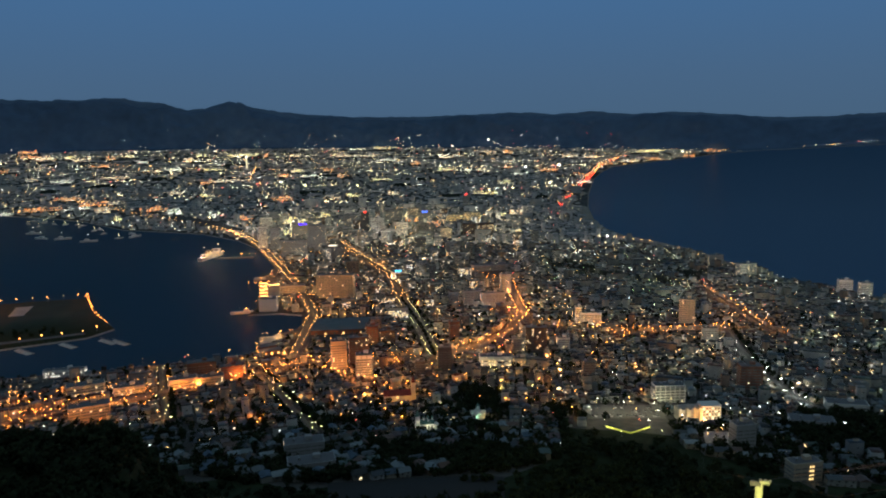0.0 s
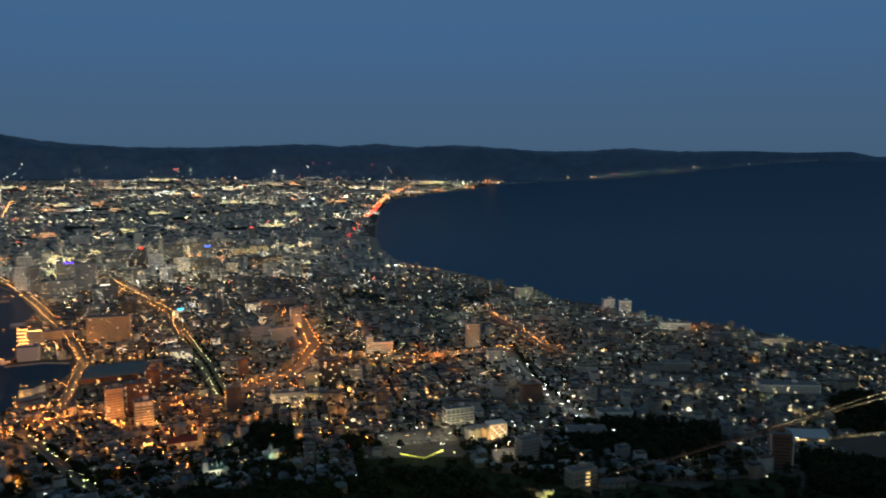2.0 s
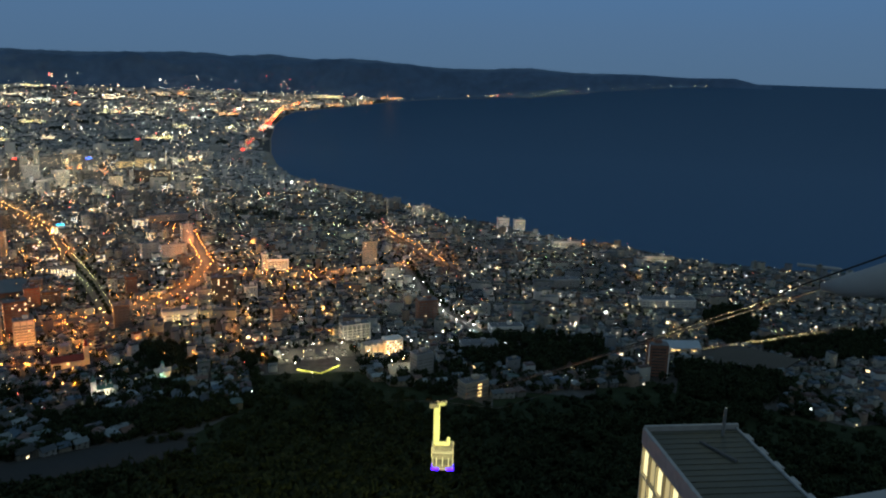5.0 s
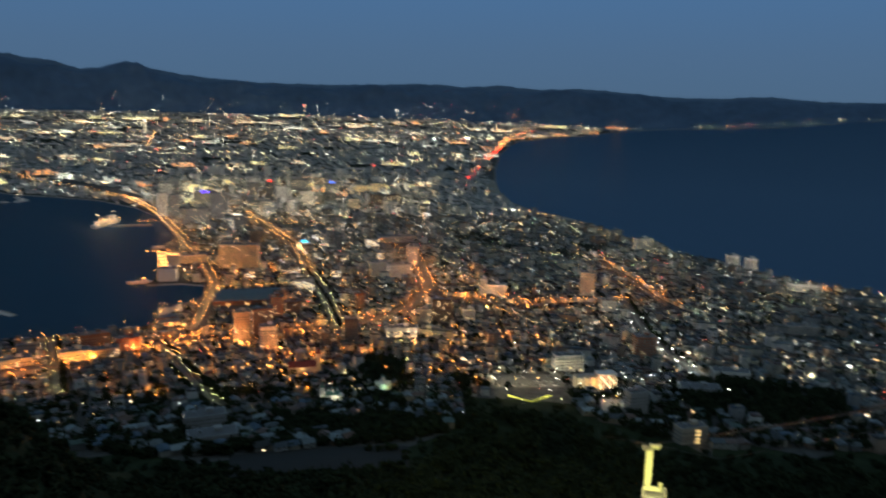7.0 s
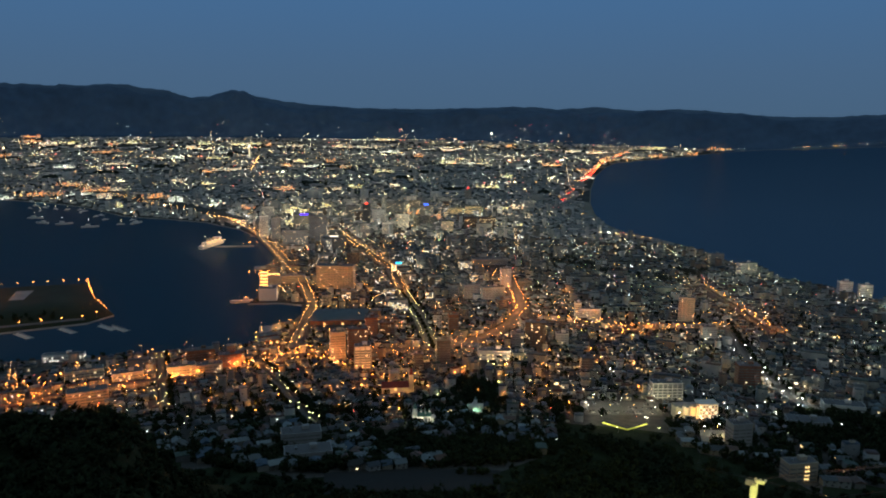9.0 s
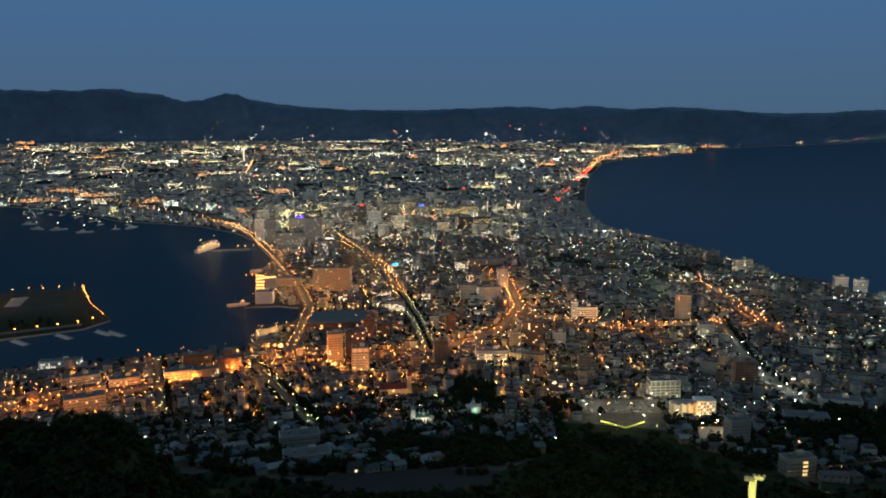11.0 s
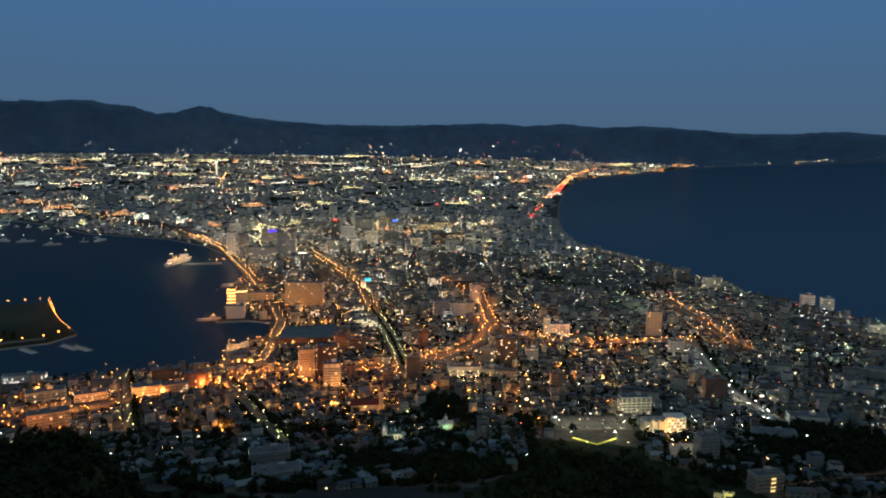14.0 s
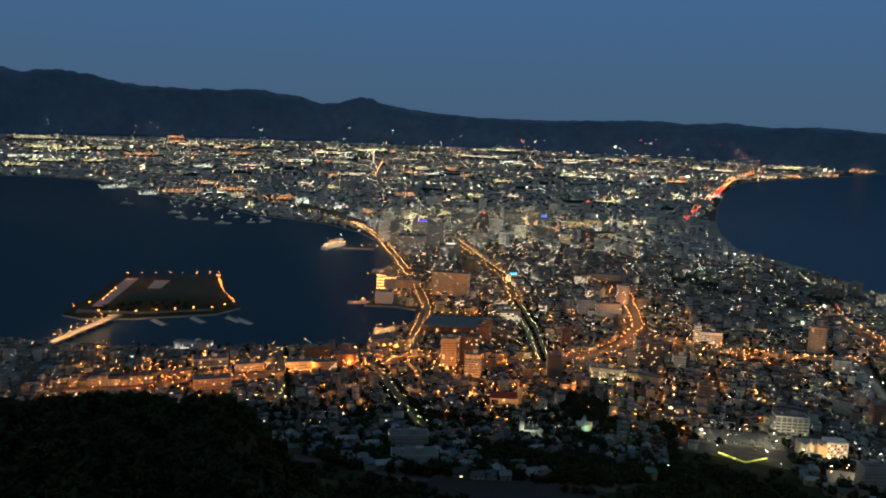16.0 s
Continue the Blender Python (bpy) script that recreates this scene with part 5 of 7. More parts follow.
shine("ship_light", (1.0, 0.62, 0.34), 15000, [(-612, 1885, 18), (-570, 1880, 20), (-560, 1935, 22)])
shine("white_light", COOL, 900, [(300, 760, gz(300, 760) + 7), (345, 755, gz(345, 755) + 7)])
shine("sodium_light", SODIUM, 16000, [(-352, 1350, 14), (-372, 1552, 14), (-395, 1640, 12), (-330, 1450, 12), (-276, 1140, 12), (-711, 1000, 14), (-711, 1080, 14)])
shine("island_light", SODIUM, 1300, [(-690, 1445, 10), (-618, 1325, 9), (-560, 1240, 9), (-785, 1370, 9), (-845, 1400, 9), (-800, 1160, 9), (-820, 1270, 9)])
shine("bridge_light", (1.0, 0.62, 0.30), 5500, [(-711 + s * 4, yy, 13) for yy in (975, 1005, 1035, 1065, 1095) for s in (-1, 1)])
# ---- ordinary houses ----
near_rows, mid, lamp_xy = [], [], []
for which, box, rot in ((0, (-900, 200, 500, 1300), 23), (1, (-700, 1100, 1000, 3200), 14), (2, (0, 1300, 450, 1400), -4)):
    (hx, hy), (lx, ly) = parcels(*box, rot, 11.6)
    hx, hy = hx + rng.normal(0, 1.3, len(hx)), hy + rng.normal(0, 1.3, len(hy))
    keep = (district(hx, hy) == which) & (np.hypot(hx, hy) < 2050)
    hx, hy = hx[keep], hy[keep]
    keep = free(hx, hy) & (rng.random(len(hx)) < 0.82)
    thin = np.array([noise.noise((px / 70, py / 70, 0)) for px, py in zip(hx, hy)])
    keep &= (np.hypot(hx, hy) > 790) | (thin + (np.hypot(hx, hy) - 600) / 600 > -0.10)
    mid.append(np.column_stack([hx[keep], hy[keep], np.full(keep.sum(), radians(rot))]))
    keep = (district(lx, ly) == which) & (np.hypot(lx, ly) < 2050)
    lx, ly = lx[keep], ly[keep]
    lamp_xy.append(np.column_stack([lx, ly])[free(lx, ly, 1)])
town, lamp_xy = np.concatenate(mid), np.concatenate(lamp_xy)
order = np.argsort(np.hypot(town[:, 0], town[:, 1]))
town = town[order]
SINGLE = town[:190]
town = town[190:]
n = len(town)
x, y, rot = town.T
rot = rot + rng.choice([0, math.pi / 2], n) + rng.normal(0, 0.08, n)
w, d, h = rng.uniform(5.5, 11.0, n), rng.uniform(5.5, 9.5, n), rng.uniform(3.6, 8.0, n)
big = rng.random(n) < np.where(np.hypot(x, y) > 1350, 0.13, 0.06)
h = np.where(big, rng.uniform(9, 19, n), h)
w, d = np.where(big, w * 1.2, w), np.where(big, d * 1.15, d)
kerb = np.full(n, 1e9)
for line in (CURVE_ROAD, CROSS_ROAD, TRAM_ROAD, SHORE_STREET, COAST_ROAD, BRIDGE_ROAD):
    kerb = np.minimum(kerb, near_line(line, x, y))
slab = (rng.random(n) < 0.018) & (np.hypot(x, y) > 900) & (kerb > 75)
big &= kerb > 45
h = np.where((kerb < 40) & ~big, np.minimum(h, rng.uniform(3.6, 6.0, n)), np.where(~big, np.minimum(h, 8.5), h))
w, d, h = np.where(slab, rng.uniform(18, 34, n), w), np.where(slab, rng.uniform(10, 13, n), d), np.where(slab, rng.uniform(8, 17, n), h)
rot = np.where(slab, town[:, 2] + rng.normal(0, 0.1, n) - 0.25, rot)
big = big | slab
z = ground_z(x, y) - 0.5
houses = Pile()
pitched = ~big & (rng.random(n) < 0.55)
boxes(houses, x, y, z - 3, w, d, h + 3, rot)
g = pitched
gables(houses, x[g], y[g], z[g] + h[g], w[g], d[g], rng.uniform(1.2, 2.6, g.sum()), rot[g])
g = ~pitched
boxes(houses, x[g], y[g], z[g] + h[g], w[g] + 0.5, d[g] + 0.5, np.full(g.sum(), 0.35), rot[g], 1, 1)
g = ~pitched & (rng.random(n) < 0.4)
boxes(houses, x[g] + 1, y[g], z[g] + h[g] + 0.3, w[g] * 0.35, d[g] * 0.3, np.full(g.sum(), 2.2), rot[g], 0, 1)


def panes(pile, x, y, z, w, d, h, rot, share, slot, tall=1.2, wide=1.5):
    """Windows set a little proud of the walls, on a share of the houses, any storey and side."""
    for side in range(4):
        for storey in (0.25, 0.65):
            g = rng.random(len(x)) < share
            k = g.sum()
            off = rng.uniform(-0.3, 0.3, k)
            half, reach = (w[g], d[g]) if side % 2 == 0 else (d[g], w[g])
            loc = np.array([(-1, 0, 0), (1, 0, 0), (1, 0, 1), (-1, 0, 1)], float)[None] * np.array([wide / 2, 1, tall])
            loc = np.repeat(loc, k, 0)
            loc[..., 0] += (off * half)[:, None]
            loc[..., 1] = -(reach / 2 + 0.06)[:, None]
            loc[..., 2] += (h[g] * storey)[:, None]
            pile.add(turned(x[g], y[g], z[g], rot[g] + side * math.pi / 2, loc), [(0, 1, 2, 3)], qm=slot)


def frontage(pile, line, width, lo, hi, gap=0.12):
    """A row of shop houses along the far kerb of a street, facing it."""
    p, way = along(line, 11.5, 0)
    side = np.where(np.hypot(p[:, 0] - np.sin(way), p[:, 1] + np.cos(way)) > np.hypot(*p.T), 1, -1)
    p = p + np.stack([-np.sin(way), np.cos(way)], -1) * (side * (width + 7.0))[:, None]
    keep = (rng.random(len(p)) > gap) & inside(LAND, *p.T)
    for sx, sy, rad in SITES:
        keep &= np.hypot(p[:, 0] - sx, p[:, 1] - sy) > rad + 3
    for other, wide in ROADS:
        if other is not line:
            keep &= near_line(other, *p.T) > wide + 6
    p, way = p[keep], way[keep]
    k = len(p)
    w, d, h = rng.uniform(8, 11.3, k), rng.uniform(8, 10.5, k), rng.uniform(lo, hi, k)
    z = ground_z(*p.T) - 0.5
    boxes(pile, p[:, 0], p[:, 1], z - 2, w, d, h + 2, way, 0, 1)
    boxes(pile, p[:, 0], p[:, 1], z + h, w + 0.4, d + 0.4, np.full(k, 0.5), way, 1, 1)
    panes(pile, p[:, 0], p[:, 1], z, w, d, h, way, 0.35, 3)
    panes(pile, p[:, 0], p[:, 1], z, w, d, h, way, 0.10, 2)


for line, width, lo, hi in ((CURVE_ROAD[:4], 15, 6, 12), (CROSS_ROAD, 8, 5, 9), (SHORE_STREET, 13, 6, 13), (TRAM_ROAD[:5], 12, 7, 14), (COAST_ROAD, 7, 5, 8)):
    frontage(houses, line, width, lo, hi)
panes(houses, x, y, z, w, d, h, rot, 0.06, 2)
panes(houses, x, y, z, w, d, h, rot, 0.5, 3)


def midrise(pile, x, y, w, d, h, rot):
    """A block of flats or offices: walls, roof slab, lift house, and rows of panes on all sides, some lit."""
    one, z = np.ones(1), gz(x, y) - 0.5
    boxes(pile, x * one, y * one, z * one, w * one, d * one, h * one, rot * one, 0, 1)
    boxes(pile, x * one, y * one, (z + h) * one, (w + 0.5) * one, (d + 0.5) * one, 0.8 * one, rot * one, 0, 1)
    boxes(pile, (x + 1) * one, y * one, (z + h + 0.8) * one, w * 0.3 * one, d * 0.4 * one, 3.0 * one, rot * one, 0, 1)
    busy = rng.choice([0.04, 0.12, 0.3, 0.6], p=[0.35, 0.35, 0.2, 0.1])
    for side in range(4):
        run, reach = (w, d) if side % 2 == 0 else (d, w)
        cols, rows = int(run / 3.4), int((h - 2) / 3.2)
        c, r = [g.ravel() for g in np.meshgrid(np.arange(cols), np.arange(rows))]
        lit = rng.random(len(c)) < busy
        for sel, slot in ((lit, 2), (~lit & (rng.random(len(c)) < 0.8), 3)):
            m = int(sel.sum())
            if not m:
                continue
            loc = np.repeat(np.array([(-1, 0, 0), (1, 0, 0), (1, 0, 1), (-1, 0, 1)], float)[None] * np.array([1.05, 1, 1.5]), m, 0)
            loc[..., 0] += (((c[sel] + 0.5) / cols - 0.5) * run)[:, None]
            loc[..., 1] = -reach / 2 - 0.06
            loc[..., 2] += (1.6 + r[sel] * 3.2)[:, None]
            pile.add(turned(np.full(m, x), np.full(m, y), np.full(m, z), np.full(m, rot + side * math.pi / 2), loc), [(0, 1, 2, 3)], qm=slot)


k = 0
for _ in range(1500):
    r0, a0 = 1150 * (2.35 ** rng.random()), radians(rng.normal(-4, 6.5))
    px, py = r0 * math.sin(a0), r0 * math.cos(a0)
    one = np.ones(1)
    if k < 125 and a0 < radians(10) and free(px * one, py * one, 10)[0] and min(math.hypot(px - sx, py - sy) - rad for sx, sy, rad in SITES) > 10:
        k += 1
        tall = rng.uniform(13, 22) if r0 < 1600 else rng.uniform(15, 38)
        midrise(houses, px, py, rng.uniform(14, 30), rng.uniform(11, 16), tall, radians(14) + rng.choice([0, math.pi / 2]) + rng.normal(0, 0.1))
panes(houses, x, y, z, w, d, h, rot, 0.007, 2, 2.2, 4.5)
tagged(new("houses", houses.mesh("houses", [M_WALL, M_ROOF, G_WINDOW, M_GLASS])), "packed small town houses with dark metal roofs, few windows lit", "houses", kind="stuff")

# bright quarters of the far town: shopping streets, stations, stadiums, quays: x, y, width
WARM_QUARTERS = [(-4070, 7934, 190), (-3559, 7626, 157), (-2126, 4992, 159), (-2103, 5634, 96), (-2430, 7439, 125), (-1551, 7970, 173), (-1271, 4541, 226), (-2602, 4865, 59), (-1307, 3744, 95), (-1334, 2998, 52), (-1421, 3317, 58), (-754, 7684, 288), (-1022, 7875, 127), (36, 7236, 154), (503, 8107, 130), (270, 5250, 56), (-237, 3585, 57), (-480, 3410, 64), (265, 2731, 66), (1322, 6816, 148), (1477, 6091, 167), (1159, 7045, 114)]
YELLOW_QUARTERS = [(-66, 2601, 46), (14, 2606, 56), (108, 2600, 60), (190, 2706, 50), (-6241, 8309, 560), (-4309, 6245, 335), (-4741, 6420, 294), (-4134, 6482, 226), (-3404, 4687, 256), (-3188, 4798, 170), (-3256, 4172, 195), (-3977, 8251, 98), (-3420, 8460, 122), (-2617, 8420, 141), (-2121, 8329, 367), (-1007, 5372, 58), (-1122, 3619, 40), (-1149, 2696, 23), (-506, 2589, 63), (-1697, 5703, 127), (-741, 9992, 321), (-1012, 5373, 73), (-355, 4484, 120), (25, 5305, 113), (334, 4134, 66), (201, 3542, 104), (-404, 3499, 75), (-145, 2703, 94), (57, 2628, 105), (-437, 2727, 52), (-453, 2316, 63), (218, 2245, 36), (3547, 9665, 412), (3003, 9548, 320), (2080, 7810, 237)]
ORANGE_QUARTERS = [(-5486, 10253, 257), (-3399, 5795, 247), (-4680, 8798, 159), (-3459, 8063, 117), (-2855, 6487, 208), (-1857, 8125, 67), (-1364, 4395, 49), (-1021, 4954, 54), (-711, 3385, 83), (-1721, 3527, 126), (-1500, 3282, 125), (-1610, 3094, 139), (-1169, 3019, 52), (-1112, 3014, 34), (-689, 2688, 59), (692, 8180, 88), (-1019, 4953, 54), (-805, 5462, 74), (-622, 4810, 65), (-216, 6190, 66), (476, 5533, 44), (711, 5147, 139), (-702, 3412, 56), (-90, 2584, 76), (-33, 2448, 46), (-329, 2125, 46), (1197, 5694, 124), (826, 4635, 63), (2711, 7690, 196), (2147, 6757, 132), (1742, 6312, 140)]
WHITE_QUARTERS = [(-1713, 2946, 75), (-1977, 3131, 136), (-3828, 4967, 185), (-2731, 7014, 80), (-2300, 4658, 125), (-1844, 6432, 71), (-1993, 5743, 113), (-1493, 3121, 74), (-1018, 2902, 66), (-832, 2790, 54), (-489, 6807, 182), (-826, 4891, 132), (150, 5221, 56), (487, 4768, 89), (115, 2514, 40), (175, 2708, 43), (752, 4088, 55)]
QUARTERS = [(*p, hue) for hue, places in enumerate((WARM_QUARTERS, YELLOW_QUARTERS, ORANGE_QUARTERS, WHITE_QUARTERS)) for p in places]


def in_quarter(x, y):
    """Where the bright quarters stand, with the open ground before them."""
    hit = np.zeros(len(x), bool)
    for qx, qy, wide, _ in QUARTERS:
        r = math.hypot(qx, qy)
        grain, deep = r * 0.00074, r * r * 0.0000022
        a, c = ((x - qx) * qy - (y - qy) * qx) / r, ((x - qx) * qx + (y - qy) * qy) / r
        hit |= (np.abs(a) < wide / 2 + 2 * grain) & (c > -4.5 * deep) & (c < 2.2 * deep)
    return hit


# the town across the neck of land, up to the hills
G_AMBERFAR, G_REDFAR = glow("far_amber_lamps", AMBER, 10, None, True), glow("far_tail_lights", RED, 9, None, True)
G_COOLFAR = glow("far_white_lamps", (1.0, 0.93, 0.72), 7, None, True)
far = Pile()
G_FARWIN = glow("far_lit_windows", WARM, 1.3, [WARM, (1, 0.85, 0.6), (1, 0.6, 0.25), (0.9, 0.95, 0.9), (1, 0.78, 0.42), (0.7, 0.9, 0.8)], True)
dots = Pile()
for lo, hi, cell, wide, tall in ((2050, 3000, 17, 12, 8), (3000, 4500, 26, 17, 8), (4500, 7000, 42, 25, 9), (7000, 11500, 75, 36, 10)):
    (hx, hy), (lx, ly) = parcels(-hi * 0.8, hi * 0.5, lo * 0.5, hi, 12, cell, street=cell * 0.5)
    r, az = np.hypot(hx, hy), np.degrees(np.arctan2(hx, hy))
    keep = (r > lo) & (r < hi) & (az > -46) & (az < 24) & (r < np.interp(az, FOOT_AZ, FOOT_D) * 0.97)
    hx, hy = hx[keep], hy[keep]
    keep = free(hx, hy, cell / 3) & (rng.random(len(hx)) < 0.85) & ~in_quarter(hx, hy)
    hx, hy = hx[keep] + rng.normal(0, cell * 0.4, keep.sum()), hy[keep] + rng.normal(0, cell * 0.4, keep.sum())
    n = len(hx)
    w, d = rng.uniform(0.6, 1.1, n) * wide, rng.uniform(0.6, 1.0, n) * wide
    h = rng.uniform(0.6, 1.2, n) * tall
    high = rng.random(n) < 0.05
    h = np.where(high, rng.uniform(14, 34, n), h)
    rot = np.full(n, radians(12)) + rng.choice([0, math.pi / 2], n) + rng.normal(0, 0.15, n)
    hall = rng.random(n) < 0.10
    w, d, h = np.where(hall, w * rng.uniform(2.2, 4.5, n), w), np.where(hall, d * 1.6, d), np.where(hall, h * 1.15, h)
    rot = np.where(hall, -np.arctan2(hx, hy) + rng.normal(0, 0.25, n), rot)
    boxes(far, hx, hy, np.full(n, 2.0), w, d, h, rot)
    panes(far, hx, hy, np.full(n, 2.0), w, d, h, rot, 0.02, 2, tall * 0.28, wide * 0.5)
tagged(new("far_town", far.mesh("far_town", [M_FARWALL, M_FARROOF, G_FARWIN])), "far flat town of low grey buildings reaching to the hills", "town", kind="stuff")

# street lamps of the side streets
k = len(lamp_xy)
street = Pile()
pick = rng.random(k) < 0.95
lx, ly = lamp_xy[pick].T
lamps(street, lx, ly, ground_z(lx, ly), rng.choice([0.14, 0.2, 0.3, 0.48], len(lx), p=[0.35, 0.37, 0.23, 0.05]) * np.clip(np.hypot(lx, ly) / 1200, 0.55, 1.25), rng.uniform(5.5, 8.5, len(lx)))
tagged(new("side_street_lamps", street.mesh("side_street_lamps", [G_TOWN, M_STEEL])), "small white and yellow street lamps between the houses", "street lamps", kind="stuff")

# small lamps at doors, shops and yards
k = 17000
r, az = rng.uniform(620, 2100, k), np.radians(rng.uniform(-34, 56, k))
x, y = r * np.sin(az), r * np.cos(az)
patchy = np.array([noise.fractal((px / 130, py / 130, 5.0), 0.8, 2.0, 3) for px, py in zip(x, y)])
keep = free(x, y, 0.5) & (rng.random(k) < np.clip(0.36 + patchy * 1.15, 0.04, 0.95) * np.clip((r - 520) / 700, 0.08, 1))
x, y, r = x[keep], y[keep], r[keep]
old_town = x + (r - 1000) * 0.1 < 110
for name, sel, mat, label in (("yard_lamps", (r < 1230) & ~old_town, G_YARD, "small white, green and yellow lamps at doors and yards"), ("amber_yard_lamps", (r < 1900) & old_town, G_YARDAMBER, "small amber and orange lamps at doors and yards"),
                              ("small_shop_lamps", (r >= 1230) & ~old_town | (r >= 1900), G_YARDFAR, "small warm lamps at shops and houses")):
    pile = Pile()
    lamps(pile, x[sel], y[sel], ground_z(x[sel], y[sel]), np.minimum(rng.lognormal(-1.5, 0.55, sel.sum()), 0.55) * np.clip(r[sel] / 1100, 0.7, 1.7), rng.uniform(5, 10, sel.sum()))
    tagged(new(name, pile.mesh(name, [mat, M_STEEL])), label, "lamps", kind="stuff")

# far lights: along far streets and in loose clumps
def spread_out(c, p, across, deep):
    """Offsets p, stretched across the line of sight to c and along it."""
    way = np.asarray(c, float) / np.hypot(*c)
    return p[:, :1] * np.array([way[1], -way[0]]) * across + p[:, 1:] * way * deep


pts, size = [], []
for _ in range(70):
    r0, az0 = rng.uniform(2500, 9500), rng.uniform(-42, 17)
    a0 = radians(rng.choice([25, 95, 100, 80, 88, 92]) + rng.normal(0, 9))
    ln = rng.uniform(150, 900)
    px, py = r0 * math.sin(radians(az0)), r0 * math.cos(radians(az0))
    line = [(px, py), (px - ln * math.sin(a0), py + ln * math.cos(a0))]
    p, _w = along(line, rng.uniform(22, 45))
    pts.append(p + rng.normal(0, 6, p.shape)), size.append(rng.uniform(0.4, 1.1, len(p)) * rng.uniform(0.6, 1.2))
for _ in range(430):
    r0, az0, k = 2100 * (5.0 ** rng.random()), rng.uniform(-43, 18), rng.integers(3, 16)
    c0 = np.array([r0 * math.sin(radians(az0)), r0 * math.cos(radians(az0))])
    pts.append(c0 + spread_out(c0, rng.normal(0, 1, (k, 2)), 40 + r0 * 0.014, 12 + r0 * 0.006)), size.append(rng.lognormal(-0.3, 0.5, k) * rng.choice([0.4, 0.65, 1.1], p=[0.45, 0.35, 0.2]))
k = 7500
r0, az0 = 2050 * (5.2 ** rng.random(k)), np.radians(rng.uniform(-44, 19, k))
pts.append(np.stack([r0 * np.sin(az0), r0 * np.cos(az0)], -1)), size.append(rng.lognormal(-1.4, 0.5, k))
pts, size = np.concatenate(pts), np.concatenate(size)
patchy = np.array([noise.fractal((math.degrees(math.atan2(px, py)) * 0.35, math.log(math.hypot(px, py)) * 9, 2.0), 0.8, 2.0, 3) for px, py in pts])
keep = rng.random(len(pts)) < np.clip(0.72 + patchy * 1.1, 0.15, 1)
pts, size = pts[keep], size[keep]
r0, az0 = np.hypot(*pts.T), np.degrees(np.arctan2(*pts.T))
keep = inside(LAND, *pts.T) & ~inside(PARK, *pts.T) & (r0 > 2000) & (r0 < np.interp(az0, FOOT_AZ, FOOT_D)) & (near_line(OCEAN, *pts.T) > 25) & (near_line(HARBOUR, *pts.T) > 10)
pts, size = pts[keep], size[keep]
r0 = np.hypot(*pts.T)
G_QUARTER = [glow("lit_fronts_" + n, p[0], 2.1, p, True) for n, p in (
    ("warm", [(1.0, 0.72, 0.36), (1.0, 0.86, 0.6), (1.0, 0.55, 0.22), (1.0, 0.78, 0.5), (0.95, 1.0, 0.75)]),
    ("yellow", [(1.0, 0.80, 0.26), (1.0, 0.90, 0.45), (1.0, 0.66, 0.2), (0.9, 0.95, 0.4), (1.0, 0.95, 0.65)]),
    ("orange", [(1.0, 0.36, 0.08), (1.0, 0.48, 0.16), (1.0, 0.26, 0.06), (1.0, 0.66, 0.3), (1.0, 0.42, 0.12)]),
    ("white", [(0.95, 1.0, 0.85), (1.0, 0.95, 0.78), (0.8, 0.95, 0.8), (1.0, 0.85, 0.7), (0.85, 0.95, 0.6)]))]
HUES = [(1.0, 0.72, 0.38), (1.0, 0.80, 0.36), (1.0, 0.42, 0.14), (0.95, 1.0, 0.82)]
bright = Pile()


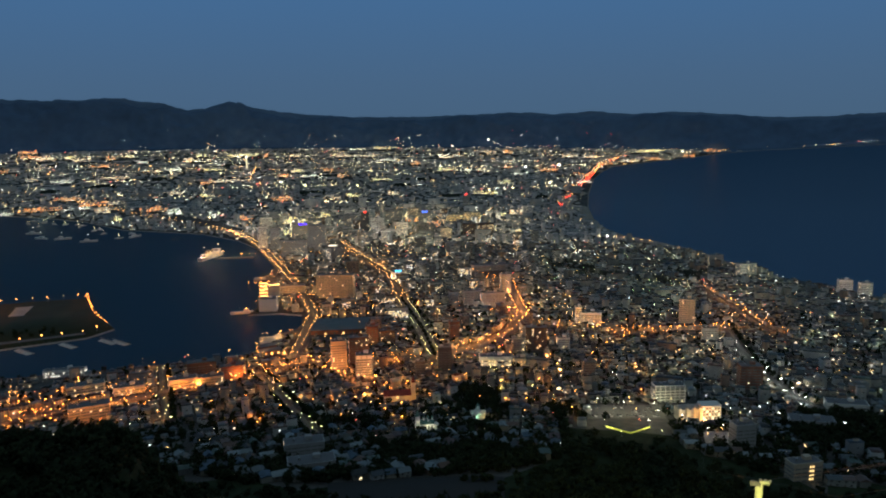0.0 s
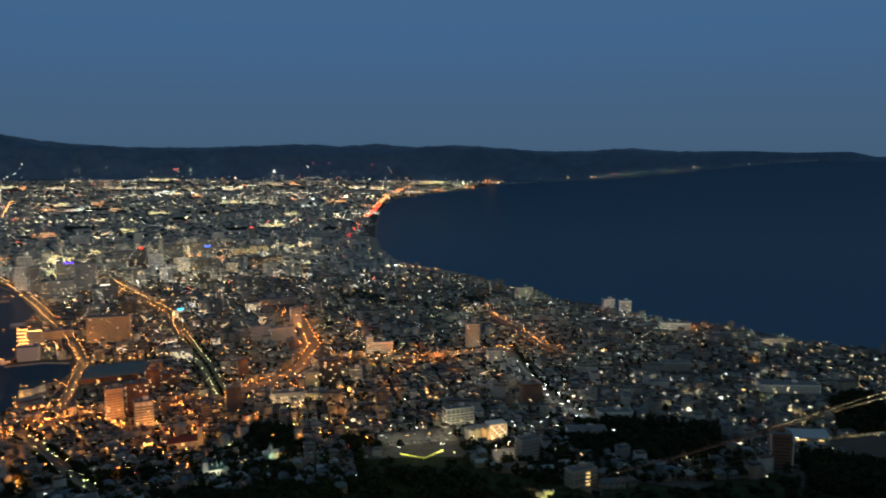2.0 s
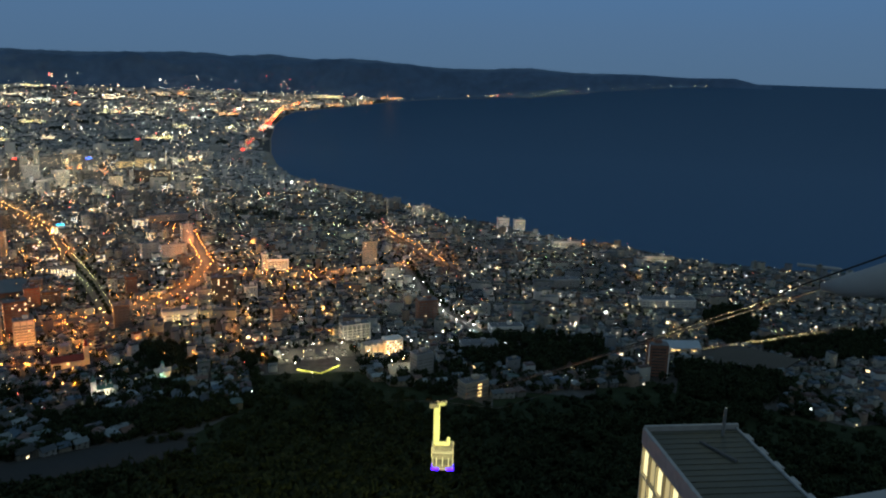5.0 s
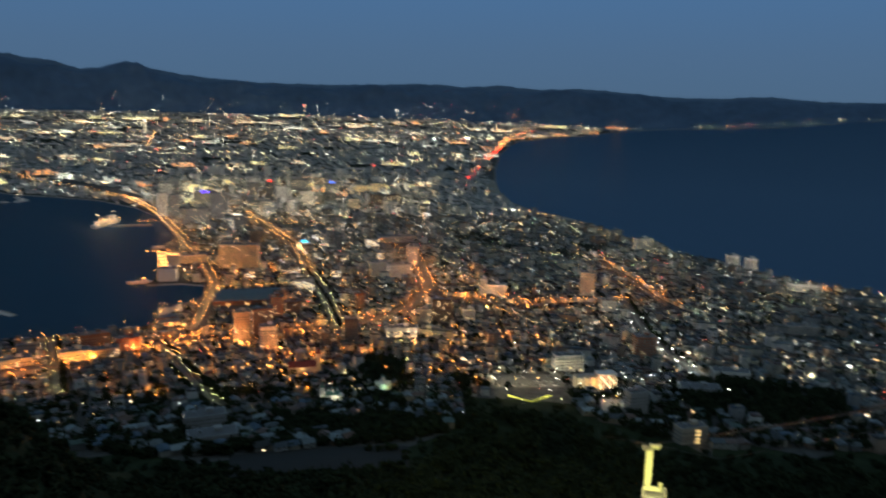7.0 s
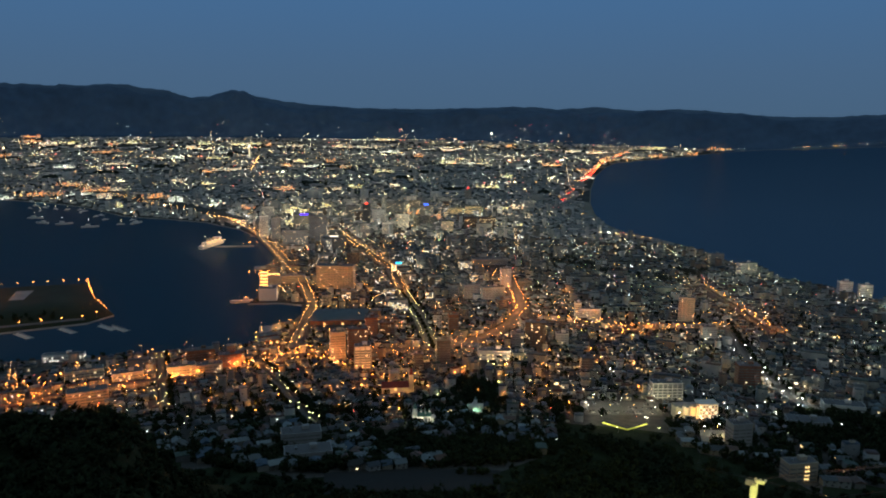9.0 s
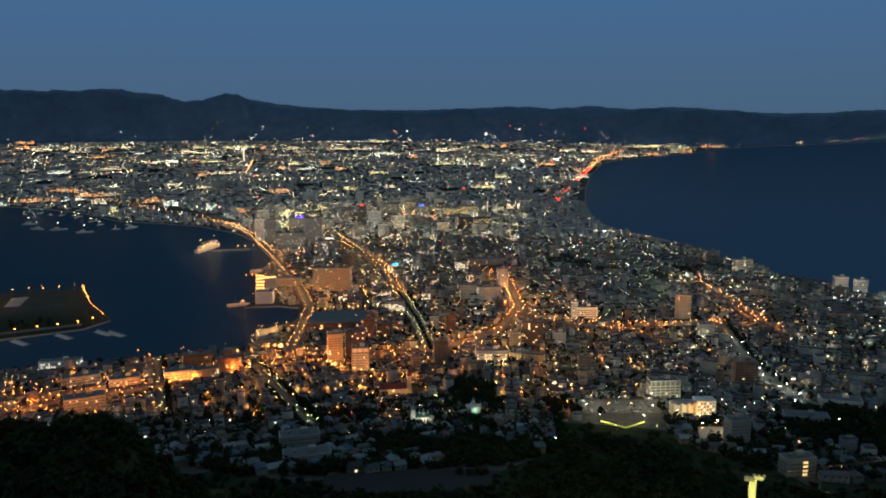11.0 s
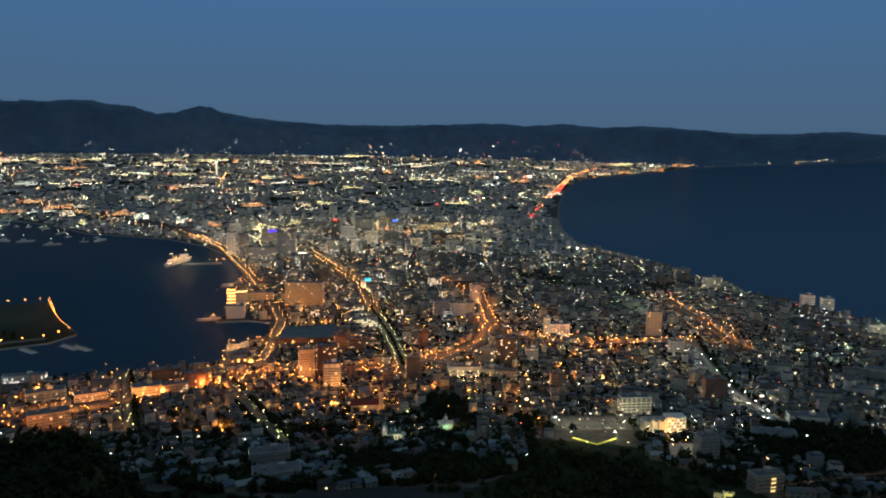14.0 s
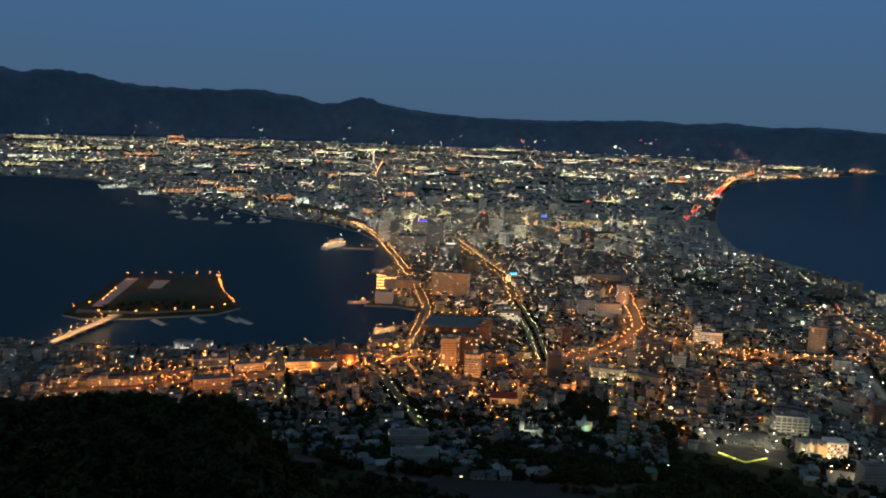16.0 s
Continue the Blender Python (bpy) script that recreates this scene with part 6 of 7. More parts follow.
def lit_quarter(x, y, wide, hue):
    """Rows of long halls and shops across the line of sight with lit fronts, lamps over them, and their glow on the houses round."""
    r = math.hypot(x, y)
    grain, deep = r * 0.00074, r * r * 0.0000022        # the least breadth and depth that can be told apart at that distance
    rot = -math.atan2(x, y)
    ux, uy, vx, vy = y / r, -x / r, x / r, y / r
    for row in range(3 if wide > 12 * grain else 2):
        run, v = -wide / 2 * rng.uniform(0.5, 1.1), (row - 1) * deep * 1.1
        while run < wide / 2 * rng.uniform(0.5, 1.1):
            length, high = grain * rng.uniform(3, 11), max(7.0, grain * rng.uniform(1.0, 2.6)) if r > 3300 else rng.uniform(9, 24)
            cx, cy = x + ux * (run + length / 2) + vx * v, y + uy * (run + length / 2) + vy * v
            one = np.ones(1)
            boxes(bright, cx * one, cy * one, 2.0 * one, length * one, grain * 2 * one, high * one, rot * one, 4, 5)
            k = max(2, int(length / grain))
            for storey in (0.12, 0.55):
                lit = np.flatnonzero(rng.random(k) < rng.choice([0.25, 0.6, 0.85]))
                m = len(lit)
                if m:
                    loc = np.repeat(np.array([(-1, 0, 0), (1, 0, 0), (1, 0, 1), (-1, 0, 1)], float)[None], m, 0)
                    loc[..., 0] = loc[..., 0] * (grain * rng.uniform(0.2, 0.42, m))[:, None] + ((lit + 0.5) / k - 0.5)[:, None] * length
                    loc[..., 1] = -grain - 0.4
                    loc[..., 2] = high * storey + loc[..., 2] * high * 0.3
                    bright.add(turned(np.full(m, cx), np.full(m, cy), np.full(m, 2.0), np.full(m, rot), loc), [(0, 1, 2, 3)], qm=hue)
            run += length + grain * rng.uniform(0.5, 5)
    k = max(3, int(wide / grain * 0.5))
    a, c = rng.uniform(-0.5, 0.5, k) * wide, rng.normal(0, deep, k)
    lamps(bright, x + ux * a + vx * c, y + uy * a + vy * c, np.full(k, 3.0), r * rng.lognormal(-7.95, 0.45, k), np.full(k, max(10.0, grain * 2.4)), hue, 6, 1.2)
    if x < -2500 or near_line(HARBOUR, x, y) < 700 or near_line(OCEAN, x, y) < 200:
        return
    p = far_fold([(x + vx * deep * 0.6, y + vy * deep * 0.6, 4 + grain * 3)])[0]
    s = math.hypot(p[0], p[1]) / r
    lamp = bpy.data.lights.new("quarter_light", "POINT")
    lamp.energy, lamp.color, lamp.shadow_soft_size = 20 * (9 * grain * s) ** 2, HUES[hue], 1.0
    new("quarter_light", lamp).location = p


# fill lights without lamps, added at random all over the town, each lighting the walls round it
FILL_HUES = [("amber_corner_light", (1.0, 0.42, 0.11)), ("warm_corner_light", (1.0, 0.70, 0.34)), ("pale_corner_light", (1.0, 0.92, 0.66)), ("green_corner_light", (0.85, 1.0, 0.58))]
k = 900
r0, az0 = 950 * (2.3 ** rng.random(k)), np.radians(rng.uniform(-16, 42, k))
x, y = r0 * np.sin(az0), r0 * np.cos(az0)
ok = free(x, y, 0.0) & (rng.random(k) < np.where(np.degrees(az0) > 22, 0.8, 0.9))
for px, py in np.stack([x, y], -1)[ok][:250]:
    west = px < 200
    kind, colour = FILL_HUES[int(rng.choice(4, p=[0.6, 0.3, 0.07, 0.03] if west else [0.20, 0.25, 0.30, 0.25] if px < 480 else [0.10, 0.20, 0.45, 0.25]))]
    far = math.hypot(px, py) > 1500
    shine(("far_" if far else "") + kind, colour, 6500 if far else 3400, [(px, py, gz(px, py) + (9 if far else 6.5))])

for quarter in QUARTERS:
    lit_quarter(*quarter)
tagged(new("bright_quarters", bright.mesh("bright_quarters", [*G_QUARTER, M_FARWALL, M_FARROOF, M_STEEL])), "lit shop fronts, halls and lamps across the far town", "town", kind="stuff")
# lamps along the far harbour shore
p, way = along(HARBOUR[1:12], 110, 18)
q, way = along(HARBOUR[1:12], 150, 60)
p = np.concatenate([p, q]) + rng.normal(0, 9, (len(p) + len(q), 2))
pts, size = np.concatenate([pts, p]), np.concatenate([size, rng.lognormal(-0.2, 0.5, len(p))])
r0 = np.hypot(*pts.T)
lamps(dots, pts[:, 0], pts[:, 1], np.full(len(pts), 3.0), size * 1.15 * np.minimum(r0, 5500 + (r0 - 5500) * 0.12) * 0.00042, np.clip(r0 * 0.004, 10, 30), wide=1.45)
tagged(new("far_town_lights", dots.mesh("far_town_lights", [G_FAR, M_STEEL])), "dense warm street lamps across the far town", "street lamps", kind="stuff")
# ---- traffic and orange quarter as a whole ----
stream = Pile()
p, way = along(BEACH_ROAD, 17)
side = rng.choice([-5, 0, 5], len(p))
x, y = p[:, 0] - np.sin(way) * side + rng.normal(0, 3, len(p)), p[:, 1] + np.cos(way) * side
r = np.hypot(x, y)
boxes(stream, x, y, np.full(len(x), 3.0), np.full(len(x), 4.4), np.full(len(x), 1.8), np.full(len(x), 1.5), way, 2, 2)
red = rng.random(len(x)) < np.where(r < 4900, 0.82, 0.35)
for sel, slot in ((red, 0), (~red, 1)):
    k = sel.sum()
    stream.add(turned(x[sel], y[sel], np.full(k, 6.5), np.zeros(k), OCTA[None] * (r[sel] * (0.0005 if slot == 0 else 0.00036))[:, None, None]), None, OCTAT, tm=slot)
for line, sides, step in ((BEACH_ROAD, (14,), 110), (TOWER_ROAD, (0,), 60), (BAY_ROAD[6:], (-12, 12), 45)):
    for side in sides:
        p, way = along(line, step, side)
        r = np.hypot(*p.T)
        lamps(stream, p[:, 0], p[:, 1], np.full(len(p), 3.0), r * 0.00036, np.full(len(p), 11.0), 1, 2)
tagged(new("coast_road_traffic", stream.mesh("coast_road_traffic", [G_REDFAR, G_AMBERFAR, M_DARK])), "queue of cars with red tail lights along the beach road", "traffic", kind="stuff")

glowing, street_green = Pile(), Pile()
k = 420
x, y = rng.uniform(-620, 60, k), rng.uniform(780, 1060, k)
shore = near_line(SHORE_STREET, x, y)
ok = inside(LAND, x, y) & (shore < 70) & (rng.random(k) < np.exp(-shore / 60)) & (near_line(HARBOUR, x, y) > 6) & (np.hypot(x, y) > 800)
for sx, sy, rad in SITES:
    ok &= np.hypot(x - sx, y - sy) > rad * 0.8
x, y = x[ok], y[ok]
lamps(glowing, x, y, ground_z(x, y), rng.uniform(0.22, 0.55, len(x)), rng.uniform(7, 9.5, len(x)))
for cx, cy, k, spread in ((-455, 820, 14, 22), (-245, 955, 10, 22), (-200, 985, 10, 22), (-335, 900, 8, 20), (-500, 850, 10, 26), (-540, 880, 8, 24), (-420, 920, 8, 24), (-160, 1000, 8, 20), (60, 880, 3, 14), (-70, 870, 3, 20), (110, 830, 3, 30), (-200, 800, 3, 40),  (-400, 850, 8, 18), (-135, 960, 8, 16), (-206, 1425, 10, 30), (-80, 1440, 16, 45), (-150, 1330, 14, 45), (300, 1150, 16, 60), (120, 1560, 14, 40), (510, 1240, 12, 40), (-110, 1200, 8, 30), (60, 1110, 10, 40), (-40, 1000, 10, 40), (-130, 2400, 12, 60), (240, 1180, 8, 30), (-300, 1500, 14, 50), (-330, 1900, 10, 50), (830, 1240, 4, 20)):
    shine("sodium_light" if cy < 1400 else "dim_sodium_light", SODIUM, 10500, [] if cx < -320 else [(cx + rng.normal(0, spread * 0.5), cy - 24 + rng.normal(0, spread * 0.4), gz(cx, cy) + 8) for _ in range(1 + k // 8)])
    x, y = rng.normal(cx, spread, k), rng.normal(cy, spread * 0.6, k)
    ok = inside(LAND, x, y)
    for sx, sy, rad in SITES:
        ok &= np.hypot(x - sx, y - sy) > rad * 0.75
    x, y = x[ok], y[ok]
    lamps(glowing, x, y, ground_z(x, y), rng.uniform(0.3, 0.65, len(x)), rng.uniform(7, 9.5, len(x)))
# orange lamps of the side streets in the middle of the town
k = 1250
x, y = rng.uniform(-420, 420, k), rng.uniform(900, 2000, k)
patchy = np.array([noise.fractal((px / 110, py / 160, 8.0), 0.8, 2.0, 3) for px, py in zip(x, y)])
ok = free(x, y, 0.5) & (rng.random(k) < np.clip(0.35 + patchy * 1.3, 0.03, 0.9) * np.clip((260 - x) / 500, 0.1, 1))
x, y = x[ok], y[ok]
pile = Pile()
lamps(pile, x, y, ground_z(x, y), rng.uniform(0.16, 0.42, len(x)) * np.clip(np.hypot(x, y) / 1200, 0.8, 1.5), rng.uniform(8, 11, len(x)))
tagged(new("orange_side_lamps", pile.mesh("orange_side_lamps", [glow("side_sodium_lamp", (1.0, 0.38, 0.085), 14, None, True), M_STEEL])), "orange street lamps in the side streets of the town", "street lamps", kind="stuff")
# single orange lamps at corners and yards of the harbour quarter, each lighting the walls round it
k = 460
x, y = rng.uniform(-640, 260, k), rng.uniform(640, 1420, k)
ok = free(x, y, 0.0) & (np.hypot(x, y) > 690) & (rng.random(k) < np.clip((np.hypot(x, y) - 640) / 260, 0.2, 1))
x, y = x[ok][:150], y[ok][:150]
lamps(glowing, x, y, ground_z(x, y), rng.uniform(0.3, 0.62, len(x)), rng.uniform(6, 8, len(x)))
shine("corner_light", (1.0, 0.33, 0.07), 9000, [(px + 1, py - 2, float(pz) + 5.5) for px, py, pz in zip(x, y, ground_z(x, y))])
amber, white = Pile(), Pile()
for kind, px, py, pz, big in LATER:
    pile, r = (glowing, 0.66) if kind is L_SODIUM else (amber, 0.6) if kind is L_AMBER else (white, 0.5) if kind is L_COOL else (street_green, 0.5)
    lamps(pile, np.array([px]), np.array([py]), np.array([pz]), np.array([big * r * max(1, math.hypot(px, py) / 1500)]), np.array([9.0 if kind is not L_GREEN else 6.0]))
for name, pile, mat, label in (("amber_lamps", amber, G_AMBER, "amber street lamps along the far main roads"), ("white_lamps", white, G_COOL, "white street lamps along a side road"), ("green_lamps", street_green, G_GREEN, "yellow-green lamps along a tree-lined street")):
    if pile.v:
        tagged(new(name, pile.mesh(name, [mat, M_STEEL])), label, "street lamps", kind="stuff")
tagged(new("sodium_lamps", glowing.mesh("sodium_lamps", [G_SODIUM, M_STEEL])), "orange sodium lamps lighting the harbour quarter", "street lamps", kind="stuff")

# added fill for the glow of the centre, at random spots above the roofs
for _ in range(60):
    r0, a0 = rng.uniform(1950, 2950), radians(rng.uniform(-13, 5))
    px, py = r0 * math.sin(a0), r0 * math.cos(a0)
    if all(math.hypot(px - sx, py - sy) > rad + 22 for sx, sy, rad in SITES):
        shine("warm_light", WARM, 24000, [(px, py, 26)])

# lights on the hillsides and along the far shore
slope = Pile()
k = 110
az = rng.choice([-36, -30, -22.5, -21, -16.5, -13.5, -12.5, -9, -4, -2.5, 3.5, 6, 8.5, 12], k) + rng.normal(0, 0.6, k)
z, r = hill_z(az, rng.uniform(0.0, 1.0, k) ** 1.4 * 0.30, 0.26, 6.0)
az = np.radians(az)
lamps(slope, r * np.sin(az), r * np.cos(az), z, r * 0.00025 * rng.uniform(0.3, 1.3, k), np.full(k, 14.0), 0, 3, 1.6)
for bearing, height, size, slot in ((3.47, -1.36, 0.0011, 2), (5.24, -0.76, 0.0003, 1), (6.26, -0.74, 0.0003, 1), (7.44, -0.77, 0.0003, 1), (10.63, -0.97, 0.0004, 1), (12.3, -1.08, 0.0003, 1), (5.91, -1.06, 0.0006, 2), (-3.32, -1.13, 0.0006, 0), (-2.33, -1.17, 0.0005, 0)):
    a, r = radians(bearing), float(np.interp(bearing, FOOT_AZ, FOOT_D)) * 1.02
    top = EYE + r * math.tan(radians(height))
    lamps(slope, np.array([r * math.sin(a)]), np.array([r * math.cos(a)]), np.array([3.0]), np.array([r * size]), np.array([top - 3.0]), slot, 3)
u = rng.uniform(0, 1, 150) ** 1.5
shore = np.array(OCEAN[21:31], float)
i = np.minimum((u * 9).astype(int), 8)
f = (u * 9 - i)[:, None]
p = shore[i] * (1 - f) + shore[i + 1] * f
p = p * (1 + rng.uniform(0.004, 0.03, len(p))[:, None])
town_shore, _ = along([(3620, 8090), (4063, 8411), (4739, 8964), (5316, 9386), (6285, 10387), (8441, 12465)], 42)
p = np.concatenate([p, town_shore[rng.random(len(town_shore)) < np.where(town_shore[:, 0] < 6285, 0.5, 0.22)] * rng.uniform(1.0, 1.05)])
p = p + rng.normal(0, 45, p.shape)
r = np.hypot(*p.T)
lamps(slope, p[:, 0], p[:, 1], np.full(len(p), 3.0), r * 0.00022 * rng.lognormal(-0.6, 0.6, len(p)), np.clip(r * 0.002, 10, 40), 0, 3)
tagged(new("hillside_lights", slope.mesh("hillside_lights", [G_FAR, G_REDFAR, G_COOLFAR, M_STEEL])), "scattered lamps on the foothills and far shore", "street lamps", kind="stuff")

# ---- single houses at the foot of the mountain ----
def house(w, d, h, rise, label):
    """A house: walls, saddle roof, door, windows. Kept below ground as the pattern for its copies."""
    ob = empty("house", 0, 0, -200, 0, label, "house", "houses below the mountain")
    part("wall", block(w, d, h + 3, 0, 0, -3), M_WALL_O, ob)
    part("roof", saddle(w, d, rise, h, 0.5), M_ROOF_O, ob)
    part("door", block(1.0, 0.12, 2.1, -w * 0.3, -d / 2 - 0.04, 0.3), M_BROWN, ob)
    for px, z in ((w * 0.15, 1.3), (-w * 0.25, h - 2.0), (w * 0.25, h - 2.0)):
        part("window", block(1.7, 0.12, 1.2, px, -d / 2 - 0.04, z), M_GLASS, ob)
    part("window", block(0.12, 1.5, 1.2, w / 2 + 0.04, 0, h - 2.0), M_GLASS, ob)
    return ob


KINDS = [house(9, 8, 5.6, 2.2, "two-storey house with dark metal saddle roof"), house(11, 8.5, 6, 1.4, "wide two-storey house with shallow metal roof"), house(8, 7.5, 5, 3.0, "small house with a steep dark roof"),
         house(10, 9, 6.4, 0.8, "pale house with a nearly flat roof"), house(12, 9.5, 5.4, 2.6, "long house with a broad saddle roof")]
pane = bpy.data.meshes.new("lit_pane")
bm = block(1.8, 0.14, 1.25)
bm.to_mesh(pane)
bm.free()
pane.materials.append(G_WINDOW)
for i, (x, y, a) in enumerate(SINGLE):
    kind = KINDS[rng.integers(0, 5)]
    ob = copy_thing(kind, pose(x, y, gz(x, y), 0, 0, math.degrees(a) + rng.choice([0, 90, 180, 270]) + rng.normal(0, 2)))
    if rng.random() < 0.22:
        p = part("lit_window", pane, None, ob)
        p.matrix_local = pose(0.5, -4.85, 1.4)

# ---- woods ----
def clumps(pile, x, y, z, size, tall, leaf=0, bark=1):
    """Trees: a tapered trunk and a crown of many tilted leaf clumps with gaps."""
    n = len(x)
    trunk = np.repeat(BOX[None] * np.array([1, 1, 1.0]), n, 0)
    trunk[..., :2] *= np.where(BOX[None, :, 2:] > 0, 0.09, 0.22) * (size / 4)[:, None, None]
    trunk[..., 2] *= (tall * 0.6)[:, None]
    pile.add(turned(x, y, z - 1, np.zeros(n), trunk), BOXQ[:4], qm=bark)
    per = 26
    a, u, v = rng.uniform(0, 2 * math.pi, (n, per)), rng.uniform(-1, 1, (n, per)), rng.uniform(0.55, 1.08, (n, per))
    cx = x[:, None] + np.cos(a) * np.sqrt(1 - u * u) * v * size[:, None]
    cy = y[:, None] + np.sin(a) * np.sqrt(1 - u * u) * v * size[:, None]
    cz = (z + tall * 0.62)[:, None] + u * v * (tall * 0.42)[:, None]
    q = rng.normal(0, 1, (n * per, 4, 3)) * (size[:, None] * 0.38).repeat(per, 1).reshape(-1, 1, 1)
    pile.add(np.stack([cx, cy, cz], -1).reshape(-1, 1, 3) + q, None, [(0, 1, 2), (0, 2, 3), (1, 3, 2), (0, 3, 1)], tm=leaf)


k = 7000
r, az = rng.uniform(230, 800, k), rng.uniform(-50, 58, k)
x, y = r * np.sin(np.radians(az)), r * np.cos(np.radians(az))
ok = (r < np.interp(az, EDGE_AZ, EDGE_D) - 20) & inside(LAND, x, y)
for poly in (FIELD, CAR_PARK, CLEARING):
    ok &= ~inside(poly, x, y)
for sx, sy, rad in SITES:
    ok &= np.hypot(x - sx, y - sy) > rad + 2
ok &= near_line([(157, 713), (176, 691), (200, 713)], x, y) > 14
ok &= near_line([(178, 700), (120, 470)], x, y) > 0
x, y = x[ok], y[ok]
forest = Pile()
last = np.interp(np.degrees(np.arctan2(x, y)), EDGE_AZ, EDGE_D) - np.hypot(x, y) < 90
clumps(forest, x, y, ground_z(x, y), np.where(last, rng.uniform(1.8, 3.2, len(x)), rng.uniform(2.6, 4.6, len(x))), np.where(last, rng.uniform(2.5, 6.0, len(x)), rng.uniform(7, 12, len(x))))
for wood in WOODS:
    lo, hi = np.min(wood, 0), np.max(wood, 0)
    k = int((hi - lo).prod() / 45)
    x, y = rng.uniform(lo[0], hi[0], k), rng.uniform(lo[1], hi[1], k)
    ok = inside(wood, x, y)
    for sx, sy, rad in SITES:
        ok &= np.hypot(x - sx, y - sy) > rad + 2
    clumps(forest, x[ok], y[ok], ground_z(x[ok], y[ok]), rng.uniform(2.6, 4.4, ok.sum()), rng.uniform(7, 11, ok.sum()))
for belt in BELTS:
    lo, hi = np.min(belt, 0), np.max(belt, 0)
    k = int((hi - lo).prod() / 160)
    x, y = rng.uniform(lo[0], hi[0], k), rng.uniform(lo[1], hi[1], k)
    ok = inside(belt, x, y) & free(x, y, 1)
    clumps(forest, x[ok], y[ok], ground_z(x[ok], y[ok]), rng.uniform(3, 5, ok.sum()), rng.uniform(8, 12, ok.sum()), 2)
# groves and parks in the far town: x, y, width
for gx, gy, wide in [(-1779, 4757, 148), (-1866, 4242, 159), (-1694, 6310, 259), (-723, 4811, 141), (-138, 4404, 163), (-620, 3655, 157), (47, 3391, 108), (-1982, 3901, 104), (-212, 4027, 107), (-341, 3207, 94), (425, 3265, 52)]:
    r0, k = math.hypot(gx, gy), 90
    q = np.array([gx, gy]) + spread_out((gx, gy), rng.uniform(-1, 1, (k, 2)) * np.sqrt(rng.random((k, 1))), wide / 2, r0 * r0 * 0.0000028)
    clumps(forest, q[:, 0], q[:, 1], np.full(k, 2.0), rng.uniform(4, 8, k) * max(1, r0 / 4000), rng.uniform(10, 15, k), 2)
# garden trees between the houses and trees on the island
k = 9000
r, az = rng.uniform(540, 1400, k) ** 1.0, rng.uniform(-32, 56, k)
x, y = r * np.sin(np.radians(az)), r * np.cos(np.radians(az))
ok = free(x, y, 2) & ((r > 800) | (rng.random(k) < 0.9)) & ((r < 800) | (rng.random(k) < 0.45))
close = np.hypot(x[ok], y[ok]) < 800
clumps(forest, x[ok], y[ok], ground_z(x[ok], y[ok]), np.where(close, rng.uniform(2.4, 4.4, ok.sum()), rng.uniform(1.6, 3.0, ok.sum())), np.where(close, rng.uniform(6, 10, ok.sum()), rng.uniform(5, 8.5, ok.sum())))
# thick trees round the lowest houses
k = 1500
r, az = rng.uniform(530, 640, k), rng.uniform(-25, 9, k)
x, y = r * np.sin(np.radians(az)), r * np.cos(np.radians(az))
ok = free(x, y, 0) & ~inside(CLEARING, x, y)
near_house = np.min(np.hypot(x[:, None] - SINGLE[None, :, 0], y[:, None] - SINGLE[None, :, 1]), 1)
ok &= near_house > 6.5
clumps(forest, x[ok], y[ok], ground_z(x[ok], y[ok]), rng.uniform(2.2, 3.8, ok.sum()), rng.uniform(4.5, 8, ok.sum()))
k = 60
x, y = rng.uniform(-800, -600, k), rng.uniform(1130, 1240, k)
ok = inside([(-790, 1185), (-760, 1150), (-690, 1170), (-610, 1210), (-640, 1235), (-740, 1230)], x, y)
clumps(forest, x[ok], y[ok], np.full(ok.sum(), 3.0), rng.uniform(2.2, 3.6, ok.sum()), rng.uniform(5, 8, ok.sum()))
tagged(new("woods", forest.mesh("woods", [M_LEAF, M_BARK, M_FARLEAF])), "dark leafy woods on the mountain slope and between houses", "trees", kind="stuff")


def tree(size, tall, seed):
    """A street tree: trunk, limbs and crown. Kept below ground as the pattern for its copies."""
    ob = empty("tree", 0, 0, -200, 0, "leafy street tree in shadow beside the road", "tree", "street trees")
    bm = tube(0.28, 0.14, tall * 0.55, 0, 0, 0, 8)
    part("trunk", bm, M_BARK, ob)
    for k in range(2):
        a = k * 2.7 + seed
        part("limb", bar((0, 0, tall * 0.4), (math.cos(a) * size * 0.6, math.sin(a) * size * 0.6, tall * 0.7), 0.09), M_BARK, ob)
    pile = Pile()
    clumps(pile, np.array([0.0, 0.3]), np.zeros(2), np.zeros(2), np.array([size, size * 0.8]), np.array([tall, tall * 0.9]))
    part("crown", pile.mesh("crown", [M_LEAF, M_BARK]), None, ob)
    return ob


TREES = [tree(3.0, 8.0, 0.3), tree(2.4, 7.0, 1.1)]
for line, step, side in ((TRAM_ROAD[4:], 34, 17), (TRAM_ROAD[4:], 22, 0), (SLOPE_A, 14, 10), (SLOPE_A, 14, -10), (SLOPE_B, 16, 9), (WHITE_ROAD, 18, 10)):
    p, way = along(line, step, side)
    for px, py in p:
        if all(math.hypot(px - sx, py - sy) > rad for sx, sy, rad in SITES):
            copy_thing(TREES[rng.integers(0, 2)], pose(px, py, gz(px, py), 0, 0, rng.uniform(0, 360)))

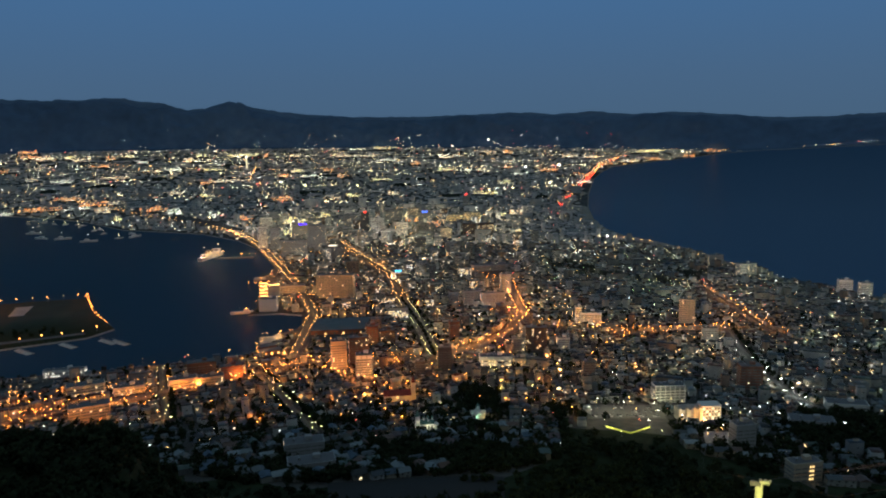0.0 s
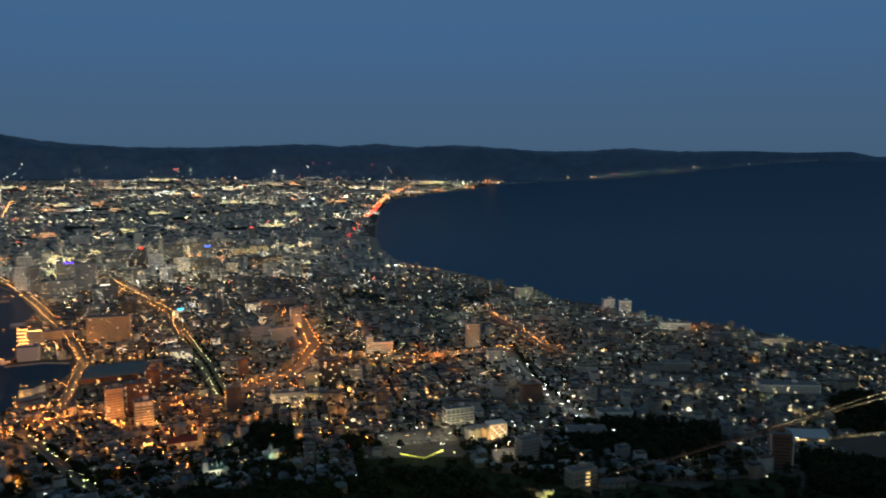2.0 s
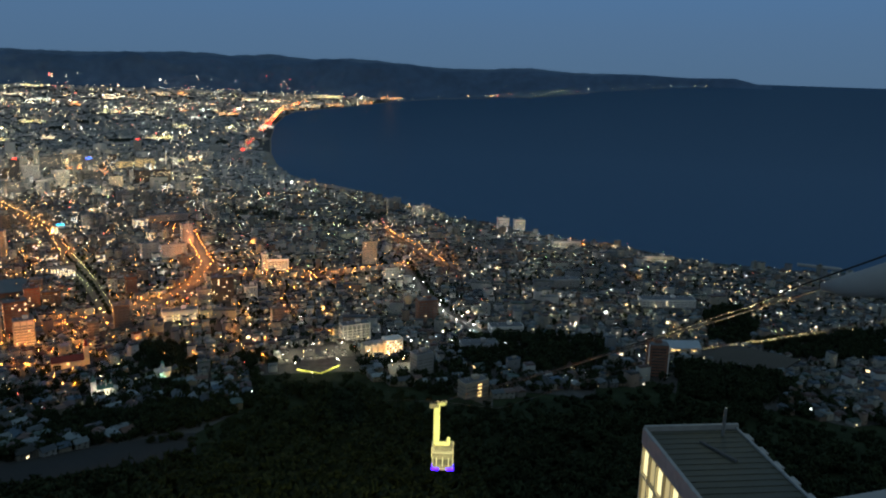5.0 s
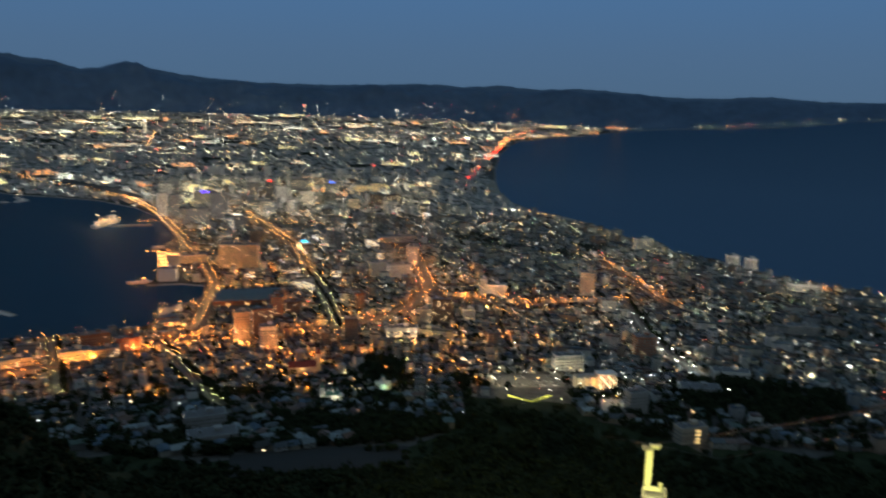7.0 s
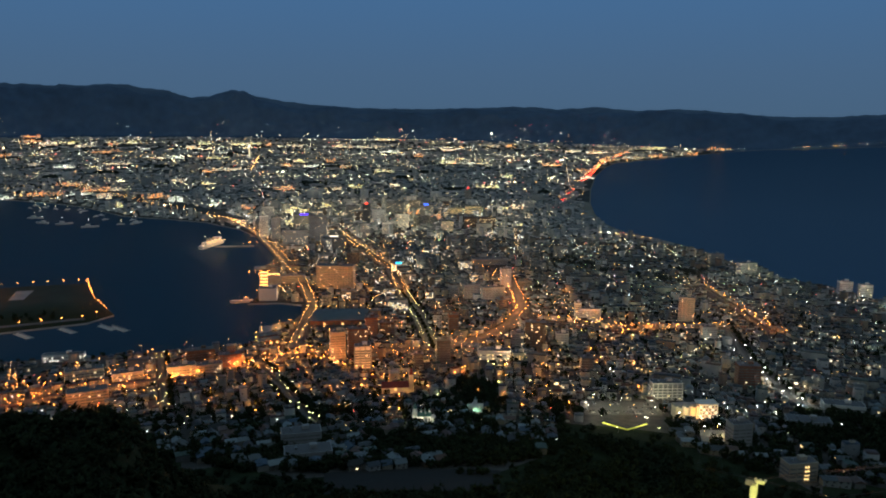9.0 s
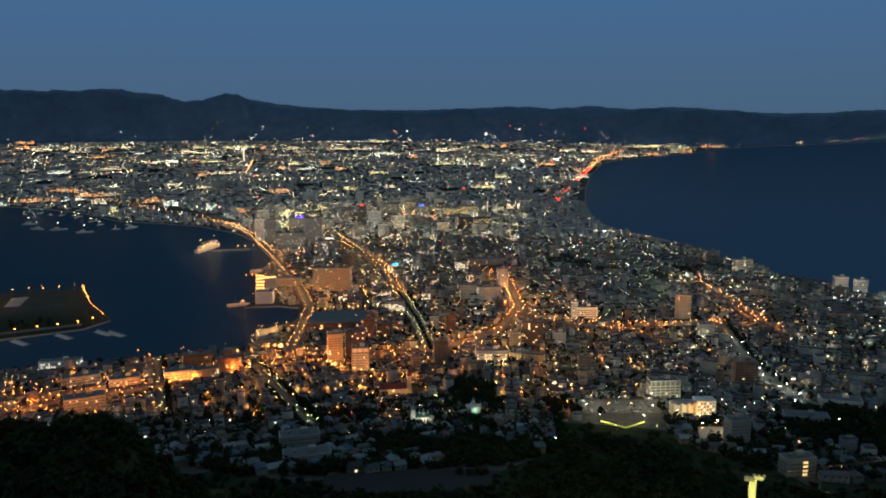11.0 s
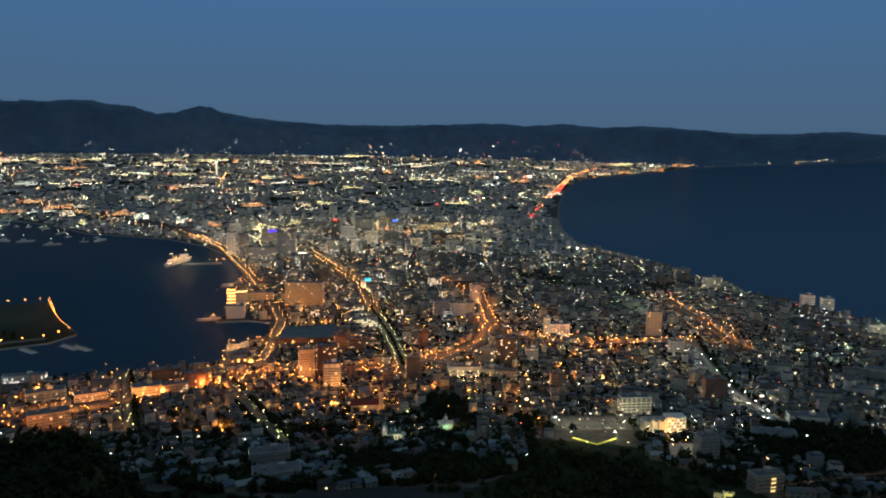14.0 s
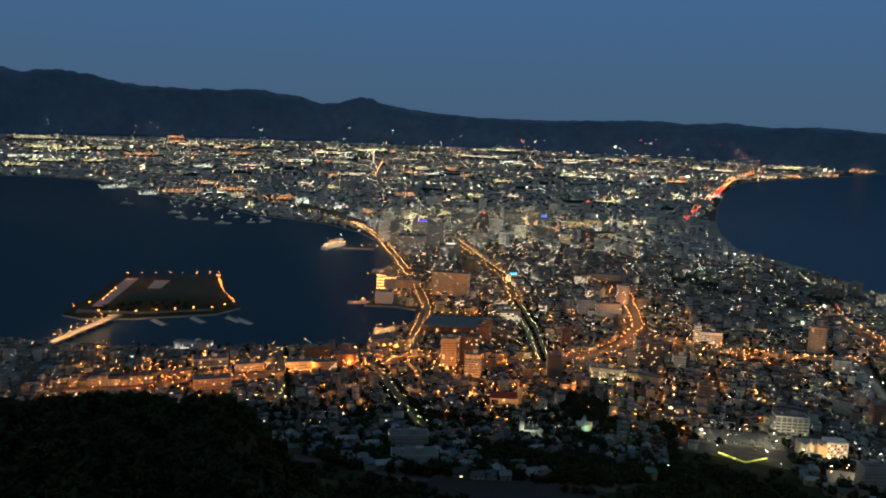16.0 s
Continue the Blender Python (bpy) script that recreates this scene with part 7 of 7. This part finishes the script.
# ---- on the summit: gondola, ropes, station roof, ledge ----
def gondola(x, y, z, rot):
    ob = empty("gondola", x, y, z, rot, "aerial ropeway car on a lit yellow hanger, violet strip below", "gondola")
    hanger = surface("yellow_hanger_paint", (0.44, 0.47, 0.30), 0.5, 0.1, 0.5, 3)
    part("carriage", block(1.5, 0.6, 0.7, -0.75, 0, -0.5, 0.12), M_DARK, ob)
    part("hanger_head", block(1.3, 0.6, 0.5, 0.35, 0, -0.1, 0.2), hanger, ob)
    for px in (-0.2, 0.4, 1.0):
        part("sheave", tube(0.2, 0.2, 0.2, 0, 0, 0, 12, pose(px, 0.1, 0.5, 90)), M_STEEL, ob)
    part("hanger_arm", block(1.0, 0.6, 6.0, -0.35, 0, -5.9, 0.2), hanger, ob)
    part("hanger_foot", block(2.6, 0.7, 0.75, 0.45, 0, -6.7, 0.25), hanger, ob)
    part("hanger_hook", block(0.6, 0.7, 1.3, 1.5, 0, -6.5, 0.2), hanger, ob)
    part("roof_frame", block(2.6, 2.6, 0.5, 0.8, 0, -7.0, 0.15), M_DARK, ob)
    part("roof", block(3.3, 4.4, 0.35, 0.7, 0, -7.3, 0.15), M_DARK, ob)
    for k in range(7):
        part("roof_slat", block(3.1, 0.16, 0.12, 0.7, -1.8 + k * 0.6, -6.95), M_GREY, ob)
    for px in (-0.95, 2.3):
        part("roof_edge", block(0.12, 4.5, 0.2, px, 0, -7.25), M_CREAM, ob)
    cabin = part("cabin", block(3.2, 4.2, 2.3, 0.7, 0, -9.6, 0.25), M_DARK, ob)
    for px in (-0.82, -0.2, 0.7, 1.6, 2.22):
        part("window_post", block(0.14, 4.3, 1.5, px, 0, -9.0), M_GREY, cabin)
    part("window", block(2.7, 4.26, 0.95, 0.7, 0, -8.7, 0.05), M_GLASS, cabin)
    part("window", block(3.26, 3.6, 0.95, 0.7, 0, -8.7, 0.05), M_GLASS, cabin)
    part("sill", block(1.0, 4.4, 0.25, 0.7, 0, -9.5), M_GREY, cabin)
    for px in (-0.4, 1.8):
        part("light_strip", block(1.1, 4.4, 0.34, px, 0, -9.55), G_VIOLET, cabin, "violet light strip")


GX, GY, GZ = 42.8, 97.4, 285.1
gondola(GX, GY, GZ - 0.2, -24)
M_ROPE = surface("greased_rope", (0.026, 0.027, 0.026), 0.5, 0.2, 1.0, 8)
rope_set = (((11.4, 9.3, 330.4), (16.9, 25.4, 322.0), (GX, GY, GZ + 0.3), (150, 420, 132.0), (258, 735, 47.0)), ((11.33, 9.33, 330.36), (16.82, 25.4, 321.96), (GX - 0.3, GY, GZ + 0.25), (149, 420, 131.0), (257, 735, 46.0)),
            ((23.0, 11.6, 328.6), (25.1, 17.6, 325.7), (27.7, 25.0, 322.1), (31.1, 34.7, 317.6), (53, 97.0, 283.0), (164, 420, 130.0), (272, 733, 46.0)), ((22.9, 11.65, 328.5), (25.0, 17.6, 325.63), (27.6, 25.0, 322.03), (31.0, 34.7, 317.52), (52.8, 97.0, 282.9), (163, 420, 129.0), (271, 733, 45.0)))
for k, points in enumerate(rope_set):
    cu = bpy.data.curves.new("rope", "CURVE")
    cu.dimensions, cu.bevel_depth, cu.bevel_resolution = "3D", 0.017 if k % 2 == 0 else 0.012, 1
    sp = cu.splines.new("BEZIER")
    sp.bezier_points.add(len(points) - 1)
    for knot, place in zip(sp.bezier_points, points):
        knot.co, knot.handle_left_type, knot.handle_right_type = place, "VECTOR", "VECTOR"
    sp.resolution_u = 16
    ro = new("ropeway_cable", cu)
    ro.data.materials.append(M_ROPE)
    tagged(ro, "steel ropeway cable running down from the summit station", "cable", "ropeway cables")

# ---- summit station, rope saddle, ledge and their lights ----
spot = bpy.data.lights.new("ropeway_floodlight", "SPOT")
spot.energy, spot.color, spot.spot_size, spot.spot_blend, spot.shadow_soft_size = 130000, (1.0, 0.86, 0.30), radians(6), 0.4, 0.3
so = new("ropeway_floodlight", spot)
so.matrix_world = look((15.0, 12.0, 318.0), (GX, GY, GZ - 4.5))
wash = bpy.data.lights.new("slope_floodlight", "SPOT")
wash.energy, wash.color, wash.spot_size, wash.spot_blend, wash.shadow_soft_size = 800000, (1.0, 0.86, 0.30), radians(30), 0.9, 0.5
new("slope_floodlight", wash).matrix_world = look((22.0, 16.0, 314.0), (75, 300, 150))
glim = bpy.data.lights.new("rope_floodlight", "SPOT")
glim.energy, glim.color, glim.spot_size, glim.spot_blend, glim.shadow_soft_size = 42000, (1.0, 0.78, 0.38), radians(52), 0.6, 0.15
new("rope_floodlight", glim).matrix_world = look((16.5, 11.0, 322.5), (12.6, 12.8, 328.5))
glim = glim.copy()
glim.energy, glim.spot_size = 80000, radians(80)
new("rope_floodlight", glim).matrix_world = look((23.0, 22.0, 314.5), (28.2, 26.5, 321.4))
glim = glim.copy()
glim.energy, glim.spot_size = 26000, radians(70)
new("rope_floodlight", glim).matrix_world = look((19.5, 9.5, 322.0), (24.0, 14.5, 327.3))

station = empty("station_building", 43.5, 41.9, 278.0, -17, "summit station with grey flat roof and lit glass wall", "building")
W, D, TOP = 8.6, 12.8, 26.0
part("wall", block(W - 0.7, D - 0.4, TOP - 0.6, 0.3, 0, 0), M_GREY, station)
roof_mat = surface("ribbed_roof_sheet", (0.055, 0.058, 0.046), 0.6, 0.25, 0.4, 3)
part("roof", block(W - 0.5, D - 0.5, 0.3, 0.1, 0, TOP - 0.62), roof_mat, station)
for k in range(14):
    part("roof_rib", block(W - 0.7, 0.07, 0.05, 0.1, -D / 2 + 0.7 + k * 0.87, TOP - 0.32), roof_mat, station)
part("fascia", block(0.35, D, 1.5, -W / 2, 0, TOP - 1.5, 0.05), M_GREY, station)
part("fascia", block(W, 0.25, 0.9, 0, D / 2, TOP - 0.75, 0.04), M_GREY, station)
part("fascia", block(0.25, D, 0.8, W / 2 - 0.2, 0, TOP - 0.95, 0.04), M_GREY, station)
for k in range(5):
    part("step_edge", block(0.5, 1.1, 0.3, W / 2 + 0.05, -D / 2 + 1.4 + k * 2.4, TOP - 0.5, 0.03), M_GREY, station)
part("mast", tube(0.16, 0.13, 2.6, 2.3, D / 2 - 1.2, TOP - 0.4, 8), M_STEEL, station)
part("lightning_rod", bar((-0.3, D / 2 - 2.4, TOP - 0.2), (1.2, D / 2 - 6.0, TOP - 0.15), 0.12), M_DARK, station)
G_HALL, G_HALL_DIM = glow("lit_station_hall", (1.0, 0.86, 0.42), 0.9), glow("dim_station_hall", (1.0, 0.80, 0.36), 0.32)
for row in range(7):
    for c in range(8):
        p = part("pane", block(0.06, 1.34, 2.3, -W / 2 + 0.22, -D / 2 + 1.0 + c * 1.56, TOP - 4.2 - row * 2.7), G_HALL if (row * 5 + c * 3) % 7 < 4 else G_HALL_DIM, station)
for c in range(9):
    part("mullion", block(0.28, 0.16, 22, -W / 2 + 0.08, -D / 2 + 0.22 + c * 1.56, TOP - 23.5), M_CREAM, station)
for row in range(8):
    part("transom", block(0.24, D - 0.3, 0.18, -W / 2 + 0.1, 0, TOP - 1.78 - row * 2.7), M_CREAM, station)
rl = bpy.data.lights.new("station_roof_lamp", "SPOT")
rl.energy, rl.color, rl.spot_size, rl.spot_blend, rl.shadow_soft_size = 110, (0.95, 0.95, 0.45), radians(60), 0.8, 0.2
new("station_roof_lamp", rl).matrix_world = look((52.0, 52.0, 312.0), (44.5, 43.5, 304))


def lofted(points, sizes, n=14):
    """A smooth body through rings along a broken line; sizes are half-width and half-height."""
    bm = bmesh.new()
    rings = []
    pts = [Vector(p) for p in points]
    for i, (p, (a, c)) in enumerate(zip(pts, sizes)):
        way = (pts[min(i + 1, len(pts) - 1)] - pts[max(i - 1, 0)]).normalized()
        side = way.cross(Vector((0, 0, 1))).normalized()
        up = side.cross(way)
        rings.append([bm.verts.new(p + side * a * math.cos(t) + up * c * math.sin(t)) for t in np.linspace(0, 2 * math.pi, n, endpoint=False)])
    for r0, r1 in zip(rings[:-1], rings[1:]):
        for k in range(n):
            bm.faces.new((r0[k], r0[(k + 1) % n], r1[(k + 1) % n], r1[k]))
    bm.faces.new(rings[0][::-1]), bm.faces.new(rings[-1])
    for f in bm.faces:
        f.smooth = True
    return bm


B0 = Vector((13.4, 6.9, 316.0))
saddle_ob = empty("rope_saddle", *B0, 0, "rounded grey steel rope saddle at the summit station", "rope saddle")
loc = lambda p: tuple(Vector(p) - B0)
part("hood", lofted([loc(p) for p in ((11.30, 9.25, 330.45), (11.5, 9.02, 330.50), (11.72, 8.75, 330.60), (12.0, 8.47, 330.72), (12.5, 7.95, 330.85), (13.4, 6.9, 331.0))],
                    [(0.03, 0.06), (0.12, 0.17), (0.18, 0.24), (0.22, 0.33), (0.26, 0.38), (0.28, 0.42)]), M_GREY, saddle_ob)
# the upper rope's unlit side is put into a near-black base colour
part("upper_rope", lofted([loc(p) for p in ((37.77, 82.98, 292.92), (15.99, 24.03, 322.7), (13.09, 16.15, 326.79), (10.88, 10.24, 329.88), (11.0, 9.53, 330.38), (12.0, 8.54, 331.17), (13.4, 6.95, 331.75))], [(0.016, 0.016)] * 7, 8), surface("shaded_rope", (0.006, 0.006, 0.006), 0.7, 0.2, 1.0, 8), saddle_ob, "dark rope")
part("leg", block(0.4, 0.4, 15, 0, 0, 0, 0.05), M_STEEL, saddle_ob)

ledge = empty("parapet", 10.6, 5.9, 312.0, -6, "blue-grey painted wall top below the viewing deck", "wall")
part("wall", block(8.4, 1.6, 15.8, 0, 0, 0), M_CONCRETE, ledge)
part("coping", block(8.8, 2.0, 0.25, 0, 0, 15.75, 0.04), M_GREY, ledge)

# the patterns from which lamps, boats, cars, houses and trees were copied are no longer needed
for pattern in (L_SODIUM, L_AMBER, L_COOL, L_GREEN, B_BIG, B_MID, B_SMALL, BRAKING, *CARS, *KINDS, *TREES):
    for o in (*pattern.children_recursive, pattern):
        bpy.data.objects.remove(o)
